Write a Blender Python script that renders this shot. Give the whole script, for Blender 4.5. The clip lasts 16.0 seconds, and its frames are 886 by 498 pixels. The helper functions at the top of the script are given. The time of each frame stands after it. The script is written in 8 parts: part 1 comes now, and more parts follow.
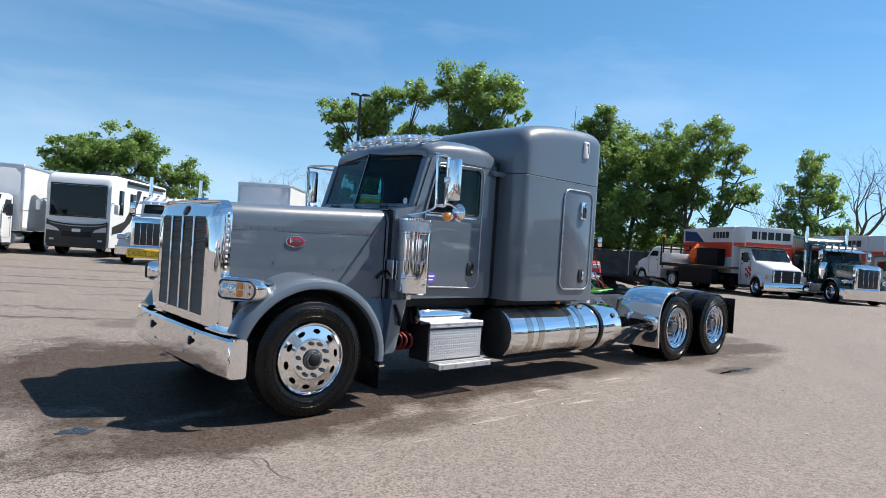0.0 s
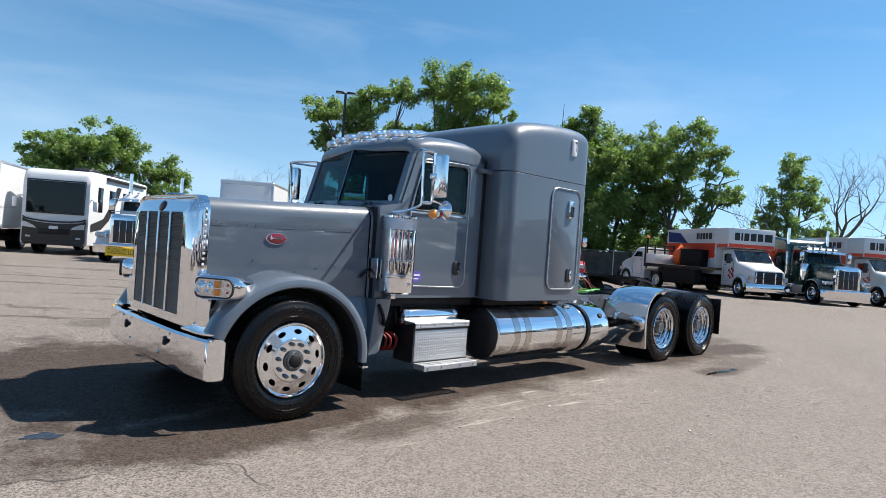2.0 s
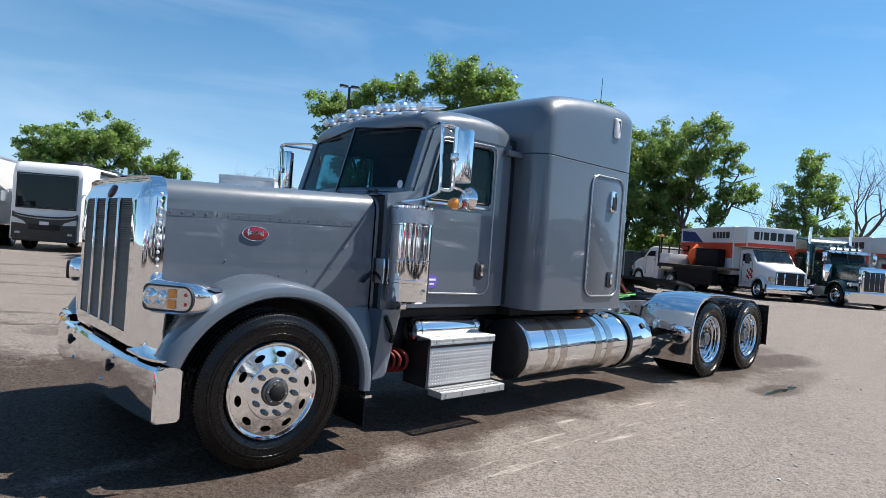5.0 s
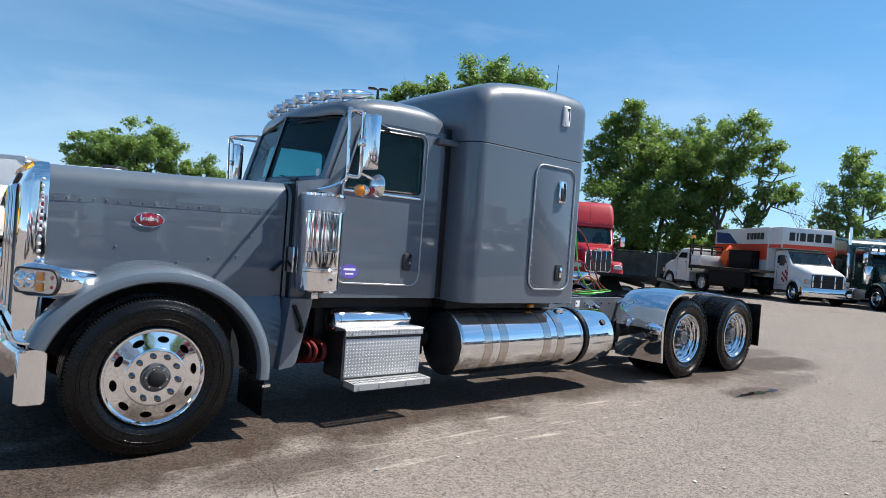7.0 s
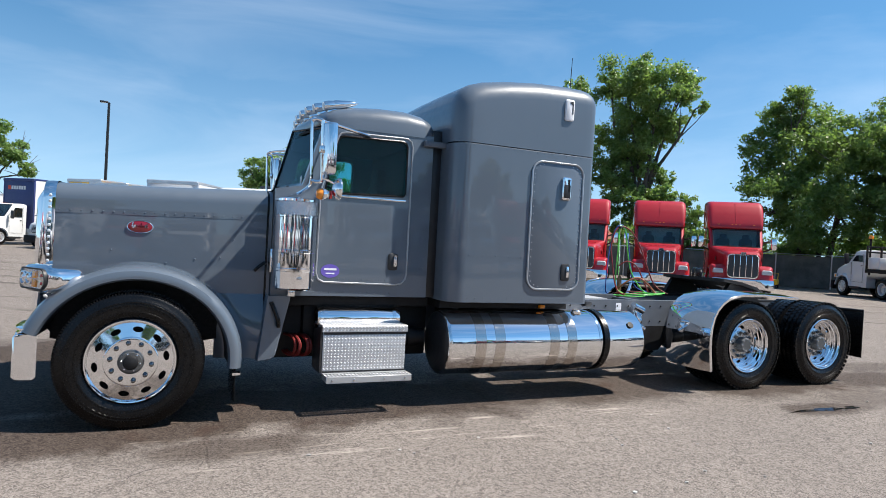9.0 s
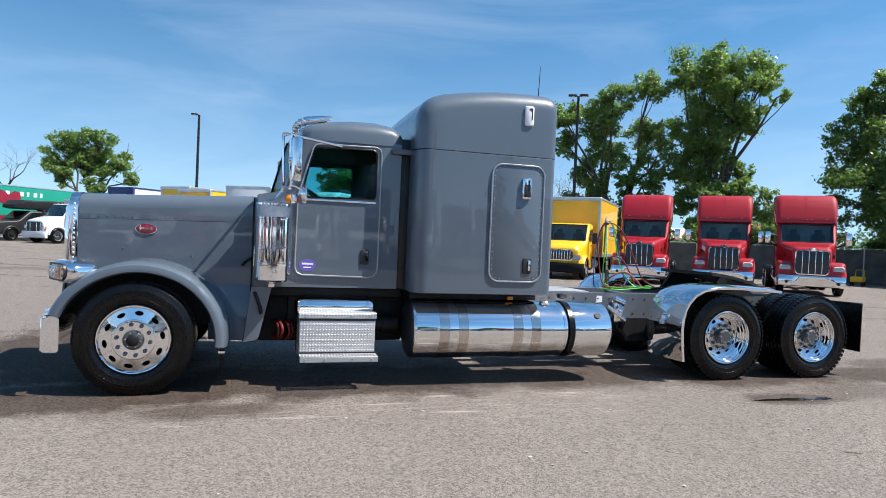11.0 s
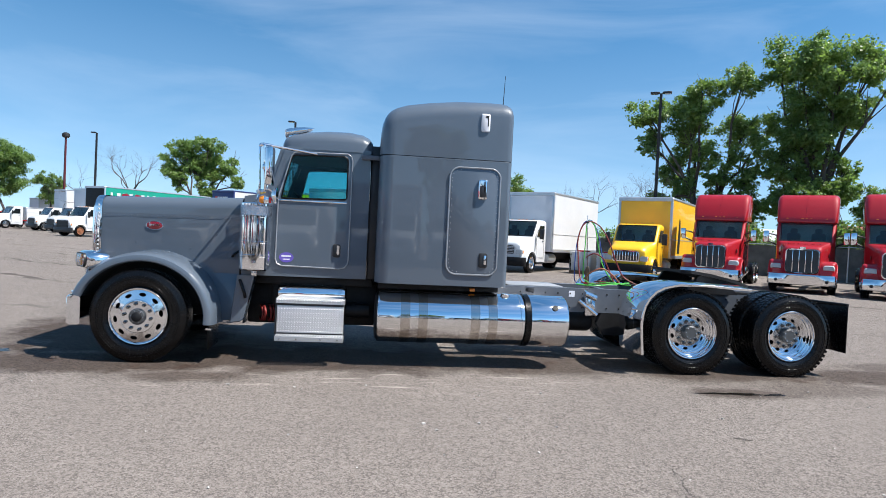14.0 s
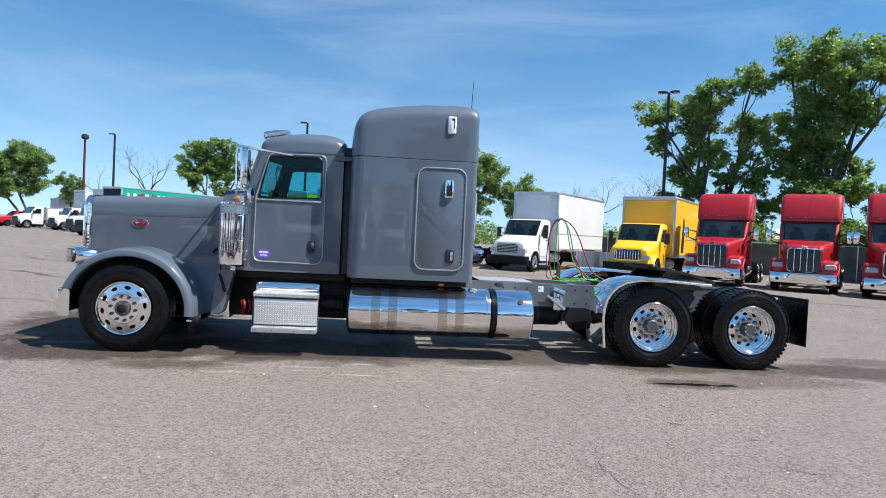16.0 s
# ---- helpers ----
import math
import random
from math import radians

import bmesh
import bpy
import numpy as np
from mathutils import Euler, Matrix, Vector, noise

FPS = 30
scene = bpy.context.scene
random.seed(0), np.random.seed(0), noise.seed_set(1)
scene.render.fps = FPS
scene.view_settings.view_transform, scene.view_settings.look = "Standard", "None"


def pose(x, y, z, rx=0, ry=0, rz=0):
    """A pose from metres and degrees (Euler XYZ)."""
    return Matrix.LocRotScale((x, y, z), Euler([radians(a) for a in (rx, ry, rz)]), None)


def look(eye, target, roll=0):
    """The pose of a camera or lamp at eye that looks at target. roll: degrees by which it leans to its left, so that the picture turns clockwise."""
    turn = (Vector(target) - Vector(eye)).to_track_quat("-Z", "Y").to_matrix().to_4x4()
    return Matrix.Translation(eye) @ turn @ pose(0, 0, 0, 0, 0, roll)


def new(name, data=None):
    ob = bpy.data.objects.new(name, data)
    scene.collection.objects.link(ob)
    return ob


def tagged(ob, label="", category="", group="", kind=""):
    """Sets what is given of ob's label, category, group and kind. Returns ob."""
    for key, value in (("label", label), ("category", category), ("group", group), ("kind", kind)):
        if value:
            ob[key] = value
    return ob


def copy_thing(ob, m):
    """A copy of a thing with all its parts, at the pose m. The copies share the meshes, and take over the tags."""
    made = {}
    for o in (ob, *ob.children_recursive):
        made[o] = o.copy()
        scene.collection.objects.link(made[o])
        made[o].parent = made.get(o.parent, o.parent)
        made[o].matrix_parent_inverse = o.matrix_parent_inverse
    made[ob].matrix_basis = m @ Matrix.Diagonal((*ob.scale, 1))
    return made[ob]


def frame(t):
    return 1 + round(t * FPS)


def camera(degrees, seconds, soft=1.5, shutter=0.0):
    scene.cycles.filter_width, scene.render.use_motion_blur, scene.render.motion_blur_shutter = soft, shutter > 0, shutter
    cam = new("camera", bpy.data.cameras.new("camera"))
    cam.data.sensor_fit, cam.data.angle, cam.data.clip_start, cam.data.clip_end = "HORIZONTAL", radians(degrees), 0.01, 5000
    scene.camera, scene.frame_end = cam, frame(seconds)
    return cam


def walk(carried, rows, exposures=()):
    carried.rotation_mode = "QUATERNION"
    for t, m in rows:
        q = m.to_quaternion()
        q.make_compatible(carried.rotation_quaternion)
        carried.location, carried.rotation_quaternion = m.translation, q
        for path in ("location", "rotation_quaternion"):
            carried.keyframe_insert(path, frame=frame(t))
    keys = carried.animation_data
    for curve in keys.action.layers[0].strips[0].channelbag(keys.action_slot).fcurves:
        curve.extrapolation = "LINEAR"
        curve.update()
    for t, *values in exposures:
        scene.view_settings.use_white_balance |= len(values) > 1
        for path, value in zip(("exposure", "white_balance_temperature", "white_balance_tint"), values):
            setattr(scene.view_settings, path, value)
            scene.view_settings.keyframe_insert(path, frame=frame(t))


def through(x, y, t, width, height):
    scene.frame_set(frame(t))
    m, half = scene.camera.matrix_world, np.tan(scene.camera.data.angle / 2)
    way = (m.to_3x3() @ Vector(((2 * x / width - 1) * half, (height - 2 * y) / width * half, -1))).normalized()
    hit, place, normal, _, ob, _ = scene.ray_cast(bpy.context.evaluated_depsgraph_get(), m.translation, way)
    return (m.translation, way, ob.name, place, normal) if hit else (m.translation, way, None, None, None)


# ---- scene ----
cam = camera(71.5, 16.0, 0.55)
PATH = [
    (0, (-2.77, -4.707, 1.586), (-1.437, -3.217, 1.572), 3.7),
    (0.5, (-2.772, -4.686, 1.574), (-1.427, -3.206, 1.558), 3.7),
    (1, (-2.789, -4.685, 1.57), (-1.424, -3.223, 1.553), 3.7),
    (1.5, (-2.78, -4.669, 1.575), (-1.417, -3.206, 1.562), 3.9),
    (2, (-2.674, -4.585, 1.568), (-1.304, -3.128, 1.557), 4.0),
    (2.5, (-2.501, -4.445, 1.576), (-1.133, -2.986, 1.565), 4.1),
    (3, (-2.394, -4.241, 1.559), (-1.028, -2.78, 1.547), 4.2),
    (5.5, (-1.818, -3.572, 1.546), (-0.46, -2.104, 1.528), 4.2),
    (6, (-1.646, -3.746, 1.524), (-0.298, -2.269, 1.507), 4.1),
    (6.5, (-1.402, -4.007, 1.536), (-0.061, -2.524, 1.515), 4.5),
    (7, (-1.092, -4.194, 1.512), (0.164, -2.637, 1.495), 4.3),
    (7.5, (-0.778, -4.426, 1.53), (0.335, -2.765, 1.508), 3.8),
    (8, (-0.455, -4.753, 1.55), (0.579, -3.042, 1.54), 3.7),
    (8.5, (-0.116, -4.931, 1.524), (0.802, -3.154, 1.513), 3.4),
    (9, (0.229, -5.112, 1.523), (1.039, -3.283, 1.505), 3.1),
    (11.5, (1.305, -6.357, 1.562), (1.799, -4.419, 1.526), 2.5),
    (12, (1.544, -6.558, 1.569), (1.964, -4.603, 1.53), 2.6),
    (12.5, (1.839, -6.71, 1.571), (2.195, -4.743, 1.532), 2.8),
    (13, (2.041, -6.876, 1.551), (2.359, -4.901, 1.507), 2.8),
    (13.5, (2.246, -7.016, 1.573), (2.541, -5.039, 1.527), 2.6),
    (14, (2.49, -7.111, 1.568), (2.73, -5.126, 1.525), 2.8),
    (14.5, (2.634, -7.231, 1.558), (2.849, -5.244, 1.508), 2.7),
    (15, (2.736, -7.378, 1.561), (2.94, -5.388, 1.514), 2.9),
    (15.5, (2.897, -7.459, 1.568), (3.085, -5.469, 1.522), 2.8),
    (16, (3.034, -7.529, 1.562), (3.221, -5.538, 1.516), 2.8),
]
walk(cam, [(t, look(eye, target, roll)) for t, eye, target, roll in PATH],
     ((0.0, 0.84, 6500, 10), (9.0, 0.84, 6450, 10), (12.0, 0.84, 6280, 10), (16.0, 0.84, 6220, 10)))

# ---- world and sun ----
SUN_TO = Vector((0.60, -0.28, 1.0)).normalized()
world = bpy.data.worlds.new("sky")
scene.world = world
world.use_nodes = True
wn, wl = world.node_tree.nodes, world.node_tree.links
bg = wn["Background"]
sky = wn.new("ShaderNodeTexSky")
sky.sky_type = "NISHITA"
sky.sun_disc = False
sky.sun_elevation = math.asin(SUN_TO.z)
sky.sun_rotation = math.atan2(SUN_TO.x, SUN_TO.y)
sky.altitude = 600
sky.air_density, sky.dust_density, sky.ozone_density = 1.0, 0.2, 3.0
coord = wn.new("ShaderNodeTexCoord")
lift = wn.new("ShaderNodeMapping")
lift.inputs["Location"].default_value = (0, 0, 0.08)
wl.new(coord.outputs["Generated"], lift.inputs["Vector"])
wl.new(lift.outputs["Vector"], sky.inputs["Vector"])
stretch = wn.new("ShaderNodeMapping")
stretch.inputs["Scale"].default_value = (1.1, 1.1, 5.0)
stretch.inputs["Rotation"].default_value = (0.12, 0.1, 0.5)
wisp = wn.new("ShaderNodeTexNoise")
wisp.inputs["Scale"].default_value = 1.7
wisp.inputs["Detail"].default_value = 6.0
wisp.inputs["Roughness"].default_value = 0.55
wisp.inputs["Distortion"].default_value = 0.6
ramp = wn.new("ShaderNodeMapRange")
ramp.inputs["From Min"].default_value = 0.45
ramp.inputs["From Max"].default_value = 0.85
ramp.inputs["To Max"].default_value = 0.19
cloud = wn.new("ShaderNodeMix")
cloud.data_type = "RGBA"
cloud.inputs[7].default_value = (8.5, 9.0, 9.6, 1)
wl.new(coord.outputs["Generated"], stretch.inputs["Vector"])
wl.new(stretch.outputs["Vector"], wisp.inputs["Vector"])
wl.new(wisp.outputs["Fac"], ramp.inputs["Value"])
wl.new(ramp.outputs["Result"], cloud.inputs[0])
vivid = wn.new("ShaderNodeHueSaturation")
vivid.inputs["Saturation"].default_value = 1.18
vivid.inputs["Hue"].default_value = 0.488
wl.new(sky.outputs["Color"], vivid.inputs["Color"])
wl.new(vivid.outputs["Color"], cloud.inputs[6])
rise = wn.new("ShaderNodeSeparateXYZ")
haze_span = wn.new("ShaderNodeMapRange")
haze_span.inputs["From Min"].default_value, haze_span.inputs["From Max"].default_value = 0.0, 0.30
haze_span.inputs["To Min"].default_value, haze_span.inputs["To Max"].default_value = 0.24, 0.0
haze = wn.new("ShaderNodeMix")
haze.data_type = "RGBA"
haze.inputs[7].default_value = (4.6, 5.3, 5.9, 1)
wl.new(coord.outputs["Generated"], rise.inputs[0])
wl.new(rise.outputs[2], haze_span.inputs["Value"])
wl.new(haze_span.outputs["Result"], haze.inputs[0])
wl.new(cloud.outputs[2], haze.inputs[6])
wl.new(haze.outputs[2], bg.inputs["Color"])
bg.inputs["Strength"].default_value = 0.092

sun_data = bpy.data.lights.new("sun", "SUN")
sun_data.energy, sun_data.angle, sun_data.color = 5.0, radians(0.53), (1.0, 0.94, 0.85)
sun = new("sun", sun_data)
sun.matrix_world = look(SUN_TO * 60, (0, 0, 0))


# ---- materials ----
class Shade:
    """A node material being put together."""

    def __init__(self, name, color, rough=0.5, metal=0.0):
        self.mat = bpy.data.materials.new(name)
        self.mat.use_nodes = True
        self.n, self.l = self.mat.node_tree.nodes, self.mat.node_tree.links
        self.b = self.n["Principled BSDF"]
        self.set("Base Color", (*color, 1))
        self.set("Roughness", rough)
        self.set("Metallic", metal)
        self.color = color

    def set(self, key, value):
        self.b.inputs[key].default_value = value
        return self

    def node(self, kind, **values):
        nd = self.n.new(kind)
        for k, v in values.items():
            nd.inputs[k.replace("_", " ")].default_value = v
        return nd

    def where(self):
        return self.node("ShaderNodeTexCoord").outputs["Object"]

    def noise(self, scale, detail=4.0, rough=0.55, vec=None):
        nd = self.node("ShaderNodeTexNoise", Scale=scale, Detail=detail, Roughness=rough)
        self.l.new(vec or self.where(), nd.inputs["Vector"])
        return nd.outputs["Fac"]

    def span(self, sock, a, b, c=0.0, d=1.0):
        nd = self.node("ShaderNodeMapRange", From_Min=a, From_Max=b, To_Min=c, To_Max=d)
        self.l.new(sock, nd.inputs["Value"])
        return nd.outputs["Result"]

    def mix(self, fac, a, b):
        nd = self.n.new("ShaderNodeMix")
        nd.data_type = "RGBA"
        for sock, v in ((nd.inputs[0], fac), (nd.inputs[6], a), (nd.inputs[7], b)):
            if isinstance(v, bpy.types.NodeSocket):
                self.l.new(v, sock)
            elif isinstance(v, tuple):
                sock.default_value = (*v, 1)
            else:
                sock.default_value = v
        return nd.outputs[2]

    def times(self, a, tint):
        nd = self.n.new("ShaderNodeMix")
        nd.data_type, nd.blend_type = "RGBA", "MULTIPLY"
        nd.inputs[0].default_value = 1.0
        nd.inputs[7].default_value = (*tint, 1)
        self.l.new(a, nd.inputs[6])
        return nd.outputs[2]

    def math(self, op, a, b=0.0):
        nd = self.n.new("ShaderNodeMath")
        nd.operation = op
        for sock, v in zip(nd.inputs, (a, b)):
            if isinstance(v, bpy.types.NodeSocket):
                self.l.new(v, sock)
            else:
                sock.default_value = v
        return nd.outputs[0]

    def to(self, sock, key):
        self.l.new(sock, self.b.inputs[key])
        return self

    def bump(self, sock, strength=0.2, dist=0.01):
        nd = self.node("ShaderNodeBump", Strength=strength, Distance=dist)
        self.l.new(sock, nd.inputs["Height"])
        self.l.new(nd.outputs["Normal"], self.b.inputs["Normal"])
        return self


def plain(name, color, rough=0.5, metal=0.0, vary=0.12, scale=3.0, coat=0.0, grain=0.0, gloss=None):
    """Paint, metal, rubber or plastic with a soft unevenness of tone and gloss."""
    s = Shade(name, color, rough, metal)
    big = s.noise(scale, 5.0)
    dark = tuple(c * (1 - vary) for c in color)
    lite = tuple(min(1, c * (1 + vary)) for c in color)
    s.to(s.mix(s.span(big, 0.3, 0.7), dark, lite), "Base Color")
    s.to(s.span(s.noise(scale * 9), 0.3, 0.7, rough * 0.85, min(1, rough * 1.2)), "Roughness")
    if gloss is not None:
        s.set("Specular IOR Level", gloss)
    if coat:
        s.set("Coat Weight", coat).set("Coat Roughness", 0.03)
    if grain:
        s.bump(s.noise(scale * 60, 2.0), grain, 0.004)
    return s.mat


def chrome(name, color=(0.86, 0.87, 0.89), rough=0.035, wave=0.007, scale=2.2):
    s = Shade(name, color, rough, 1.0)
    s.to(s.span(s.noise(scale * 8), 0.3, 0.8, rough * 0.7, rough * 1.8), "Roughness")
    s.bump(s.noise(scale, 2.0), wave, 0.05)
    return s.mat


def glass(name, tint, gloss=1.0):
    """Clear tinted pane: light passes coloured, the sky glints off it."""
    s = Shade(name, tint, 0.02)
    through = s.n.new("ShaderNodeBsdfTransparent")
    through.inputs["Color"].default_value = (*tint, 1)
    shine = s.n.new("ShaderNodeBsdfGlossy")
    shine.inputs["Roughness"].default_value = 0.015
    edge = s.n.new("ShaderNodeLayerWeight")
    edge.inputs["Blend"].default_value = 0.5
    rise = s.math("ADD", s.math("MULTIPLY", s.math("POWER", edge.outputs["Facing"], 4.0), 0.8), 0.03)
    both = s.n.new("ShaderNodeMixShader")
    s.l.new(s.math("MULTIPLY", rise, gloss), both.inputs[0])
    s.l.new(through.outputs[0], both.inputs[1])
    s.l.new(shine.outputs[0], both.inputs[2])
    s.l.new(both.outputs[0], s.n["Material Output"].inputs["Surface"])
    return s.mat


def lamp_lens(name, color, rough=0.12):
    s = Shade(name, color, rough)
    s.set("Coat Weight", 0.8)
    s.bump(s.noise(90.0, 1.0), 0.25, 0.004)
    return s.mat


GREY = plain("grey_paint", (0.088, 0.111, 0.142), 0.38, 0.0, 0.02, 1.2, coat=1.0, gloss=0.3)
CHROME = chrome("chrome")
STEEL = chrome("polished_steel", (0.80, 0.81, 0.83), 0.07, 0.06, 3.0)
ALU = chrome("polished_aluminium", (0.84, 0.85, 0.87), 0.06, 0.03, 4.0)
BLACK = plain("black_plastic", (0.014, 0.014, 0.016), 0.45, 0.0, 0.3, 8.0)
FRAME = plain("frame_paint", (0.095, 0.108, 0.130), 0.4, 0.0, 0.15, 3.0)
DARKMETAL = plain("greasy_black_metal", (0.008, 0.008, 0.009), 0.55, 0.0, 0.5, 6.0, grain=0.2, gloss=0.3)
RUBBER = plain("wet_black_rubber", (0.003, 0.003, 0.0034), 0.25, 0.0, 0.4, 9.0, grain=0.15, gloss=0.30)
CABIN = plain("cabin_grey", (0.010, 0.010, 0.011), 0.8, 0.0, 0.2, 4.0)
MATTE = plain("matte_black_plastic", (0.007, 0.007, 0.008), 0.65, 0.0, 0.3, 8.0, gloss=0.2)
RED_HOSE = plain("red_hose", (0.17, 0.012, 0.010), 0.5)
GREEN_HOSE = plain("green_hose", (0.10, 0.50, 0.07), 0.35)
BLUE_HOSE = plain("blue_hose", (0.03, 0.08, 0.35), 0.35)
BROWN_HOSE = plain("brown_hose", (0.30, 0.10, 0.05), 0.45)
AMBER = lamp_lens("amber_lens", (0.85, 0.27, 0.02))
REDLENS = lamp_lens("red_lens", (0.60, 0.02, 0.02))
CLEAR = lamp_lens("clear_lens", (0.75, 0.77, 0.80), 0.06)
BADGE = plain("red_enamel", (0.22, 0.005, 0.014), 0.2, 0.0, 0.1, 5.0, coat=0.8)
PURPLE = plain("purple_sticker", (0.13, 0.09, 0.42), 0.35)
STICKER = plain("white_sticker", (0.75, 0.76, 0.80), 0.4)
GLASS = glass("tinted_glass", (0.50, 0.66, 0.68), 0.55)
DOORGLASS = glass("door_glass", (0.50, 0.80, 0.82), 0.6)
SATIN = plain("satin_bright_edge", (0.36, 0.38, 0.41), 0.32, 0.55, 0.06, 9.0)


LENSCOVER = glass("clear_lens_cover", (0.93, 0.94, 0.95), 0.9)


def diamond_plate():
    s = Shade("diamond_plate", (0.46, 0.465, 0.475), 0.42, 0.7)
    s.to(s.span(s.noise(14.0), 0.3, 0.7, 0.45, 0.6), "Roughness")
    return s.mat


def slotted_mesh():
    """Dark expanded metal behind the radiator bars."""
    s = Shade("grille_mesh", (0.05, 0.047, 0.043), 0.45, 0.5)
    w = s.node("ShaderNodeTexWave", Scale=26.0)
    w.wave_type, w.bands_direction = "BANDS", "Z"
    s.l.new(s.where(), w.inputs["Vector"])
    s.bump(w.outputs["Fac"], 1.0, 0.01)
    s.to(s.mix(w.outputs["Fac"], (0.010, 0.008, 0.007), (0.26, 0.215, 0.17)), "Base Color")
    return s.mat


TREAD = diamond_plate()
MESH = slotted_mesh()


def asphalt():
    s = Shade("worn_asphalt", (0.3, 0.28, 0.26), 0.85)
    w = s.where()
    sep = s.node("ShaderNodeSeparateXYZ")
    s.l.new(w, sep.inputs[0])
    px, py = sep.outputs[0], sep.outputs[1]
    grit = s.node("ShaderNodeTexVoronoi", Scale=135.0)
    s.l.new(w, grit.inputs["Vector"])
    pebble = s.node("ShaderNodeSeparateColor")
    s.l.new(grit.outputs["Color"], pebble.inputs[0])
    coarse = s.node("ShaderNodeTexVoronoi", Scale=52.0)
    s.l.new(w, coarse.inputs["Vector"])
    lump = s.node("ShaderNodeSeparateColor")
    s.l.new(coarse.outputs["Color"], lump.inputs[0])
    stone = s.math("ADD", s.math("MULTIPLY", pebble.outputs[0], 0.62), s.math("MULTIPLY", lump.outputs[1], 0.38))
    fine = pebble.outputs[2]
    patch = s.noise(0.55, 6.0, 0.6, w)
    wide = s.noise(0.09, 4.0, 0.5, w)
    base = s.mix(s.span(stone, 0.18, 0.80), (0.030, 0.025, 0.022), (0.298, 0.258, 0.230))
    base = s.mix(s.math("MULTIPLY", s.span(fine, 0.90, 0.94), 0.6), base, (0.40, 0.37, 0.34))
    base = s.mix(s.span(patch, 0.35, 0.72, 0.0, 0.35), base, (0.118, 0.101, 0.092))
    base = s.mix(s.span(wide, 0.38, 0.66, 0.0, 0.35), base, (0.210, 0.181, 0.161))
    warp = s.noise(1.5, 9.0, 0.70, w)
    shift = s.math("MULTIPLY", s.math("SUBTRACT", warp, 0.5), 1.0)

    def blot(cx, cy, rx, ry, soft=0.35, amount=1.0):
        dx = s.math("DIVIDE", s.math("SUBTRACT", px, cx), rx)
        dy = s.math("DIVIDE", s.math("SUBTRACT", py, cy), ry)
        d = s.math("SQRT", s.math("ADD", s.math("MULTIPLY", dx, dx), s.math("MULTIPLY", dy, dy)))
        d = s.math("ADD", d, s.math("MULTIPLY", shift, 1.5))
        return s.math("MULTIPLY", s.span(d, 1.0, 1.0 - soft), amount)

    # wet stains, their dark colour widened to deepen the truck's shadow
    wet_shade = blot(-0.4, 0.05, 2.1, 0.70)
    for args in ((-0.9, 2.3, 1.7, 2.6),  (1.8, 0.45, 2.4, 0.95), (0.7, -0.55, 0.9, 0.35, 0.5, 0.8), (4.4, 0.6, 2.9, 0.95, 0.4, 0.9),
                 (7.0, 0.25, 1.9, 0.75, 0.4, 0.9), (6.65, -0.86, 0.75, 0.28, 0.4, 0.8), (7.8, -0.62, 1.4, 0.42, 0.45, 0.5), (9.2, 0.05, 1.5, 0.62, 0.45, 0.85), (10.0, 0.75, 1.2, 0.4, 0.5, 0.6)):
        wet_shade = s.math("MAXIMUM", wet_shade, blot(*args))
    # long tar seams and crazing
    bend = s.math("ADD", s.math("ADD", py, s.math("MULTIPLY", px, 0.55)), s.math("MULTIPLY", s.math("SUBTRACT", s.noise(0.35, 4.0, 0.6, w), 0.5), 3.2))
    rows = s.math("ABSOLUTE", s.math("SUBTRACT", s.math("FRACT", s.math("DIVIDE", bend, 4.3)), 0.5))
    seam = s.span(rows, 0.034, 0.018)
    seam = s.math("MULTIPLY", seam, s.span(s.noise(0.2, 3.0, 0.5, w), 0.40, 0.50))
    seam = s.math("MULTIPLY", seam, s.span(py, 3.5, 5.5))
    sway = s.math("MULTIPLY", s.math("SUBTRACT", s.noise(0.9, 5.0, 0.65, w), 0.5), 2.2)
    for rise, slope, half, x0, x1 in ((18.9, -0.50, 0.30, -9.0, 9.0), (12.8, -0.60, 0.20, -6.0, 5.0), (7.75, -0.70, 0.13, -5.0, 0.8), (9.6, -0.30, 0.09, 0.2, 5.0), (16.2, -0.55, 0.10, -5.0, 6.0)):
        off = s.math("ABSOLUTE", s.math("ADD", s.math("SUBTRACT", s.math("SUBTRACT", py, s.math("MULTIPLY", px, slope)), rise), sway))
        band = s.math("MULTIPLY", s.span(off, half, half * 0.5), s.math("MULTIPLY", s.span(px, x0, x0 + 1.0), s.span(px, x1, x1 - 1.0)))
        seam = s.math("MAXIMUM", seam, s.math("MULTIPLY", band, 0.8))
    seam = s.math("MAXIMUM", seam, s.math("MULTIPLY", blot(-6.3, 17.0, 1.6, 0.8), 0.6))
    seam = s.math("MAXIMUM", seam, s.math("MULTIPLY", blot(0.3, 6.0, 0.9, 0.55), 0.6))
    twist = s.node("ShaderNodeMix")
    twist.data_type = "VECTOR"
    twist.inputs[0].default_value = 0.16
    nz = s.node("ShaderNodeTexNoise", Scale=1.6, Detail=5.0)
    s.l.new(w, nz.inputs["Vector"])
    s.l.new(w, twist.inputs[4])
    s.l.new(nz.outputs["Color"], twist.inputs[5])
    cell = s.node("ShaderNodeTexVoronoi", Scale=0.42)
    cell.feature = "DISTANCE_TO_EDGE"
    s.l.new(twist.outputs[1], cell.inputs["Vector"])
    crack = s.math("MULTIPLY", s.span(cell.outputs["Distance"], 0.0042, 0.0014), s.span(s.noise(0.45, 3.0, 0.5, w), 0.53, 0.60))
    # pale scrapes beside the wheels
    streak = s.node("ShaderNodeMapping")
    streak.inputs["Scale"].default_value = (0.9, 9.0, 1.0)
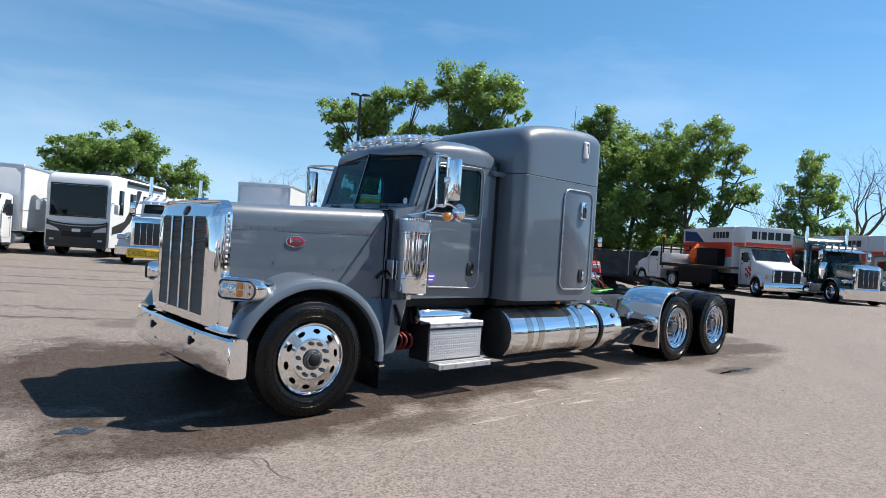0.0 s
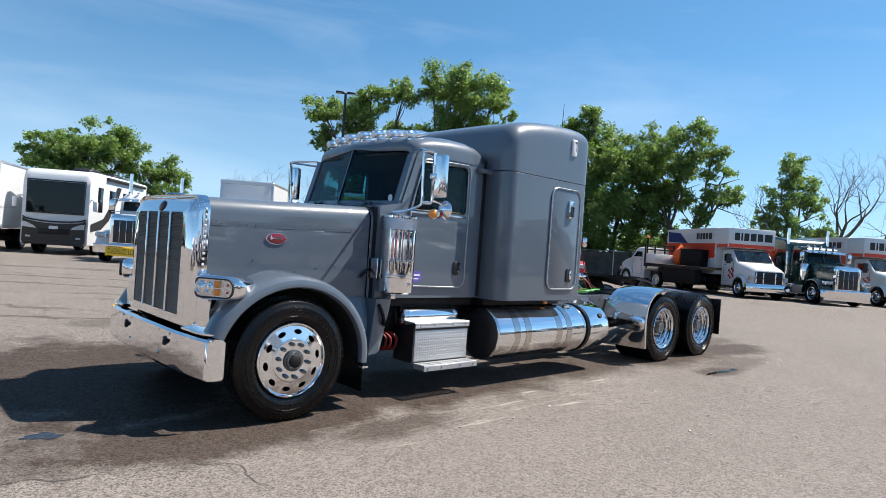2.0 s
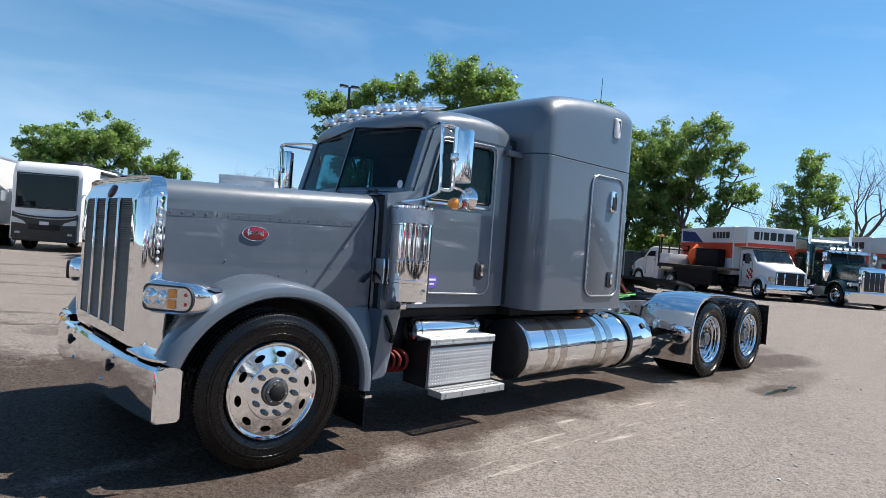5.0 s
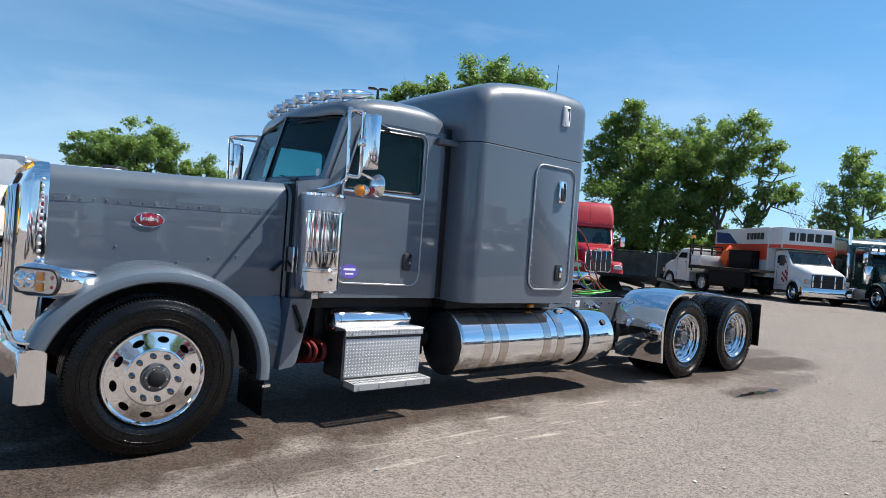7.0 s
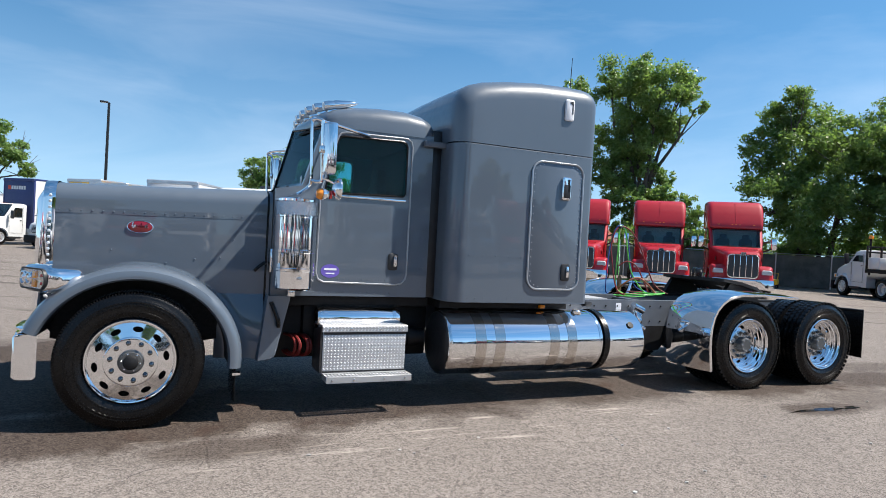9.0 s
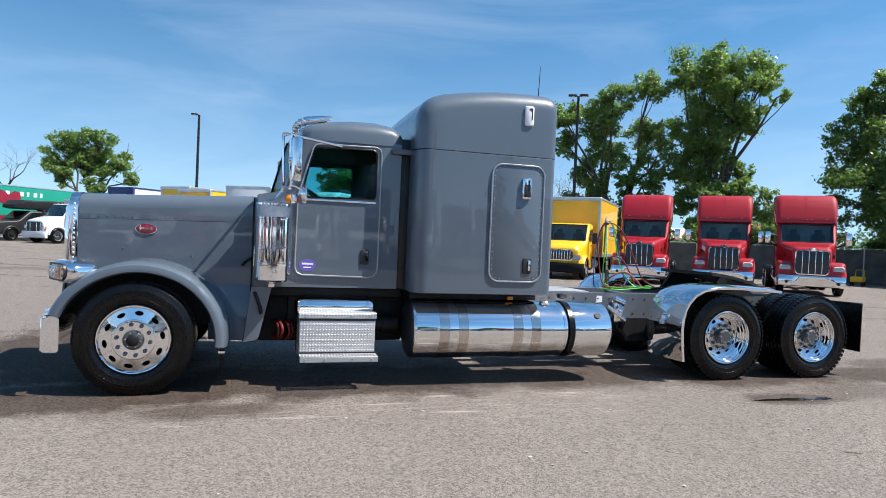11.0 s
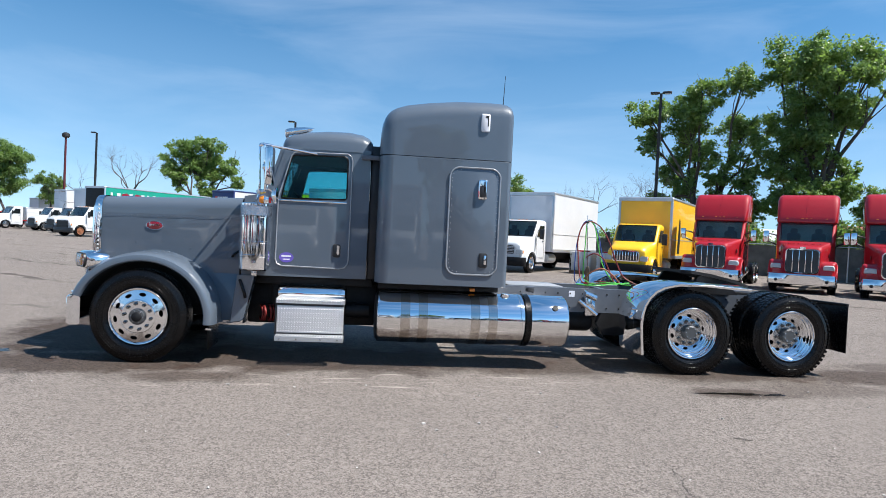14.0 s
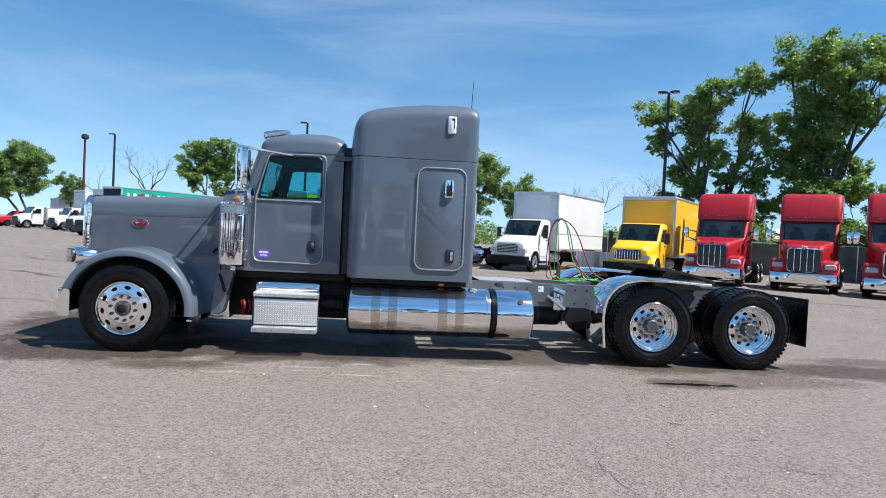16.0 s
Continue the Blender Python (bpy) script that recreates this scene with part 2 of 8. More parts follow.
    streak.inputs["Rotation"].default_value = (0, 0, radians(4))
    s.l.new(w, streak.inputs["Vector"])
    scrape = s.math("MULTIPLY", s.span(s.noise(1.4, 6.0, 0.6, streak.outputs["Vector"]), 0.58, 0.68),
                    s.math("MULTIPLY", s.span(py, -1.25, -0.85), s.span(py, 0.1, -0.35)))
    scrape = s.math("MULTIPLY", scrape, s.math("MULTIPLY", s.span(px, -0.6, 0.2), s.span(px, 5.6, 4.2)))
    base = s.mix(s.math("MULTIPLY", scrape, 0.75), base, (0.42, 0.37, 0.325))
    rust = s.math("MULTIPLY", s.span(s.noise(2.6, 5.0, 0.6, w), 0.56, 0.68), wet_shade)
    base = s.mix(s.math("MULTIPLY", wet_shade, 0.93), base, s.times(base, (0.32, 0.285, 0.268)))
    base = s.mix(s.math("MULTIPLY", rust, 0.4), base, (0.042, 0.020, 0.013))
    base = s.mix(s.math("MULTIPLY", seam, 0.72), base, (0.052, 0.042, 0.036))
    base = s.mix(s.math("MULTIPLY", crack, 0.16), base, (0.02, 0.017, 0.015))
    s.to(base, "Base Color")
    s.to(s.span(wet_shade, 0.2, 1.0, 0.88, 0.62), "Roughness")
    # gloss cut in the mask too, so the painted shadow stays dark
    s.to(s.span(wet_shade, 0.2, 1.0, 0.22, 0.03), "Specular IOR Level")
    rough_height = s.math("SUBTRACT", s.math("ADD", stone, s.math("MULTIPLY", fine, 0.5)), s.math("MULTIPLY", crack, 0.6))
    s.bump(rough_height, 0.7, 0.006)
    return s.mat


ASPHALT = asphalt()


# ---- building helpers ----
def part(name, bm, material, parent=None, label="", sharp=38.0):
    """Links a bmesh as one mesh object under a thing or a part."""
    bmesh.ops.recalc_face_normals(bm, faces=bm.faces)
    for fc in bm.faces:
        fc.smooth = True
    limit = radians(sharp)
    for e in bm.edges:
        if len(e.link_faces) == 2 and e.calc_face_angle(0.0) > limit:
            e.smooth = False
    me = bpy.data.meshes.new(name)
    bm.to_mesh(me)
    bm.free()
    me.materials.append(material)
    ob = new(name, me)
    if parent is not None:
        ob.parent = parent
    if label:
        tagged(ob, label)
    return ob


def thing(name, label, category, group="", m=None):
    ob = new(name)
    ob.empty_display_size = 0.2
    tagged(ob, label, category, group)
    if m is not None:
        ob.matrix_world = m
    return ob


def box(x0, x1, y0, y1, z0, z1, bevel=0.0, seg=2, bm=None):
    bm = bm or bmesh.new()
    got = bmesh.ops.create_cube(bm, size=1.0, matrix=Matrix.LocRotScale(((x0 + x1) / 2, (y0 + y1) / 2, (z0 + z1) / 2), None, (abs(x1 - x0), abs(y1 - y0), abs(z1 - z0))))
    if bevel:
        es = list({e for v in got["verts"] for e in v.link_edges})
        bmesh.ops.bevel(bm, geom=es, offset=bevel, segments=seg, affect="EDGES", profile=0.5)
    return bm


def rings(loops, close=True, caps=(True, True), bm=None):
    """Skin over a row of loops with equal numbers of points."""
    bm = bm or bmesh.new()
    vs = [[bm.verts.new(p) for p in lp] for lp in loops]
    n = len(vs[0])
    for a, b in zip(vs, vs[1:]):
        for i in range(n if close else n - 1):
            j = (i + 1) % n
            bm.faces.new((a[i], a[j], b[j], b[i]))
    if close:
        if caps[0]:
            bm.faces.new(vs[0])
        if caps[1]:
            bm.faces.new(list(reversed(vs[-1])))
    return bm


def lathe(profile, center, axis="y", seg=48, bm=None, caps=(False, False)):
    """Turns (radius, along) pairs about an axis through center."""
    cx, cy, cz = center
    loops = []
    for r, a in profile:
        lp = []
        for i in range(seg):
            t = 2 * math.pi * i / seg
            u, v = r * math.cos(t), r * math.sin(t)
            lp.append((cx + u, cy + a, cz + v) if axis == "y" else (cx + a, cy + u, cz + v) if axis == "x" else (cx + u, cy + v, cz + a))
        loops.append(lp)
    return rings(loops, True, caps, bm)


def rod(p0, p1, r0, r1=None, seg=12, bm=None):
    p0, p1 = Vector(p0), Vector(p1)
    d = p1 - p0
    q = d.to_track_quat("Z", "Y").to_matrix()
    r1 = r0 if r1 is None else r1
    loops = [[p + q @ Vector((r * math.cos(2 * math.pi * i / seg), r * math.sin(2 * math.pi * i / seg), 0)) for i in range(seg)] for p, r in ((p0, r0), (p1, r1))]
    return rings(loops, True, (True, True), bm)


def tube(points, r, seg=8, bm=None, smooth=4):
    """A bent pipe through points."""
    pts = [Vector(p) for p in points]
    if smooth > 1 and len(pts) > 2:
        out = []
        for i in range(len(pts) - 1):
            a, b, c, d = pts[max(i - 1, 0)], pts[i], pts[i + 1], pts[min(i + 2, len(pts) - 1)]
            for k in range(smooth):
                t = k / smooth
                out.append(0.5 * (2 * b + (c - a) * t + (2 * a - 5 * b + 4 * c - d) * t * t + (3 * b - a - 3 * c + d) * t ** 3))
        pts = out + [pts[-1]]
    loops = []
    side = None
    for i, p in enumerate(pts):
        d = (pts[min(i + 1, len(pts) - 1)] - pts[max(i - 1, 0)]).normalized()
        if side is None:
            side = d.orthogonal().normalized()
        side = (side - d * side.dot(d)).normalized()
        up = d.cross(side)
        loops.append([p + r * (math.cos(2 * math.pi * k / seg) * side + math.sin(2 * math.pi * k / seg) * up) for k in range(seg)])
    return rings(loops, True, (True, True), bm)


def round_rect(x0, x1, z0, z1, r, n=5):
    """Points of a rectangle with round corners, r one radius or four (from x1,z1 on against the clock)."""
    rr = r if isinstance(r, (tuple, list)) else (r,) * 4
    out = []
    for (cx, cz, a0), q in zip(((x1, z1, 0), (x0, z1, 90), (x0, z0, 180), (x1, z0, 270)), rr):
        sx, sz = (-1 if cx == x1 else 1), (-1 if cz == z1 else 1)
        for k in range(n + 1):
            a = radians(a0 + 90 * k / n)
            out.append((cx + sx * q + q * math.cos(a), cz + sz * q + q * math.sin(a)))
    return out


def plate(outer, holes=(), y0=0.0, y1=0.02, bm=None, axes="xz"):
    """A sheet with holes between two planes: outlines in two axes, thickness along the third."""
    bm = bm or bmesh.new()

    def at(p, d):
        return (p[0], d, p[1]) if axes == "xz" else (d, p[0], p[1]) if axes == "yz" else (p[0], p[1], d)

    lo = bmesh.new()
    edges = []
    for lp in (outer, *holes):
        vs = [lo.verts.new(at(p, y0)) for p in lp]
        edges += [lo.edges.new((vs[i], vs[(i + 1) % len(vs)])) for i in range(len(vs))]
    bmesh.ops.triangle_fill(lo, use_beauty=True, use_dissolve=False, edges=edges)
    if y1 != y0:
        geo = bmesh.ops.extrude_face_region(lo, geom=lo.faces[:] + lo.edges[:])
        step = Vector(at((0, 0), y1 - y0))
        bmesh.ops.translate(lo, vec=step, verts=[v for v in geo["geom"] if isinstance(v, bmesh.types.BMVert)])
    me = bpy.data.meshes.new("tmp")
    lo.to_mesh(me)
    lo.free()
    bm.from_mesh(me)
    bpy.data.meshes.remove(me)
    return bm


def mirrored(bm, middle):
    """The same across the plane y = middle."""
    for v in bm.verts:
        v.co.y = 2 * middle - v.co.y
    bmesh.ops.reverse_faces(bm, faces=bm.faces)
    return bm


def dots(points, r, normal, bm=None):
    """Small domed rivet heads."""
    bm = bm or bmesh.new()
    q = Vector(normal).to_track_quat("Z", "Y").to_matrix()
    for p in points:
        p = Vector(p)
        top = bm.verts.new(p + q @ Vector((0, 0, r * 0.7)))
        a = [bm.verts.new(p + q @ Vector((r * math.cos(k * math.pi / 4), r * math.sin(k * math.pi / 4), 0))) for k in range(8)]
        b = [bm.verts.new(p + q @ Vector((0.7 * r * math.cos(k * math.pi / 4), 0.7 * r * math.sin(k * math.pi / 4), r * 0.5))) for k in range(8)]
        for k in range(8):
            j = (k + 1) % 8
            bm.faces.new((a[k], a[j], b[j], b[k]))
            bm.faces.new((b[k], b[j], top))
    return bm


def letters(body, size, material, parent, m, depth=0.004, name="lettering", squeeze=1.0):
    """Flat letters as a mesh part, centred on the pose m."""
    cu = bpy.data.curves.new("text", "FONT")
    cu.body, cu.size, cu.extrude = body, size, depth
    cu.align_x, cu.align_y = "CENTER", "CENTER"
    tmp = new("text", cu)
    bpy.context.view_layer.update()
    me = bpy.data.meshes.new_from_object(tmp.evaluated_get(bpy.context.evaluated_depsgraph_get()))
    bpy.data.objects.remove(tmp)
    me.materials.clear()
    me.materials.append(material)
    me.transform(Matrix.Diagonal((squeeze, 1, 1, 1)))
    me.name = name
    ob = new(name, me)
    ob.parent = parent
    ob.matrix_local = m
    return ob


# ---- ground ----
def make_ground():
    bm = bmesh.new()
    xs = [-900, -60, -20, -8, -4, -2, 0, 2, 4, 6, 8, 10, 14, 22, 50, 900]
    ys = [-900, -60, -20, -8, -4, -2, 0, 2, 4, 8, 14, 22, 45, 900]
    grid = [[bm.verts.new((x, y, 0)) for x in xs] for y in ys]
    for a, b in zip(grid, grid[1:]):
        for i in range(len(xs) - 1):
            bm.faces.new((a[i], a[i + 1], b[i + 1], b[i]))
    return tagged(part("ground", bm, ASPHALT), "worn grey asphalt lot with cracks, wet stains and darkened truck shadow", "ground", kind="structure")


def crack(ground, x, y, heading, length, width, seed, bend=10.0, forks=1):
    """A wandering dark strip for a crack, thinning out, with short side branches."""
    rng = np.random.default_rng(seed)
    bm = bmesh.new()

    def run(p, a, run_length, w, forks_left):
        n = max(5, int(run_length / 0.026))
        lo = []
        for i in range(n + 1):
            k = 0.6 * w * (0.35 + 0.65 * math.sin(math.pi * min(1, 0.08 + i / n * 0.92)) ** 0.5) * rng.uniform(0.5, 1.3)
            side = Vector((-math.sin(a), math.cos(a), 0)) * k * 0.5
            lo.append((bm.verts.new(p + side), bm.verts.new(p - side)))
            if forks_left and i in (n // 3, 2 * n // 3) and rng.random() < 0.7:
                run(p.copy(), a + radians(rng.choice((-1, 1)) * rng.uniform(35, 70)), run_length * rng.uniform(0.15, 0.35), w * 0.6, 0)
            a += radians(rng.normal() * 26 + bend / n)
            a += (radians(heading) - a) * 0.30
            p = p + Vector((math.cos(a), math.sin(a), 0)) * run_length / n
        for u, v in zip(lo, lo[1:]):
            bm.faces.new((u[0], u[1], v[1], v[0]))

    run(Vector((x, y, 0.004)), radians(heading), length, width, forks)
    part("crack", bm, CRACKDARK, ground)


CRACKDARK = plain("dark_crack_strip", (0.052, 0.044, 0.038), 0.9, 0.0, 0.4, 14.0)
lot = make_ground()
for n, (x, y, heading, length, width) in enumerate(((3.40, -3.10, -97, 0.75, 0.008), (4.71, -3.0, -103, 1.1, 0.010), (5.93, -3.32, -52, 0.42, 0.016), (-0.10, -1.12, 18, 0.60, 0.009), (0.45, -0.96, 65, 0.42, 0.008),
        (-1.03, -0.50, -82, 0.85, 0.012), (-2.30, -0.27, -14, 0.95, 0.012), (-1.45, -0.49, 3, 0.75, 0.010), (-2.15, 0.32, -74, 0.38, 0.014), (1.55, -0.91, 11, 1.6, 0.007), (5.58, -2.35, -18, 0.16, 0.030),
        (6.05, -2.77, -15, 0.14, 0.026), (2.7, -5.2, 40, 0.7, 0.007), (4.9, -5.0, 160, 0.9, 0.007), (6.9, -3.9, 20, 0.8, 0.008), (-2.9, -1.1, 35, 0.5, 0.010), (0.9, -2.7, -35, 0.5, 0.005))):
    crack(lot, x, y, heading, length, width, 200 + n)

# ---- the grey tractor: front axle at x = 0, left tyre faces near y = 0, nose towards -x ----
CY = 1.24


def oval(cx, cz, rx, rz, turn, n=14):
    c, s = math.cos(turn), math.sin(turn)
    return [(cx + rx * math.cos(2 * math.pi * k / n) * c - rz * math.sin(2 * math.pi * k / n) * s,
             cz + rx * math.cos(2 * math.pi * k / n) * s + rz * math.sin(2 * math.pi * k / n) * c) for k in range(n)]


def circle(r, n=40, cx=0.0, cz=0.0):
    return [(cx + r * math.cos(2 * math.pi * k / n), cz + r * math.sin(2 * math.pi * k / n)) for k in range(n)]


def tyre_profile(w):
    p = [(0.312, 0.035), (0.335, 0.014), (0.36, 0.004), (0.366, 0.001), (0.368, -0.005), (0.374, -0.006), (0.376, -0.003), (0.40, -0.006), (0.412, -0.006), (0.414, -0.010), (0.420, -0.010), (0.422, -0.006), (0.432, -0.005), (0.434, -0.009), (0.439, -0.009), (0.441, -0.004), (0.452, -0.001), (0.456, 0.003), (0.475, 0.008), (0.496, 0.018), (0.507, 0.034), (0.509, 0.05)]
    p = [(r if r < 0.36 else 0.36 + (r - 0.36) * 1.074, a) for r, a in p]
    for g in (0.28, 0.5, 0.72):
        p += [(0.520, w * g - 0.010), (0.505, w * g - 0.007), (0.505, w * g + 0.007), (0.520, w * g + 0.010)]
    return p + [(0.520, w - 0.05), (0.506, w - 0.018), (0.463, w), (0.40, w + 0.004), (0.335, w - 0.014), (0.312, w - 0.035)]


WOOD = plain("worn_deck_wood", (0.16, 0.10, 0.06), 0.8, 0.0, 0.3, 6.0)
CREST = plain("dark_red_bronze", (0.10, 0.055, 0.05), 0.3, 0.6, 0.3, 12.0)
STRAP = chrome("dull_strap_steel", (0.60, 0.57, 0.54), 0.10, 0.02, 5.0)
# brown put into the slats' colour for the ground they mirror
SLAT = plain("slats_with_ground_tint", (0.19, 0.135, 0.095), 0.5, 0.25, 0.2, 9.0)
STUDS = plain("worn_bright_studs", (0.74, 0.75, 0.77), 0.45, 0.8, 0.05, 9.0)
NUT = plain("dark_bright_nut_covers", (0.17, 0.172, 0.175), 0.18, 1.0, 0.1, 9.0)
HUBDARK = plain("hub_dark_grey", (0.075, 0.08, 0.085), 0.45, 0.2, 0.2, 9.0)
LUGFACE = chrome("darker_lug_face", (0.40, 0.41, 0.42), 0.22, 0.02, 6.0)
HUBGREY = plain("hub_grey", (0.11, 0.113, 0.117), 0.3, 0.5, 0.15, 9.0)


def front_wheel(parent):
    """Steer wheel about the origin, outer face towards -y."""
    holes = [oval(0.243 * math.cos(a), 0.243 * math.sin(a), 0.021, 0.037, a) for a in (2 * math.pi * (k + 0.5) / 10 for k in range(10))]
    bm = plate(circle(0.290, 60), holes + [circle(0.186, 40)], 0.022, 0.036)
    lathe([(0.312, 0.05), (0.319, 0.03), (0.319, 0.012), (0.312, 0.004), (0.303, 0.006), (0.296, 0.016), (0.290, 0.023)], (0, 0, 0), "y", 60, bm)
    lathe([(0.1875, 0.0016), (0.1845, -0.0012), (0.179, -0.0030), (0.172, -0.0040), (0.150, -0.0046), (0.085, -0.0052), (0.080, -0.02), (0.06, -0.022)], (0, 0, 0), "y", 60, bm)
    for v in bm.verts:
        q = math.hypot(v.co.x, v.co.z)
        if 0.183 < q < 0.2905 and v.co.y > 0.02:
            v.co.y -= 0.20 * (0.2905 - q)
    wheel = part("wheel", bm, ALU, parent, "polished aluminium wheel with ten oval holes")
    part("tyre", lathe(tyre_profile(0.28), (0, 0, 0), "y", 72), RUBBER, wheel)
    bm = bmesh.new()
    for a0, n in ((-62, 8), (105, 10)):
        for k in range(n):
            q = Matrix.Rotation(radians(a0 + 6.2 * k), 4, "Y")
            bmesh.ops.create_cube(bm, size=1.0, matrix=q @ Matrix.LocRotScale((0.398, -0.0075, 0), None, (0.034, 0.004, 0.018 + 0.008 * (k % 2))))
    for k in range(150):
        q = Matrix.Rotation(radians(2.4 * k), 4, "Y")
        bmesh.ops.create_cube(bm, size=1.0, matrix=q @ Matrix.LocRotScale((0.5085, 0.022, 0), None, (0.016, 0.016, 0.009)))
    tagged(part("sidewall_relief", bm, RUBBER, wheel, "raised black block marks"), kind="stuff")
    part("drum", lathe([(0.30, 0.06), (0.29, 0.12), (0.0, 0.12)], (0, 0, 0), "y", 32), DARKMETAL, wheel)
    part("hub", lathe([(0.092, -0.010), (0.090, -0.020), (0.078, -0.024), (0.074, -0.036), (0.05, -0.038)], (0, 0, 0), "y", 32), HUBGREY, wheel, "grey hub")
    part("hub_cap", lathe([(0.055, -0.036), (0.052, -0.052), (0.040, -0.060), (0.001, -0.061)], (0, 0, 0), "y", 20), DARKMETAL, wheel, "dark hub cap")
    bm = bmesh.new()
    dots([(0.064 * math.cos(k * math.pi / 3), -0.037, 0.064 * math.sin(k * math.pi / 3)) for k in range(6)], 0.008, (0, -1, 0), bm)
    tagged(part("hub_bolts", bm, STEEL, wheel), kind="stuff")
    for k in range(10):
        a = 2 * math.pi * k / 10
        x, z = 0.142 * math.cos(a), 0.142 * math.sin(a)
        part("lug_nut", lathe([(0.019, -0.011), (0.019, -0.015), (0.0145, -0.017), (0.0145, -0.040), (0.008, -0.044), (0.001, -0.044)], (x, 0, z), "y", 8), NUT, wheel)
    return wheel


def drive_wheel(parent):
    """Outer wheel of a pair with its dished rim, and the inner tyre behind it."""
    holes = [oval(0.205 * math.cos(a), 0.205 * math.sin(a), 0.019, 0.030, a) for a in (2 * math.pi * (k + 0.5) / 10 for k in range(10))]
    bm = plate(circle(0.246, 60), holes + [circle(0.174, 40)], 0.150, 0.162)
    for v in bm.verts:
        v.co.y -= 0.46 * (0.246 - math.hypot(v.co.x, v.co.z))
    lathe([(0.312, 0.05), (0.320, 0.028), (0.319, 0.010), (0.310, 0.003), (0.301, 0.008), (0.297, 0.020), (0.290, 0.026), (0.288, 0.052), (0.276, 0.058), (0.274, 0.092), (0.262, 0.098), (0.258, 0.138), (0.246, 0.152)], (0, 0, 0), "y", 60, bm)
    wheel = part("wheel", bm, ALU, parent, "polished deep dish aluminium wheel")
    part("lug_face", lathe([(0.176, 0.124), (0.174, 0.117), (0.168, 0.114), (0.09, 0.114), (0.086, 0.13)], (0, 0, 0), "y", 40), LUGFACE, wheel, "darker, rougher steel lug face")
    part("tyre", lathe(tyre_profile(0.27), (0, 0, 0), "y", 72), RUBBER, wheel)
    bm = lathe(tyre_profile(0.27), (0, 0.325, 0), "y", 60)
    part("inner_tyre", bm, RUBBER, wheel)
    part("drum", lathe([(0.30, 0.20), (0.29, 0.30), (0.0, 0.30)], (0, 0, 0), "y", 32), DARKMETAL, wheel)
    part("hub", lathe([(0.094, 0.155), (0.092, 0.08), (0.088, 0.050), (0.076, 0.042), (0.0005, 0.042)], (0, 0, 0), "y", 10), HUBDARK, wheel, "dark grey hub cap", 20)
    tagged(part("hub_bolts", dots([(0.066 * math.cos(k * math.pi / 4), 0.0415, 0.070 * math.sin(k * math.pi / 4)) for k in range(8)], 0.009, (0, -1, 0)), STEEL, wheel), kind="stuff")
    for k in range(10):
        a = 2 * math.pi * k / 10
        x, z = 0.142 * math.cos(a), 0.142 * math.sin(a)
        part("lug_nut", lathe([(0.021, 0.115), (0.021, 0.110), (0.015, 0.108), (0.015, 0.082), (0.001, 0.080)], (x, 0, z), "y", 8), NUT, wheel)
    bm = bmesh.new()
    for k in range(56):
        a = 2 * math.pi * k / 56
        q = Matrix.Rotation(-a, 4, "Y")
        for y0, y1, o in ((0.006, 0.062, 0.0), (0.086, 0.128, 0.5), (0.146, 0.186, 0.0), (0.208, 0.266, 0.5), (0.33, 0.39, 0.0), (0.535, 0.593, 0.5)):
            w = Matrix.Rotation(-a - o * 2 * math.pi / 56, 4, "Y")
            got = bmesh.ops.create_cube(bm, size=1.0, matrix=w @ Matrix.LocRotScale((0.515, (y0 + y1) / 2, 0), None, (0.020, y1 - y0, 0.036)))
    tagged(part("tread", bm, RUBBER, wheel), kind="stuff")
    return wheel


def copy_part(ob, parent, m):
    """A second one of a part with its own pieces, on the same meshes."""
    other = ob.copy()
    scene.collection.objects.link(other)
    other.parent, other.matrix_local = parent, m
    for ch in ob.children:
        c = ch.copy()
        scene.collection.objects.link(c)
        c.parent = other
        c.matrix_local = ch.matrix_local
    return other


def arch(k, y, cx=0.02, cz=0.5, a=0.79, b=0.735, t0=-5.0, t1=163.0, n=34):
    return [(cx + k * a * math.cos(radians(t0 + (t1 - t0) * i / n)), y, cz + k * b * math.sin(radians(t0 + (t1 - t0) * i / n))) for i in range(n + 1)]


def both(name, make, material, parent, label="", sharp=38.0):
    """A part and its twin on the other side."""
    return part(name, make(), material, parent, label, sharp), part(name, mirrored(make(), CY), material, parent, label, sharp)


def hood_loop(x, w, top, r, low, crown=0.015):
    pts = [(x, CY - w, low)]
    for z in (0.3, 0.65):
        pts.append((x, CY - w, low + (top - r - low) * z))
    for i in range(9):
        a = radians(90 * i / 8)
        pts.append((x, CY - w + r - r * math.cos(a), top - r + r * math.sin(a)))
    pts += [(x, CY - (w - r) * 0.5, top + crown * 0.75), (x, CY, top + crown)]
    return pts + [(x, 2 * CY - p[1], p[2]) for p in reversed(pts[:-1])]


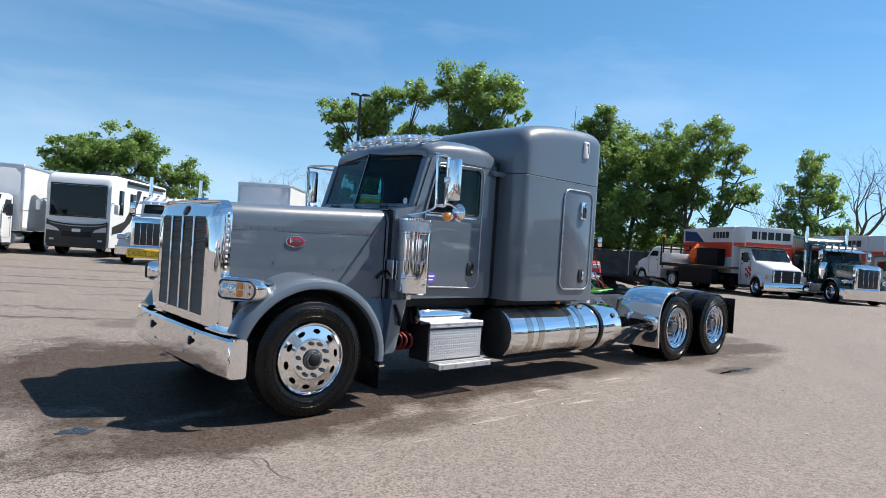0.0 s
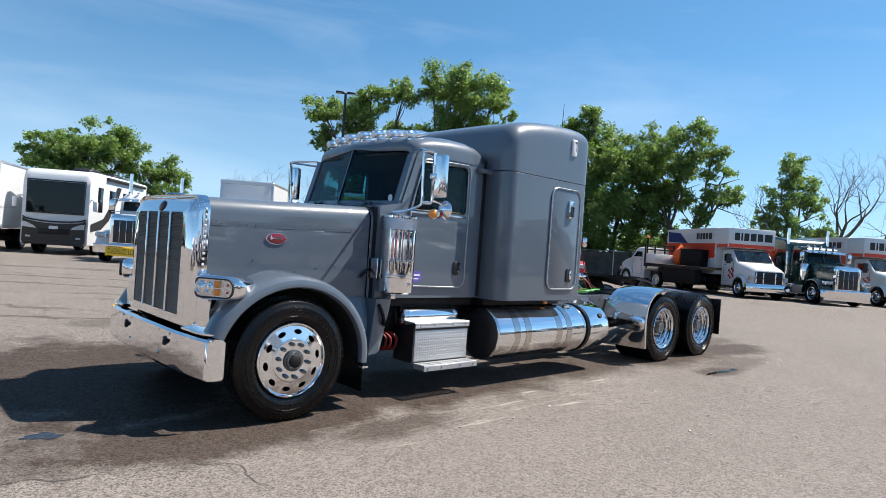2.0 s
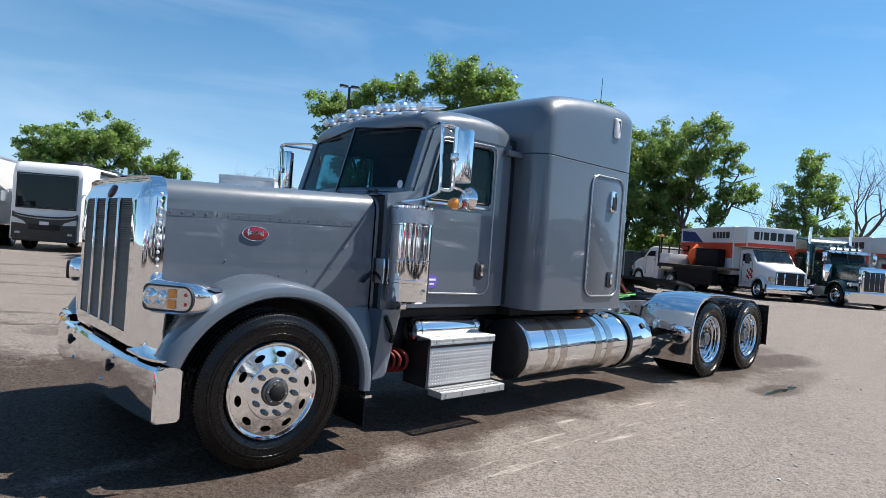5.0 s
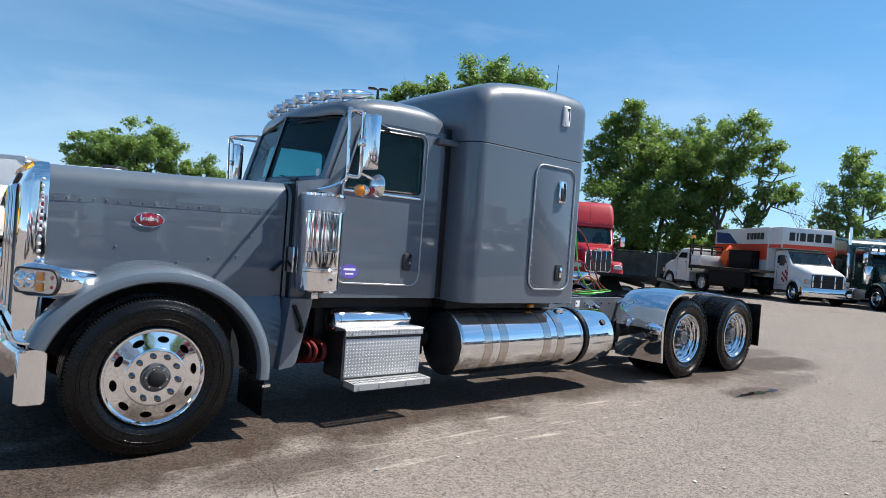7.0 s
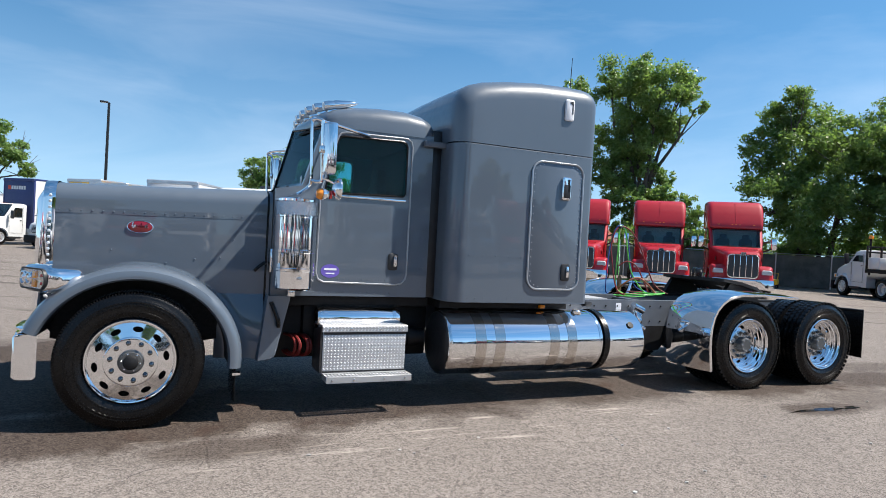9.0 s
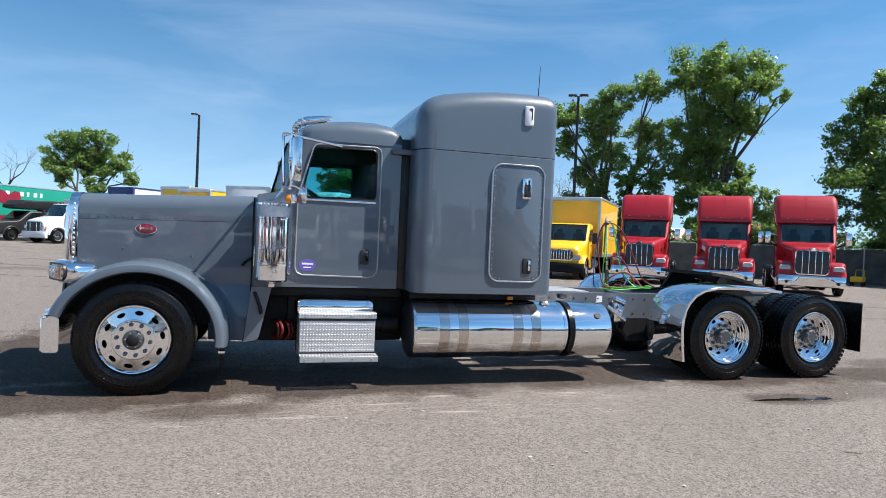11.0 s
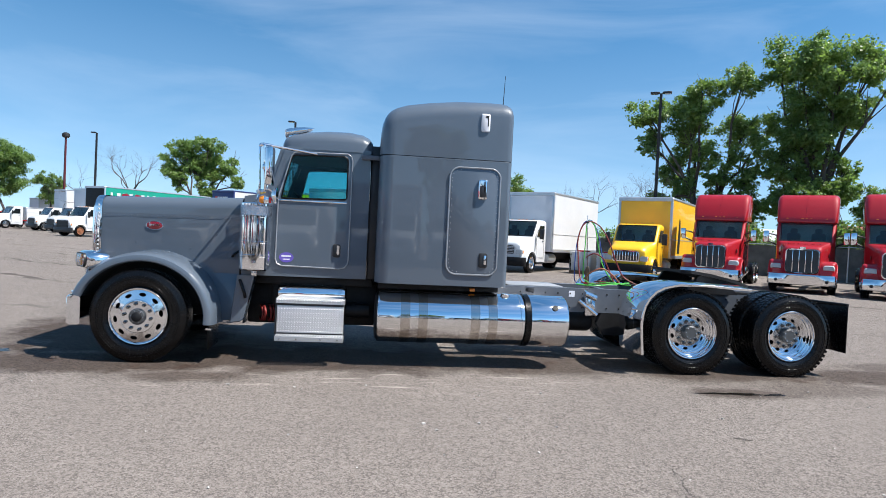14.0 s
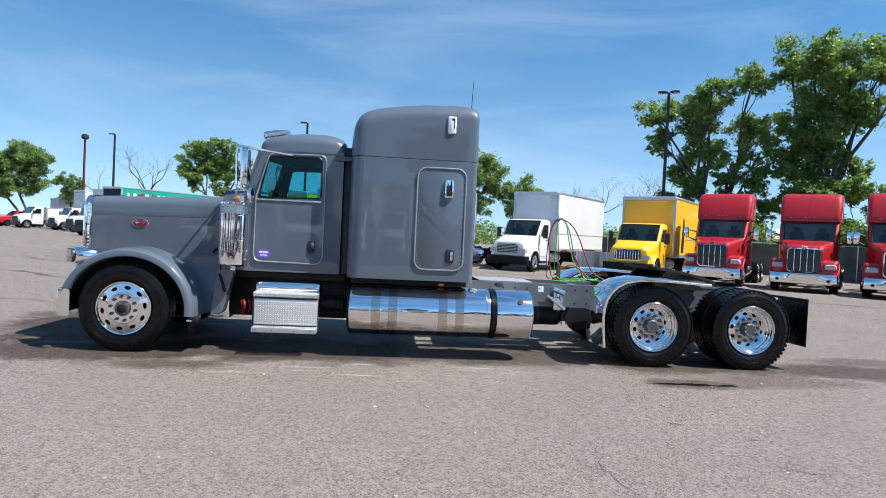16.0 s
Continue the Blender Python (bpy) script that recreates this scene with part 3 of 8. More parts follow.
def semi_truck():
    truck = thing("semi_truck", "grey long-nosed sleeper tractor with chrome trim, parked on asphalt", "truck")

    # hood
    st = [(-0.60, 0.773, 1.843), (-0.3, 0.792, 1.853), (0.0, 0.806, 1.862), (0.35, 0.822, 1.877), (0.7, 0.834, 1.893), (0.985, 0.842, 1.905)]
    hood = part("hood", rings([hood_loop(x, w, z, 0.135, 0.98) for x, w, z in st], False), GREY, truck, "long grey riveted hood")
    part("hood_liner", rings([hood_loop(x, w - 0.02, z - 0.02, 0.12, 0.98) for x, w, z in st], False), BLACK, hood)
    bm = bmesh.new()
    side = lambda x: CY - np.interp(x, [s[0] for s in st], [s[1] for s in st])
    dots([(x, side(x) - 0.001, 1.628 + 0.02 * (x + 0.55)) for x in np.arange(-0.57, 0.95, 0.075)], 0.0075, (0, -1, 0), bm)
    dots([(x, side(x) - 0.001, z) for x, z in ((0.72, 1.46), (0.80, 1.35), (0.62, 1.30), (0.42, 1.28), (-0.2, 1.33), (0.2, 1.24), (0.9, 1.55), (0.88, 1.2))], 0.008, (0, -1, 0), bm)
    tagged(part("rivet_row", bm, GREY, hood), kind="stuff")
    part("hood_seam", rings([[(x, side(x) - 0.0025, z0), (x, side(x) - 0.0025, z1), (x, side(x) + 0.004, z1), (x, side(x) + 0.004, z0)] for x, z0, z1 in
                ((-0.61, 1.605, 1.649), (0.0, 1.617, 1.661), (0.5, 1.627, 1.671), (0.98, 1.637, 1.681))]), GREY, hood)
    badge = part("badge", lathe([(0.100, 0.0), (0.104, -0.006), (0.096, -0.011), (0.0001, -0.012)], (0, 0, 0), "y", 32), BADGE, truck, "oval red enamel badge with chrome rim")
    badge.matrix_local = pose(0.0, 0.432, 1.525, 0, 0, -2.5) @ Matrix.Diagonal((0.9, 0.55, 0.47, 1))
    part("badge_rim", lathe([(0.100, 0.0), (0.109, 0.0), (0.109, -0.010), (0.105, -0.014), (0.101, -0.011)], (0, 0, 0), "y", 32), CHROME, badge)
    pts = []
    for i in range(61):
        u = i / 60
        tall = 0.034 if u > 0.12 else 0.075
        tall = 0.062 if 0.52 < u < 0.60 or u > 0.86 else tall
        a = u * 2 * math.pi * 8
        pts.append((-0.066 + 0.132 * u + 0.006 * math.sin(a), -0.0135, 0.004 + tall * (0.35 + 0.65 * math.sin(a) if math.sin(a) > 0 else 0.5 * math.sin(a))))
    part("badge_script", tube(pts, 0.0032, 5, smooth=1), CHROME, badge, "illegible chrome script")

    # radiator shell and grille
    shell = [(-0.597, 0.782, 1.855, 0.14), (-0.645, 0.781, 1.854, 0.14), (-0.680, 0.770, 1.849, 0.14), (-0.706, 0.748, 1.838, 0.13), (-0.724, 0.716, 1.822, 0.12), (-0.734, 0.684, 1.805, 0.11), (-0.738, 0.652, 1.788, 0.10)]
    bm = rings([hood_loop(x, w, z, r, 0.76, 0.006) for x, w, z, r in shell], False)
    out = [(p[1], p[2]) for p in hood_loop(-0.738, 0.652, 1.788, 0.10, 0.76, 0.006)]
    plate(out, [round_rect(CY - 0.572, CY + 0.572, 0.835, 1.70, (0.05, 0.05, 0.012, 0.012))], -0.738, -0.724, bm, "yz")
    for v in bm.verts:
        if v.co.z > 1.69 and v.co.x < -0.70:
            v.co.x += 0.42 * (v.co.z - 1.69)
    surround = part("radiator_shell", bm, CHROME, truck, "bright chrome radiator surround", 28)
    part("grille", plate(round_rect(CY - 0.578, CY + 0.578, 0.83, 1.705, 0.03), (), -0.719, -0.706, axes="yz"), MESH, truck, "dark metal mesh grille")
    bm = bmesh.new()
    for i in range(62):
        z = 0.838 + i * 0.0139
        rings([[(-0.732, y, z), (-0.720, y, z + 0.004), (-0.720, y, z + 0.010), (-0.726, y, z + 0.010)] for y in (CY - 0.568, CY + 0.568)], True, (True, True), bm)
    tagged(part("grille_slats", bm, SLAT, surround), kind="stuff")
    for y in (CY - 0.29, CY, CY + 0.29):
        part("grille_bar", box(-0.752, -0.721, y - 0.013, y + 0.013, 0.83, 1.705, 0.007), STEEL, surround)
    part("crest", lathe([(0.05, 0.01), (0.05, -0.010), (0.04, -0.016), (0.001, -0.018)], (0, 0, 0), "x", 24), CREST, surround, "round dark crest").matrix_local = pose(-0.712, CY, 1.752, 0, 22.8, 0)
    bm = bmesh.new()
    rod((-0.62, CY, 1.850), (-0.62, CY, 1.868), 0.012, 0.008, 10, bm)
    rings([[(x, CY - w, z), (x, CY, z + 0.010), (x, CY + w, z), (x, CY, z - 0.008)] for x, w, z in ((-0.69, 0.006, 1.868), (-0.64, 0.025, 1.868), (-0.58, 0.016, 1.874), (-0.52, 0.004, 1.882))], True, (True, True), bm)
    part("hood_ornament", bm, CHROME, surround)
    bm = bmesh.new()
    for s in (1, -1):
        dots([(-0.632, CY - s * 0.7815, z) for z in np.arange(0.86, 1.78, 0.046)], 0.0125, (0, -s, 0), bm)
    tagged(part("shell_rivets", bm, STUDS, surround), kind="stuff")

    # bumper
    prof = [(-0.004, -0.630), (-0.002, -0.700), (0.006, -0.738), (0.018, -0.750), (0.16, -0.772), (0.5, -0.800), (CY, -0.812)]
    line = prof + [(2 * CY - y, x) for y, x in reversed(prof[:-1])]
    loops = []
    for y, x in line:
        inn = 0.02 + 0.06 * min(1, min(y, 2 * CY - y) / 0.1)
        loops.append([(x + 0.012, y, 0.406), (x, y, 0.420), (x, y, 0.705), (x + 0.014, y, 0.725), (x + inn, min(max(y, 0.01), 2 * CY - 0.01), 0.730), (x + inn, y, 0.71), (x + 0.03, y, 0.70), (x + 0.03, y, 0.425)])
    bumper = part("bumper", rings(loops), CHROME, truck, "chrome front bumper", 30)
    for y in (0.72, 1.76):
        part("tow_hole", box(-0.818, -0.79, y - 0.022, y + 0.022, 0.575, 0.655, 0.012), BLACK, bumper)
        part("tow_hook", tube([(-0.80, y - 0.045, 0.63), (-0.822, y - 0.052, 0.62), (-0.80, y - 0.06, 0.605)], 0.012, 6), DARKMETAL, bumper)
    bm = bmesh.new()
    dots([(-0.807, y, 0.50) for y in (0.85, 1.63)] + [(-0.803, y, 0.688) for y in (0.62, 0.86, 1.62, 1.86)], 0.013, (-1, 0, 0), bm)
    tagged(part("bumper_bolts", bm, STEEL, bumper), kind="stuff")

    # fenders and headlights
    sec = [(0.845, 0.03), (0.850, 0.0), (0.865, -0.014), (0.90, -0.016), (0.945, -0.004), (0.972, 0.028), (0.988, 0.08), (0.997, 0.16), (1.005, 0.30), (1.015, 0.48)]

    def fender():
        bm = bmesh.new()
        vs = []
        for k, y in sec:
            row = arch(k, y, t1=160.0)
            vs.append([bm.verts.new((p[0] + 0.15 * min(1, max(0, y - 0.17) / 0.25) * max(0, (i / 34 - 0.62) / 0.38) ** 0.7, p[1], p[2])) for i, p in enumerate(row)])
        for a, b in zip(vs, vs[1:]):
            for i in range(len(a) - 1):
                bm.faces.new((a[i], a[i + 1], b[i + 1], b[i]))
        return bm

    def liner():
        bm = bmesh.new()
        vs = [[bm.verts.new(p) for p in arch(k, y, t0=-2, t1=160)] for k, y in ((0.848, 0.02), (0.84, 0.25), (0.84, 0.385))]
        for a, b in zip(vs, vs[1:]):
            for i in range(len(a) - 1):
                bm.faces.new((a[i], a[i + 1], b[i + 1], b[i]))
        vs = [bm.verts.new((x, 0.385, z)) for x, _, z in arch(0.84, 0.385, t0=-2, t1=160)]
        vs += [bm.verts.new((-0.52, 0.385, 0.62)), bm.verts.new((0.66, 0.385, 0.62))]
        bm.faces.new(vs)
        return bm

    fl, fr_ = both("fender", fender, GREY, truck, "flared grey front fender")
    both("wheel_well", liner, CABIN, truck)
    both("bumper_step", lambda: rings([[(CX * k - 0.66 * (k - 1), Y, z) for CX, Y in ((-0.775, 0.46), (-0.770, 0.22), (-0.750, 0.11), (-0.715, 0.04), (-0.67, 0.004), (-0.63, 0.02), (-0.612, 0.10), (-0.60, 0.46))] for k, z in ((0.97, 0.737), (1.0, 0.750), (1.0, 0.763), (0.96, 0.772))]), CHROME, truck, "chrome plate on the bumper end", 40)
    both("headlight_bracket", lambda: rings([[(x, y, 0.77), (x - 0.01, y, 0.9), (x, y, 1.04), (x + 0.012, y + 0.006, 1.04), (x + 0.004, y + 0.006, 0.9), (x + 0.012, y + 0.006, 0.77)] for x, y in ((-0.62, 0.475), (-0.675, 0.42), (-0.695, 0.35), (-0.68, 0.28), (-0.64, 0.225))]), CHROME, truck, "curved chrome bracket below the headlight", 60)
    part("mudflap", box(0.742, 0.752, 0.03, 0.50, 0.165, 0.52, 0.003), RUBBER, fl)
    part("mudflap", box(0.742, 0.752, 2 * CY - 0.5, 2 * CY - 0.03, 0.165, 0.52, 0.003), RUBBER, fr_)
    part("flap_bracket", rings([[(x, 0.0 + d, z) for d, z in ((0, 0.385), (0, 0.405), (0.06, 0.405), (0.06, 0.385))] for x in (0.725, 0.785)]), STEEL, fl)

    pod_at = Matrix.Translation((-0.742, 0.285, 1.112)) @ Matrix.Rotation(radians(-54.0), 4, "Z") @ Matrix.Diagonal((0.89, 0.95, 1.04, 1))

    def pod():
        """A rounded capsule with its face along the local x axis."""
        bm = rings([[(x, y, z) for y, z in round_rect(f, b, -h, h, min(0.05, 0.6 * h), 5)] for x, h, f, b in (
            (-0.012, 0.050, 0.005, 0.10), (0.000, 0.074, -0.012, 0.125), (0.025, 0.090, -0.024, 0.14), (0.07, 0.097, -0.028, 0.15), (0.28, 0.097, -0.028, 0.20),
            (0.345, 0.091, -0.024, 0.23), (0.395, 0.078, -0.012, 0.24), (0.430, 0.056, 0.010, 0.23), (0.445, 0.030, 0.05, 0.20))])
        bmesh.ops.transform(bm, matrix=pod_at, verts=bm.verts)
        return bm

    pods = both("headlight", pod, CHROME, truck, "chrome pod headlight", 60)
    rim = lambda d: round_rect(0.022 - d, 0.372 + d, -0.066 - d, 0.066 + d, (0.062 + d, 0.034, 0.034, 0.062 + d), 6)
    for pd, s in zip(pods, (1, -1)):
        def on_face(bm):
            bmesh.ops.transform(bm, matrix=pod_at, verts=bm.verts)
            return bm if s == 1 else mirrored(bm, CY)

        part("lens_frame", on_face(plate(rim(0.009), [rim(-0.001)], -0.040, -0.018)), BLACK, pd, "black lens gasket")
        part("reflector_bowl", on_face(plate(rim(0.0), (), -0.033, -0.020)), STEEL, pd)
        for cx, r in ((0.062, 0.046), (0.146, 0.041)):
            part("projector", on_face(lathe([(r, -0.033), (r + 0.002, -0.044), (r - 0.006, -0.047), (r - 0.012, -0.036), (r - 0.018, -0.038), (0.016, -0.046), (0.001, -0.048)], (cx, 0, 0.0), "y", 24)), CHROME, pd, "round projector lamp")
        for z in (-0.030, 0.030):
            part("amber_lamp", on_face(box(0.196, 0.256, -0.042, -0.030, z - 0.026, z + 0.026, 0.005)), AMBER, pd, "amber turn signal")
            part("side_reflector", on_face(lathe([(0.011, -0.032), (0.010, -0.038), (0.001, -0.039)], (0.325, 0, z * 0.9), "y", 12)), REDLENS, pd)
        cover = part("lens", on_face(rings([[(0.197 + (x - 0.197) * k, y, z * k) for x, z in rim(-0.001)] for k, y in ((1.0, -0.036), (0.985, -0.046), (0.93, -0.053), (0.80, -0.057))])), LENSCOVER, pd, "clear moulded lens")
        cover.visible_shadow = False

    # panels behind the fender
    both("hood_side", lambda: rings([[(x, side(x) - 0.004, 1.0), (x, side(x) - d, 0.72), (x, side(x) - d, 0.455), (x, side(x) + 0.03, 0.455), (x, side(x) + 0.03, 1.0)] for x, d in ((0.60, 0.02), (0.68, 0.04), (0.80, 0.07), (0.985, 0.11))]), GREY, truck, "grey panel behind the wheel", 25)
    both("step_fairing", lambda: rings([[(0.93 + c, y, 0.452), (1.04, y, 0.455 + c), (1.072 - c, y, 0.475), (1.088 - c, y, 0.51), (1.192 - c, y, 1.0), (1.0, y, 1.0)] for y, c in ((0.22, 0.012), (0.228, 0.0), (0.40, 0.0))]), GREY, truck, "pale grey fairing panel")
    bm = bmesh.new()
    tube([(1.03, 0.215, 0.95), (1.06, 0.20, 0.88), (1.09, 0.195, 0.80), (1.10, 0.21, 0.74)], 0.018, 8, bm)
    part("hood_latch", bm, RUBBER, truck)
    bm = bmesh.new()
    tube([(0.99, 0.385, 1.28), (0.93, 0.372, 1.235), (0.90, 0.38, 1.20)], 0.014, 8, bm)
    part("hood_strap", bm, RUBBER, truck)
    part("hood_gasket", rings([hood_loop(x, 0.837, 1.899, 0.13, 0.47, 0.015) for x in (0.986, 1.004)], False), RUBBER, truck)
    part("cowl_panel", rings([hood_loop(x, w, z, r, 1.0, 0.015) for x, w, z, r in ((1.004, 0.836, 1.898, 0.13), (1.035, 0.842, 1.904, 0.13), (1.075, 0.885, 1.908, 0.10), (1.10, 0.936, 1.910, 0.06))], False), GREY, truck, "grey cowl panel between hood and cab")

    cab(truck)
    sleeper(truck)
    chassis(truck)
    fw = front_wheel(truck)
    fw.matrix_local = pose(0, 0.004, 0.516, 0, 9, 0)
    copy_part(fw, truck, pose(0, 2 * CY - 0.004, 0.516, 0, 20, 180))
    dw = drive_wheel(truck)
    dw.matrix_local = pose(6.49, 0.0, 0.516, 0, 4, 0)
    copy_part(dw, truck, pose(7.81, 0.0, 0.516, 0, 27, 0))
    copy_part(dw, truck, pose(6.49, 2 * CY, 0.516, 0, 13, 180))
    copy_part(dw, truck, pose(7.81, 2 * CY, 0.516, 0, 31, 180))
    return truck


WIN = [(1.455, 1.915), (2.185, 1.935), (2.205, 1.955), (2.205, 2.40), (2.19, 2.43), (2.16, 2.445), (1.60, 2.43), (1.57, 2.42), (1.55, 2.39), (1.452, 1.94)]
DOOR = [(1.41, 1.20), (1.43, 1.15), (1.48, 1.125), (2.15, 1.115), (2.21, 1.13), (2.245, 1.17), (2.255, 1.22), (2.255, 2.40), (2.24, 2.45), (2.20, 2.475), (1.62, 2.465), (1.575, 2.455), (1.55, 2.42), (1.415, 1.93)]


def glass_at(y):
    """Where the two halves of the windscreen stand: foot and top at a distance across the cab."""
    t = min(1.0, abs(y - CY) / 0.82)
    return Vector((1.15 + 0.12 * t, y, 1.955)), Vector((1.315 + 0.115 * t, y, 2.575 - 0.075 * t))


def cab(truck):
    outline = [(1.03, 1.0), (2.47, 1.0), (2.47, 2.53), (1.50, 2.53), (1.47, 2.50), (1.30, 1.97), (1.03, 1.92)]
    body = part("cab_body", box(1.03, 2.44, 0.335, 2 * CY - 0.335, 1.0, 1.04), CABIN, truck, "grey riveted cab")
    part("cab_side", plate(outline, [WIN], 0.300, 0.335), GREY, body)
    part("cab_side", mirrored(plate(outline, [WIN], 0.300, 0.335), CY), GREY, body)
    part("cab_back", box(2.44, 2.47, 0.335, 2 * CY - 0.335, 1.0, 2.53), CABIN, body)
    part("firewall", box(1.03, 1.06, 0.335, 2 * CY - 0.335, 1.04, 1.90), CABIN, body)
    # cowl and windscreen frame
    ys = [0.30, 0.36, 0.6, 0.9, CY, 1.58, 1.88, 2.12, 2.18]
    bm = bmesh.new()
    a = [bm.verts.new((1.02, y, 1.905 + 0.012 * (1 - ((y - CY) / 0.94) ** 2))) for y in ys]
    b = [bm.verts.new(glass_at(y)[0] + Vector((-0.01, 0, 0.005))) for y in ys]
    c = [bm.verts.new(glass_at(y)[0] + Vector((0.015, 0, 0.045))) for y in ys]
    for p, q in ((a, b), (b, c)):
        for i in range(len(ys) - 1):
            bm.faces.new((p[i], p[i + 1], q[i + 1], q[i]))
    part("cowl", bm, GREY, body)
    for y, w in ((0.36, 0.045), (CY, 0.009), (2 * CY - 0.36, 0.045)):
        f, t = glass_at(y)
        part("windscreen_post", rings([[(p.x - 0.012, y - w, p.z), (p.x - 0.012, y + w, p.z), (p.x + 0.04, y + w, p.z), (p.x + 0.04, y - w, p.z)] for p in (f, t)]), GREY, body)
    for s in (1, -1):
        y0, y1 = CY - s * 0.845, CY - s * 0.008
        q = [glass_at(y0)[0], glass_at(y1)[0], glass_at(y1)[1], glass_at(y0)[1]]
        bm = rings([[tuple(p + Vector((d, 0, 0))) for p in q] for d in (0.0, 0.006)])
        g = part("windscreen", bm, GLASS, body, "dark tinted windscreen half")
        g.visible_shadow = False
        part("windscreen_seal", tube([*(p + Vector((-0.002, 0, 0)) for p in q), q[0] + Vector((-0.002, 0, 0))], 0.011, 6, smooth=1), RUBBER, g)
    part("window_sticker", lathe([(0.035, 0.0), (0.035, -0.003), (0.0001, -0.003)], (1.272, 0.46, 2.025), "x", 20), STICKER, body, "round white sticker")
    for s in (1, -1):
        bm = bmesh.new()
        y = CY - s * 0.55
        f, t = glass_at(y)
        rod(f + Vector((-0.03, 0, 0.0)), f + (t - f) * 0.12 + Vector((-0.02, s * 0.42, 0.0)), 0.009, 0.006, 6, bm)
        rod(f + Vector((-0.05, 0, -0.02)), f + Vector((-0.03, 0, 0.02)), 0.016, 0.016, 8, bm)
        part("wiper", bm, BLACK, body)
    # roof
    loops = []
    for x, w, top, v in ((1.45, 0.82, 2.55, 0.12), (1.435, 0.87, 2.60, 0.11), (1.46, 0.905, 2.66, 0.09), (1.54, 0.93, 2.715, 0.07), (1.70, 0.942, 2.76, 0.03), (1.95, 0.948, 2.79, 0.0), (2.2, 0.948, 2.795, 0.0), (2.36, 0.945, 2.77, 0.0), (2.44, 0.935, 2.73, 0.0), (2.485, 0.90, 2.67, 0.0), (2.49, 0.86, 2.60, 0.0)):
        lp = []
        for i in range(25):
            a = math.pi * i / 24
            u = -math.copysign(abs(math.cos(a)) ** 0.48, math.cos(a))
            lp.append((x - v * (1 - abs(u)), CY + w * u, 2.505 + (top - 2.505) * math.sin(a) ** 0.48))
        loops.append(lp)
    bm = rings(loops, False)
    part("cab_roof", bm, GREY, truck, "rounded grey cab roof", 60)
    bm = rings([[(x, CY - w, 2.495), (x, CY + w, 2.495), (x, CY + w, 2.515), (x, CY - w, 2.515)] for x, w in ((1.33, 0.35), (1.44, 0.86), (1.5, 0.925), (2.47, 0.925))])
    part("headliner", bm, CABIN, body)
    bm = bmesh.new()
    dots([(x, 0.299, 1.035) for x in np.arange(1.40, 2.46, 0.07)] + [(x, 0.299, 2.50) for x in np.arange(1.64, 2.46, 0.09)] + [(2.42, 0.299, z) for z in np.arange(1.1, 2.5, 0.09)], 0.0065, (0, -1, 0), bm)
    tagged(part("cab_rivets", bm, GREY, body), kind="stuff")
    # lamps over the windscreen
    for k in range(7):
        u = -0.9 + 0.3 * k
        y = CY + u * 0.83
        x0 = 1.42 + 0.09 * u * u
        z0 = 2.74 - 0.045 * u * u
        lp = part("roof_lamp", lathe([(0.001, -0.055), (0.030, -0.052), (0.043, -0.035), (0.047, 0.0), (0.045, 0.03), (0.040, 0.05), (0.046, 0.06), (0.044, 0.09), (0.034, 0.17), (0.018, 0.25), (0.001, 0.29)], (0, 0, 0), "x", 20), CHROME, truck, "chrome torpedo roof lamp")
        lp.matrix_local = pose(x0, y, z0 + 0.02, 0, -12, 0)
        part("lamp_foot", box(-0.02, 0.10, -0.02, 0.02, -0.09, -0.03, 0.006), CHROME, lp)
        part("lens", lathe([(0.040, -0.046), (0.034, -0.054), (0.001, -0.058)], (0, 0, 0), "x", 16), CLEAR, lp)
    # doors
    for s, f in ((1, lambda b: b), (-1, lambda b: mirrored(b, CY))):
        door = part("door", f(plate(DOOR, [WIN], 0.284, 0.299)), GREY, truck, "grey cab door with bright trim")
        pts = [(x, 0.282, z) for x, z in DOOR]
        part("door_trim", f(tube(pts[:-1] + [pts[-1], pts[0]], 0.0085, 6, smooth=1)), SATIN, door, "bright door trim")
        part("window_seal", f(tube([(x, 0.286, z) for x, z in WIN] + [(WIN[0][0], 0.286, WIN[0][1])], 0.010, 6, smooth=1)), RUBBER, door)
        g = part("window", f(plate(WIN, (), 0.306, 0.311)), DOORGLASS, door, "tinted side window")
        g.visible_shadow = False
        part("window_ledge", f(box(1.42, 2.21, 0.272, 0.286, 1.885, 1.905, 0.004)), CHROME, door)
        handle = part("door_handle", f(rings([[(x, y, z) for x, z in round_rect(2.075 - k, 2.155 + k, 1.255 - k, 1.40 + k, 0.025)] for k, y in ((0.006, 0.286), (0.006, 0.276), (-0.004, 0.270))])), BLACK, door, "black paddle handle")
        part("handle_lever", f(rings([[(x, y, z) for x, z in round_rect(2.118, 2.148, 1.285, 1.39, 0.01)] for y in (0.272, 0.255)])), CHROME, handle)
        bm = bmesh.new()
        dots([(x, 0.283, 1.155) for x in np.arange(1.5, 2.16, 0.055)] + [(x, 0.283, 1.86) for x in np.arange(1.46, 2.2, 0.08)], 0.005, (0, -1, 0), bm)
        tagged(part("door_rivets", f(bm), GREY, door), kind="stuff")
        if s == 1:
            st = part("sticker", lathe([(0.075, 0.0), (0.075, -0.002), (0.0001, -0.002)], (0, 0, 0), "y", 28), PURPLE, door, "oval purple sticker")
            st.matrix_local = pose(1.535, 0.2835, 1.225) @ Matrix.Diagonal((1.12, 1, 0.80, 1))
            bm = box(-0.05, 0.05, -0.004, -0.002, 0.008, 0.030)
            box(-0.035, 0.035, -0.004, -0.002, -0.035, -0.02, bm=bm)
            part("sticker_print", bm, STICKER, st, "illegible pale print")
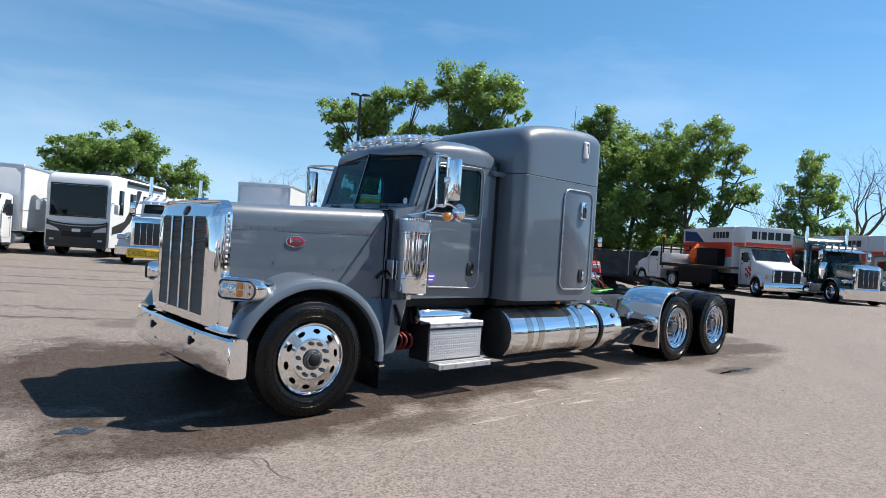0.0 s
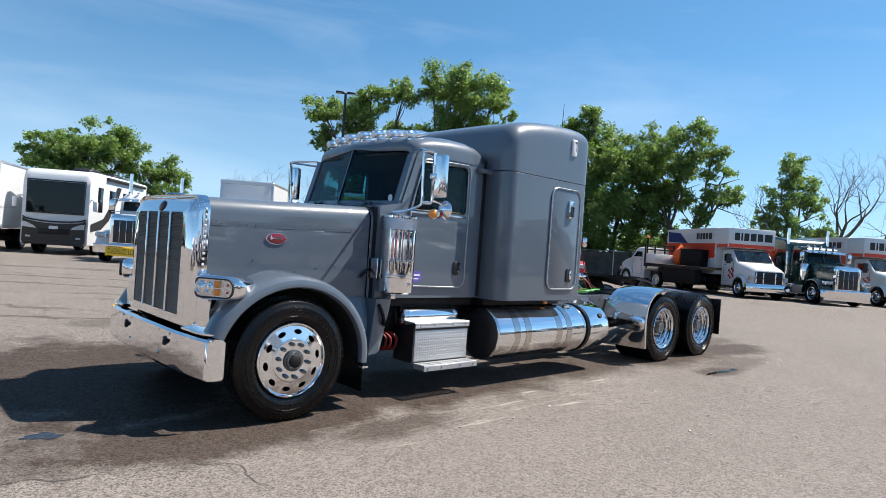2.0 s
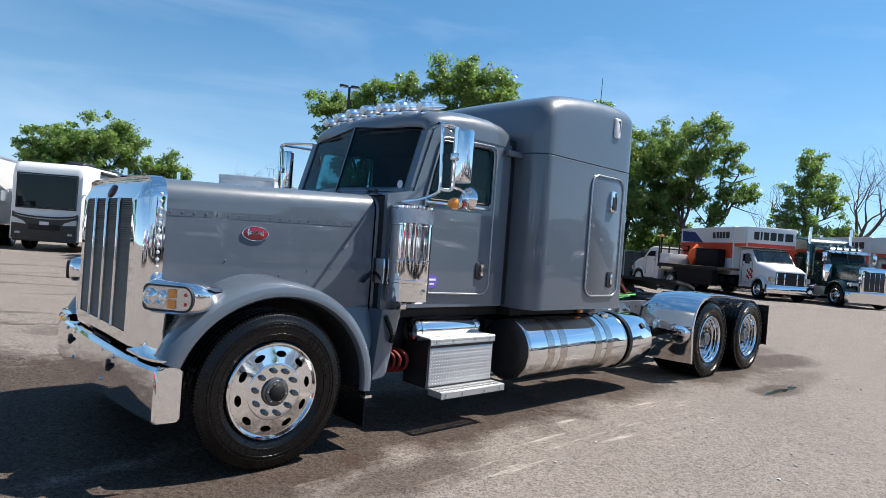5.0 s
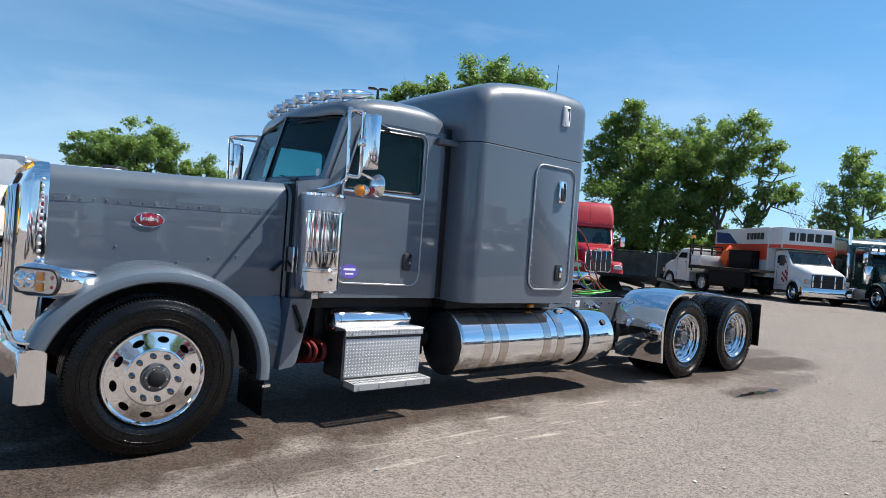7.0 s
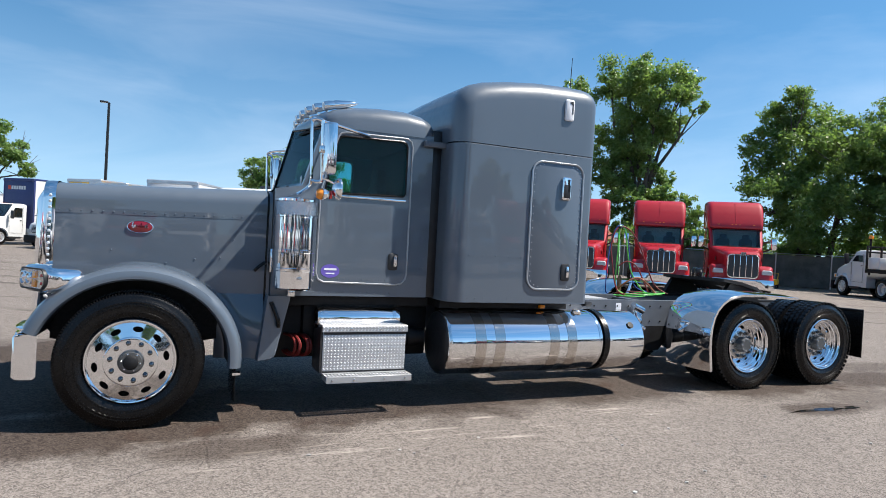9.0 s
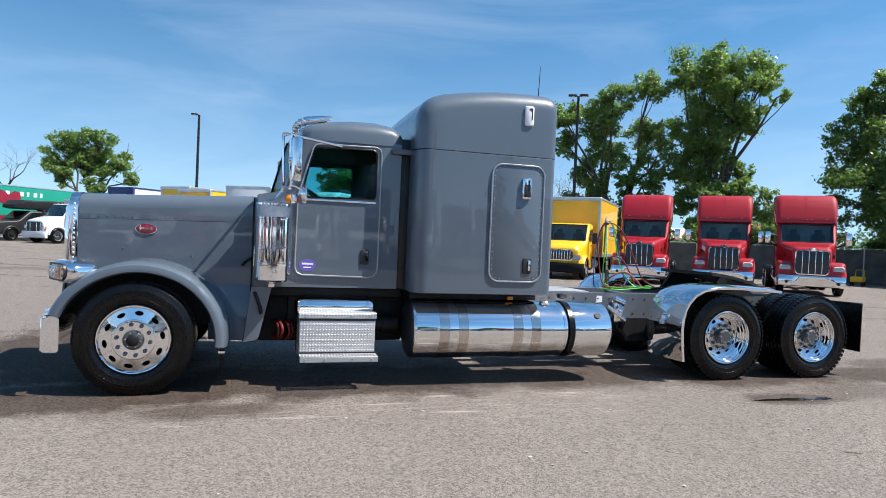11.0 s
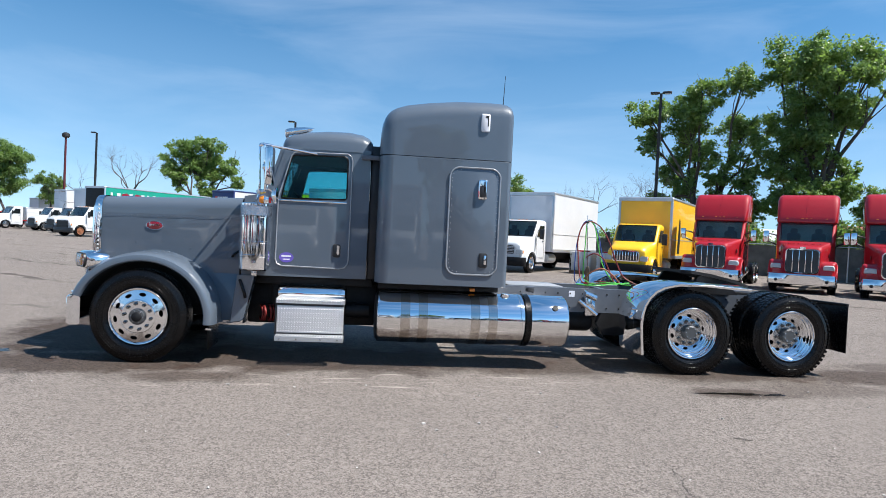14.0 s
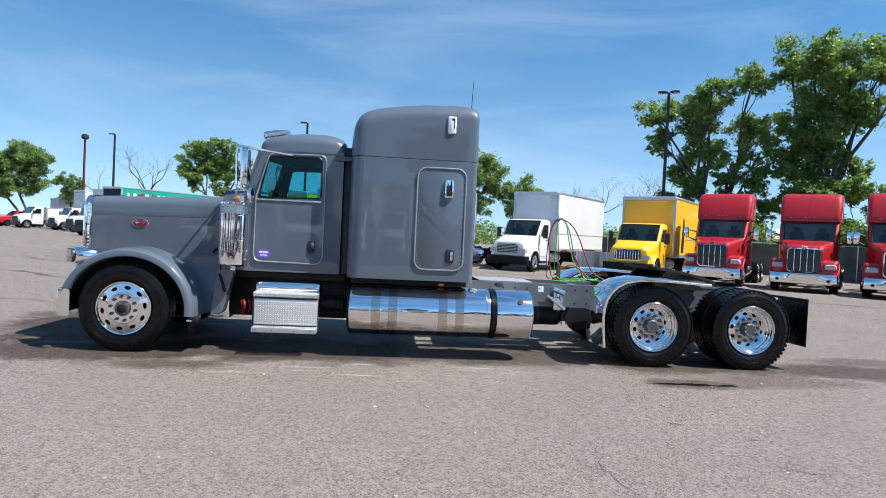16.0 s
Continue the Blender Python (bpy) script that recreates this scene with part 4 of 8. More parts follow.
        # mirror with its bracket
        bm = bmesh.new()
        tube([(1.42, 0.31, 2.50), (1.32, 0.10, 2.505), (1.26, -0.02, 2.495), (1.243, -0.055, 2.45), (1.25, -0.058, 2.20), (1.257, -0.058, 2.0), (1.25, -0.03, 1.94), (1.20, 0.12, 1.885), (1.14, 0.31, 1.86)], 0.013, 8, bm, 5)
        tube([(1.25, -0.04, 2.49), (1.50, 0.08, 2.475), (1.84, 0.29, 2.455)], 0.014, 8, bm, 5)
        tube([(1.312, -0.145, 2.46), (1.318, -0.140, 2.24), (1.330, -0.120, 2.0), (1.30, -0.09, 1.97), (1.257, -0.058, 1.98)], 0.015, 8, bm, 4)
        tube([(1.245, -0.05, 2.47), (1.28, -0.10, 2.475), (1.312, -0.145, 2.46)], 0.015, 8, bm, 3)
        tube([(1.33, -0.12, 2.0), (1.38, -0.16, 1.98), (1.44, -0.18, 1.95)], 0.010, 8, bm, 3)
        arm = part("mirror_bracket", f(bm), CHROME, truck, "bright tubular mirror bracket")
        bow = [(1.410, -0.240), (1.380, -0.245), (1.352, -0.235), (1.334, -0.212), (1.325, -0.180), (1.323, -0.150), (1.325, -0.120), (1.334, -0.090), (1.352, -0.068), (1.380, -0.058), (1.410, -0.063)]
        head = part("mirror", f(rings([[(1.385 + (x - 1.385) * k, -0.151 + (y + 0.151) * k, z) for x, y in bow] for k, z in ((0.82, 2.030), (0.96, 2.036), (1.0, 2.050), (1.0, 2.425), (0.96, 2.439), (0.82, 2.445))])), CHROME, arm, "tall bowed chrome mirror", 50)
        part("mirror_face", f(plate(round_rect(-0.232, -0.070, 2.05, 2.425, 0.015), (), 1.4105, 1.4135, axes="yz")), CHROME, arm)
        part("mirror_clamp", f(box(1.296, 1.345, -0.165, -0.105, 2.20, 2.26, 0.01)), STEEL, arm)
        part("round_mirror", f(lathe([(0.001, -0.050), (0.04, -0.044), (0.078, -0.024), (0.094, 0.004), (0.092, 0.014), (0.05, 0.022), (0.001, 0.026)], (1.455, -0.175, 1.915), "x", 28)), CHROME, arm, "round convex chrome mirror")
        part("marker_lamp", f(lathe([(0.001, -0.040), (0.03, -0.034), (0.044, -0.014), (0.046, 0.008), (0.040, 0.016), (0.001, 0.018)], (1.315, -0.165, 1.868), "x", 20)), AMBER, arm, "amber marker lamp")
        part("marker_body", f(lathe([(0.046, 0.016), (0.050, 0.022), (0.044, 0.050), (0.030, 0.07), (0.001, 0.075)], (1.315, -0.165, 1.868), "x", 20)), CHROME, arm)
        part("marker_back", f(lathe([(0.036, 0.074), (0.034, 0.09), (0.001, 0.096)], (1.315, -0.165, 1.868), "x", 16)), REDLENS, arm, "red rear marker lens")
        # air cleaner
        ax, ay, r = 1.192, 0.175, 0.174
        prof = [(r - 0.02, 1.072), (r, 1.082), (r, 1.222), (r + 0.004, 1.227), (r + 0.004, 1.247), (r, 1.252), (r, 1.376), (r + 0.004, 1.381), (r + 0.004, 1.401), (r, 1.406), (r, 1.672), (r + 0.006, 1.677), (r + 0.006, 1.689), (r - 0.003, 1.692), (r - 0.003, 1.805), (r + 0.006, 1.808), (r + 0.006, 1.826), (r - 0.02, 1.838), (0.001, 1.846)]
        can = part("air_cleaner", f(lathe([(q, z) for q, z in prof], (ax, ay, 0), "z", 48)), CHROME, truck, "chrome canister air cleaner", 25)
        part("canister_foot", f(lathe([(0.001, 1.062), (r - 0.03, 1.065), (r - 0.02, 1.074)], (ax, ay, 0), "z", 32)), STEEL, can)
        part("intake_screen", f(lathe([(r + 0.001, 1.694), (r + 0.001, 1.804)], (ax, ay, 0), "z", 48)), SCREEN, can, "perforated intake screen")
        part("can_badge", f(lathe([(0.024, 0.0), (0.022, -0.006), (0.001, -0.007)], (ax + 0.02, ay - r, 1.16), "y", 18)), STEEL, can)
        part("can_bracket", f(box(1.008, 1.024, 0.26, 0.42, 1.20, 1.40, 0.004)), STEEL, can)
        part("can_foot_bolt", f(box(1.16, 1.22, 0.20, 0.26, 1.0, 1.062, 0.006)), STEEL, can)
        part("can_mount", f(box(1.10, 1.34, 0.29, 0.34, 1.12, 1.80, 0.006)), GREY, can)
    # grab rail and bracket to the sleeper
    part("roof_bracket", box(2.36, 2.60, 0.235, 0.285, 2.42, 2.475, 0.008), FRAME, truck, "grey link to the sleeper")
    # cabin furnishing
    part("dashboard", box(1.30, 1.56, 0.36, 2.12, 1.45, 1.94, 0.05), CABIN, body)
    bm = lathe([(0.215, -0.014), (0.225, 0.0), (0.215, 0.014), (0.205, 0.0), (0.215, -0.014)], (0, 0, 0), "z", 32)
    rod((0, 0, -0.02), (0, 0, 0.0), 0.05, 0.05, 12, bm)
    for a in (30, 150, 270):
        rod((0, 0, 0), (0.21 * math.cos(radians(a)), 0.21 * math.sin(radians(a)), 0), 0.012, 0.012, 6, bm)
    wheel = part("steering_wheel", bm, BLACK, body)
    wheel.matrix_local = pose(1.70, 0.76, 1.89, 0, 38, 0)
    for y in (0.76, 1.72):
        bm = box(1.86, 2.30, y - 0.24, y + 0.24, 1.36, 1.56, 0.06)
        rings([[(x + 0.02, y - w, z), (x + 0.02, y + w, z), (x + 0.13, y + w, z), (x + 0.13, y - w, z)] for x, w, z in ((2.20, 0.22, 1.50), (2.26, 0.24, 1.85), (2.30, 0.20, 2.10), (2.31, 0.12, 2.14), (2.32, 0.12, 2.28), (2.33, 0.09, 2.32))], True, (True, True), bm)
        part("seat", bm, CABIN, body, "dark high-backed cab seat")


SCREEN = plain("perforated_steel", (0.62, 0.63, 0.66), 0.22, 1.0, 0.1, 20.0, grain=0.6)


def sleeper(truck):
    levels = [(0.985, 2.575, 4.115, 0.01, 0.05), (0.99, 2.57, 4.125, 0.0, 0.06), (1.6, 2.57, 4.125, 0.0, 0.06), (2.462, 2.572, 4.125, 0.0, 0.06), (2.470, 2.58, 4.118, 0.007, 0.06)]
    loops = []
    for z, x0, x1, inset, rr in levels:
        loops.append([(x, y, z) for x, y in round_rect(x0, x1, inset, 2 * CY - inset, (rr, 0.17, 0.17, rr), 8)])
    body = part("sleeper_body", rings(loops), GREY, truck, "tall smooth grey sleeper box", 21)
    roof = ((2.571, 1.085, 2.66, 0.09), (2.576, 1.112, 2.75, 0.12), (2.590, 1.148, 2.845, 0.15), (2.615, 1.186, 2.915, 0.17), (2.655, 1.216, 2.978, 0.19), (2.70, 1.234, 3.015, 0.20), (2.75, 1.24, 3.042, 0.20), (2.87, 1.24, 3.082, 0.20), (3.13, 1.24, 3.128, 0.20), (3.46, 1.24, 3.166, 0.20),
            (3.80, 1.24, 3.180, 0.20), (3.98, 1.24, 3.176, 0.19), (4.05, 1.24, 3.162, 0.18), (4.09, 1.235, 3.138, 0.16), (4.112, 1.222, 3.105, 0.13), (4.122, 1.20, 3.06, 0.10))
    bm = rings([hood_loop(x, w, z, r, 2.474, 0.02) for x, w, z, r in roof], False)
    for row in (roof[0], roof[-1]):
        bm.faces.new([bm.verts.new(p) for p in hood_loop(*row, 2.474, 0.02)])
    bmesh.ops.remove_doubles(bm, verts=bm.verts, dist=0.0005)
    part("sleeper_roof", bm, GREY, truck, "raised rounded sleeper roof", 40)
    bm = bmesh.new()
    dots([(x, -0.001, 2.452) for x in np.arange(2.76, 4.08, 0.085)] + [(x, -0.001, 1.03) for x in np.arange(2.76, 4.08, 0.085)] + [(x, -0.001, 1.43) for x in np.arange(2.76, 3.36, 0.14)], 0.005, (0, -1, 0), bm)
    tagged(part("sleeper_rivets", bm, GREY, body), kind="stuff")
    part("gap_boot", box(2.475, 2.60, 0.34, 2 * CY - 0.34, 1.0, 2.60, 0.02), BLACK, truck, "black gap seal")
    for s, f in ((1, lambda b: b), (-1, lambda b: mirrored(b, CY))):
        hatch = part("sleeper_hatch", f(rings([[(x, y, z) for x, z in round_rect(3.385 + k, 3.995 - k, 1.12 + k, 2.38 - k, 0.12, 7)] for k, y in ((0.0, 0.003), (0.0, -0.006), (0.004, -0.008))])), GREY, truck, "grey hatch with riveted bright edge")
        ring = [(x, -0.010, z) for x, z in round_rect(3.392, 3.988, 1.127, 2.373, 0.115, 7)]
        part("hatch_trim", f(tube(ring + [ring[0]], 0.010, 6, smooth=1)), SATIN, hatch, "bright hatch edging")
        bm = bmesh.new()
        dots([(x, -0.0085, z) for x, z in round_rect(3.42, 3.96, 1.155, 2.345, 0.10, 3)] + [(3.42, -0.0085, z) for z in np.arange(1.3, 2.25, 0.07)] + [(3.96, -0.0085, z) for z in np.arange(1.3, 2.25, 0.07)], 0.006, (0, -1, 0), bm)
        tagged(part("hatch_rivets", f(bm), SATIN, hatch), kind="stuff")
        part("hatch_plate", f(rings([[(x, y, z) for x, z in round_rect(3.730 + k, 3.832 - k, 2.015 + k, 2.24 - k, 0.018)] for k, y in ((0, -0.008), (0, -0.03), (0.008, -0.038))])), CHROME, hatch, "chrome marker plate")
        part("plate_lamp", f(box(3.746, 3.816, -0.043, -0.036, 2.035, 2.165, 0.008)), BLACK, hatch)
        part("plate_lever", f(box(3.795, 3.808, -0.047, -0.04, 2.10, 2.22, 0.003)), DARKMETAL, hatch)
        part("hatch_handle", f(rings([[(x, y, z) for x, z in round_rect(3.775 + k, 3.875 - k, 1.215 + k, 1.385 - k, 0.025)] for k, y in ((0, -0.008), (0, -0.018), (0.008, -0.022))])), BLACK, hatch, "black paddle handle")
        part("hatch_lever", f(box(3.83, 3.86, -0.032, -0.02, 1.25, 1.36, 0.006)), CHROME, hatch)
        vent = part("roof_vent", f(rings([[(x, y, z) for x, z in round_rect(3.728 + k, 3.832 - k, 2.80 + k, 3.01 - k, 0.02)] for k, y in ((0, 0.035), (0, -0.012), (0.008, -0.02))])), STICKER, body, "small bright vent cover")
        part("vent_slot", f(plate([(3.775, 2.985), (3.815, 2.99), (3.815, 2.87), (3.803, 2.86), (3.803, 2.955), (3.79, 2.965), (3.775, 2.965)], (), -0.0225, -0.0195)), BLACK, vent)
    part("antenna", rod((4.06, 0.42, 3.12), (4.075, 0.42, 3.58), 0.006, 0.003, 6), BLACK, body)
    part("antenna_foot", lathe([(0.02, 0.0), (0.018, 0.03), (0.001, 0.035)], (4.06, 0.42, 3.10), "z", 10), STEEL, body)


def stud(bm, p, n, turn):
    """One raised lozenge of the tread plate."""
    p, n = Vector(p), Vector(n)
    u = Vector((1, 0, 0))
    v = n.cross(u)
    a, b = (u + v).normalized(), (u - v).normalized()
    if turn:
        a, b = b, a
    base = [bm.verts.new(p + a * s * 0.0125 + b * t * 0.0062) for s, t in ((1, 0), (0, 1), (-1, 0), (0, -1))]
    top = bm.verts.new(p + n * 0.0042)
    for i in range(4):
        bm.faces.new((base[i], base[(i + 1) % 4], top))


def chassis(truck):
    for y0, y1 in ((0.80, 0.885), (2 * CY - 0.885, 2 * CY - 0.80)):
        rail = part("frame_rail", rings([[(x, y0 if y0 < CY else y1, z) for z in (0.64, 0.955)] + [(x, y1 if y0 < CY else y0, z) for z in (0.955, 0.64)] for x in (0.9, 8.48)]), FRAME, truck, "grey painted frame rail")
        bm = bmesh.new()
        yy = 0.799 if y0 < CY else 2 * CY - 0.799
        dots([(x, yy, z) for x in np.arange(4.5, 8.2, 0.17) for z in (0.70, 0.885)], 0.012, (0, -1 if y0 < CY else 1, 0), bm)
        tagged(part("frame_bolts", bm, DARKMETAL, rail), kind="stuff")
    for x in (2.4, 3.6, 4.9, 5.75, 7.15, 8.28):
        part("crossmember", box(x, x + 0.09, 0.885, 2 * CY - 0.885, 0.68, 0.93, 0.01), FRAME, truck)
    # engine, gearbox and shafts
    part("engine_block", box(-0.35, 1.15, 0.78, 1.70, 0.55, 1.4, 0.06), DARKMETAL, truck)
    part("gearbox", rings([[(x, CY + r * math.cos(a), 0.72 + r * math.sin(a)) for a in (2 * math.pi * k / 16 for k in range(16))] for x, r in ((1.15, 0.36), (1.4, 0.34), (1.5, 0.24), (2.3, 0.20), (2.5, 0.12))]), DARKMETAL, truck)
    part("drive_shaft", rod((2.5, CY, 0.70), (6.49, CY, 0.55), 0.06, 0.06, 12), DARKMETAL, truck)
    part("front_axle", box(-0.06, 0.06, 0.30, 2 * CY - 0.30, 0.36, 0.50, 0.03), DARKMETAL, truck)
    for x in (6.49, 7.81):
        bm = rod((x, 0.45, 0.508), (x, 2 * CY - 0.45, 0.508), 0.075, 0.075, 14)
        bmesh.ops.create_uvsphere(bm, u_segments=16, v_segments=10, radius=0.24, matrix=Matrix.Translation((x, CY, 0.53)))
        part("drive_axle", bm, DARKMETAL, truck)
        for y in (0.72, 2 * CY - 0.72):
            part("air_spring", lathe([(0.09, 0.60), (0.13, 0.64), (0.13, 0.72), (0.11, 0.74), (0.13, 0.77), (0.13, 0.84), (0.09, 0.87)], (x + 0.28, y, 0), "z", 18), RUBBER, truck)
            part("leaf_spring", rings([[(xx, y - 0.05, z), (xx, y + 0.05, z), (xx, y + 0.05, z + 0.04), (xx, y - 0.05, z + 0.04)] for xx, z in ((x - 0.5, 0.62), (x - 0.2, 0.50), (x + 0.15, 0.50), (x + 0.35, 0.56))]), DARKMETAL, truck)
    bm = bmesh.new()
    for y in (0.55, 2 * CY - 0.55):
        rings([[(xx, y - 0.05, z), (xx, y + 0.05, z), (xx, y + 0.05, z + 0.05), (xx, y - 0.05, z + 0.05)] for xx, z in ((-0.6, 0.62), (0.0, 0.50), (0.85, 0.64))], True, (True, True), bm)
    part("front_springs", bm, DARKMETAL, truck)
    # guessed dark tanks, added to fill the gap and darken the fender's reflection
    for y in (1.02, 2 * CY - 1.02):
        tank = part("brake_tank", lathe([(0.001, 4.30), (0.10, 4.31), (0.135, 4.35), (0.14, 4.40), (0.14, 5.46), (0.135, 5.51), (0.10, 5.55), (0.001, 5.56)], (0, y, 0.50), "x", 24), DARKMETAL, truck, "added black tank that darkens the fender's reflection")
        for x in (4.6, 5.2):
            part("tank_band", lathe([(0.141, x - 0.02), (0.145, x - 0.018), (0.145, x + 0.018), (0.141, x + 0.02)], (0, y, 0.50), "x", 24), BLACK, tank)
    # hanger shapes added for the same dark reflection
    for y in (0.80, 2 * CY - 0.88):
        part("spring_hanger", rings([[(5.62, yy, 0.64), (5.56, yy, 0.50), (5.66, yy, 0.34), (5.86, yy, 0.34), (6.00, yy, 0.50), (6.02, yy, 0.64)] for yy in (y, y + 0.08)]), DARKMETAL, truck, "added black hanger that darkens the fender's reflection")
        part("brake_pot", lathe([(0.001, 5.98), (0.08, 5.99), (0.09, 6.03), (0.09, 6.20), (0.08, 6.24), (0.001, 6.25)], (0, y + 0.25 if y < CY else y - 0.2, 0.46), "x", 18), DARKMETAL, truck, "black brake chamber")
    # under the cab: boxes, lines and brackets that show as dark clutter
    # black backing added for the shade, closing the view to the ground beyond
    part("gear_case", box(1.06, 2.62, 0.60, 0.70, 0.40, 0.94, 0.03), DARKMETAL, truck)
    part("cab_floor_rail", box(1.03, 2.55, 0.42, 0.80, 0.90, 1.0, 0.01), DARKMETAL, truck)
    part("bracket_box", box(1.36, 1.50, 0.50, 0.80, 0.55, 0.92, 0.02), DARKMETAL, truck)
    part("sleeper_sill", box(2.62, 4.09, 0.30, 0.80, 0.90, 0.985, 0.01), DARKMETAL, truck)
    for x in (2.82, 2.99, 3.62, 3.79, 4.0):
        part("tank_hanger", box(x - 0.035, x + 0.035, 0.34, 0.80, 0.80, 0.90, 0.015), DARKMETAL, truck)
    for x, r, c in ((1.27, 0.014, 0.0), (1.305, 0.016, -0.03), (1.375, 0.015, -0.04), (1.405, 0.014, -0.01)):
        part("red_hose", tube([(x - 0.06, 0.62 + c, 0.47), (x - 0.03, 0.50 + c, 0.45), (x, 0.40 + c, 0.48), (x + 0.012, 0.38 + c, 0.54), (x + 0.004, 0.39 + c, 0.59), (x - 0.02, 0.46 + c, 0.625), (x - 0.05, 0.60 + c, 0.62)], r, 8), RED_HOSE, truck, "coiled red engine hose")
    bm = bmesh.new()
    rod((2.25, 0.5, 0.60), (2.53, 0.5, 0.60), 0.085, 0.085, 16, bm)
    rod((2.36, 0.5, 0.60), (2.40, 0.5, 0.60), 0.10, 0.10, 16, bm)
    part("air_dryer", bm, DARKMETAL, truck)
    part("tank_lamp", box(3.73, 3.80, 0.26, 0.30, 0.905, 0.945, 0.01), AMBER, truck, "small amber side lamp")
    # air tank over the step
    tank = part("air_tank", lathe([(0.001, 1.428), (0.065, 1.436), (0.098, 1.458), (0.108, 1.49), (0.108, 2.20), (0.098, 2.232), (0.065, 2.252), (0.001, 2.26)], (0, 0.415, 0.792), "x", 32), CHROME, truck, "polished air tank")
    for x in (1.525, 2.175):
        part("tank_band", lathe([(0.1075, x - 0.018), (0.112, x - 0.016), (0.112, x + 0.016), (0.1075, x + 0.018)], (0, 0.415, 0.792), "x", 32), STEEL, tank)
    for x in (1.78, 1.87, 1.96):
        part("tank_fitting", rod((x, 0.44, 0.885), (x, 0.44, 0.940), 0.009, 0.009, 8), STEEL, tank)
    # step box
    step = part("step_box", box(1.472, 2.236, 0.15, 0.30, 0.335, 0.70, 0.006), TREAD, truck, "diamond plate battery step box")
    part("step_top", rings([[(x, 0.138, 0.702), (x, 0.138, 0.752), (x, 0.146, 0.760), (x, 0.315, 0.760), (x, 0.315, 0.702)] for x in (1.462, 2.246)]), TREAD, step)
    slots = [round_rect(x - 0.009, x + 0.009, y0, y1, 0.006, 2) for x in np.arange(1.500, 2.23, 0.031) for y0, y1 in ((0.012, 0.052), (0.066, 0.106))]
    bm = plate([(1.478, -0.012), (2.246, -0.012), (2.246, 0.15), (1.478, 0.15)], slots, 0.334, 0.345, axes="xy")
    box(1.478, 2.246, -0.017, -0.009, 0.288, 0.342, 0.002, 1, bm)
    for x in (1.478, 2.238):
        box(x, x + 0.008, -0.009, 0.15, 0.292, 0.334, bm=bm)
    part("step_tread", bm, TREAD, step, "slotted diamond plate lower tread")
    bm = bmesh.new()
    flip = 0
    for z in np.arange(0.378, 0.672, 0.0262):
        flip ^= 1
        for x in np.arange(1.492, 2.225, 0.0305):
            stud(bm, (x, 0.1495, z), (0, -1, 0), flip)
    for x in np.arange(1.4845, 2.24, 0.031):
        stud(bm, (x, 0.059, 0.345), (0, 0, 1), 0)
        stud(bm, (x, 0.001, 0.345), (0, 0, 1), 1)
    for y in (0.166, 0.19, 0.214, 0.238, 0.262, 0.286):
        flip ^= 1
        for x in np.arange(1.48, 2.235, 0.0305):
            stud(bm, (x, y, 0.7598), (0, 0, 1), flip)
    for x in np.arange(1.476, 2.236, 0.0305):
        for z, k in ((0.716, 0), (0.741, 1)):
            stud(bm, (x, 0.138, z), (0, -1, 0), k)
    tagged(part("tread_studs", bm, STUDS, step), kind="stuff")
    part("step_end", rings([[(x, 0.155, 0.345), (x, 0.155, 0.70), (x, 0.142, 0.706), (x, 0.142, 0.752), (x, 0.44, 0.69), (x, 0.455, 0.64), (x, 0.455, 0.345)] for x in (1.452, 1.470)]), BLACK, step, "black end plate")
    part("battery_case", box(1.50, 2.21, 0.302, 0.455, 0.345, 0.69, 0.01), BLACK, step, "black battery case")
    for z, tall in ((0.678, 0.023), (0.346, 0.014)):
        part("step_gap", box(1.475, 2.233, 0.1465, 0.16, z, z + tall), BLACK, step)
    for z, y in ((0.729, 0.138), (0.316, -0.017)):
        for x in (1.53, 1.72, 1.99, 2.18):
            part("step_bolt", dots([(x, y - 0.0015, z)], 0.012, (0, -1, 0)), STEEL, step)
    # fuel tank and fluid tank
    cy, cz, r = 0.33, 0.575, 0.312
    fuel = part("fuel_tank", lathe([(0.001, 2.612), (0.24, 2.614), (0.295, 2.622), (0.308, 2.632), (r, 2.655), (r, 4.36), (0.305, 4.385), (0.28, 4.395), (0.001, 4.40)], (0, cy, cz), "x", 64), CHROME, truck, "polished round fuel tank", 50)
    for x in (2.952, 3.160, 3.782, 3.992):
        part("tank_strap", lathe([(r - 0.002, x - 0.056), (r + 0.004, x - 0.054), (r + 0.004, x + 0.054), (r - 0.002, x + 0.056)], (0, cy, cz), "x", 64), STRAP, fuel, "dull steel tank strap")
    # polished end coloured black to stand for its dark reflection
    part("tank_end", lathe([(0.001, 2.588), (0.18, 2.592), (0.26, 2.602), (0.292, 2.620), (0.300, 2.640)], (0, cy, cz), "x", 48), BLACK, fuel, "domed tank end with its dark reflection painted black", 40)
    part("tank_rim", lathe([(r, 4.325), (r + 0.003, 4.33), (r + 0.003, 4.345), (r, 4.35)], (0, cy, cz), "x", 64), STEEL, fuel)
    part("filler_cap", lathe([(0.055, 0.0), (0.055, 0.03), (0.045, 0.042), (0.001, 0.045)], (4.17, 0.24, cz + r - 0.03), "z", 24), STEEL, fuel)
    part("black_band", lathe([(r - 0.02, 4.392), (r + 0.012, 4.395), (r + 0.012, 4.455), (r - 0.02, 4.458)], (0, cy, cz), "x", 48), RUBBER, truck)
    fluid = part("fluid_tank", lathe([(0.001, 4.448), (r - 0.02, 4.452), (r, 4.465), (r, 4.905), (r - 0.008, 4.925), (r - 0.03, 4.935), (0.001, 4.94)], (0, cy, cz), "x", 64), CHROME, truck, "polished round fluid tank", 50)
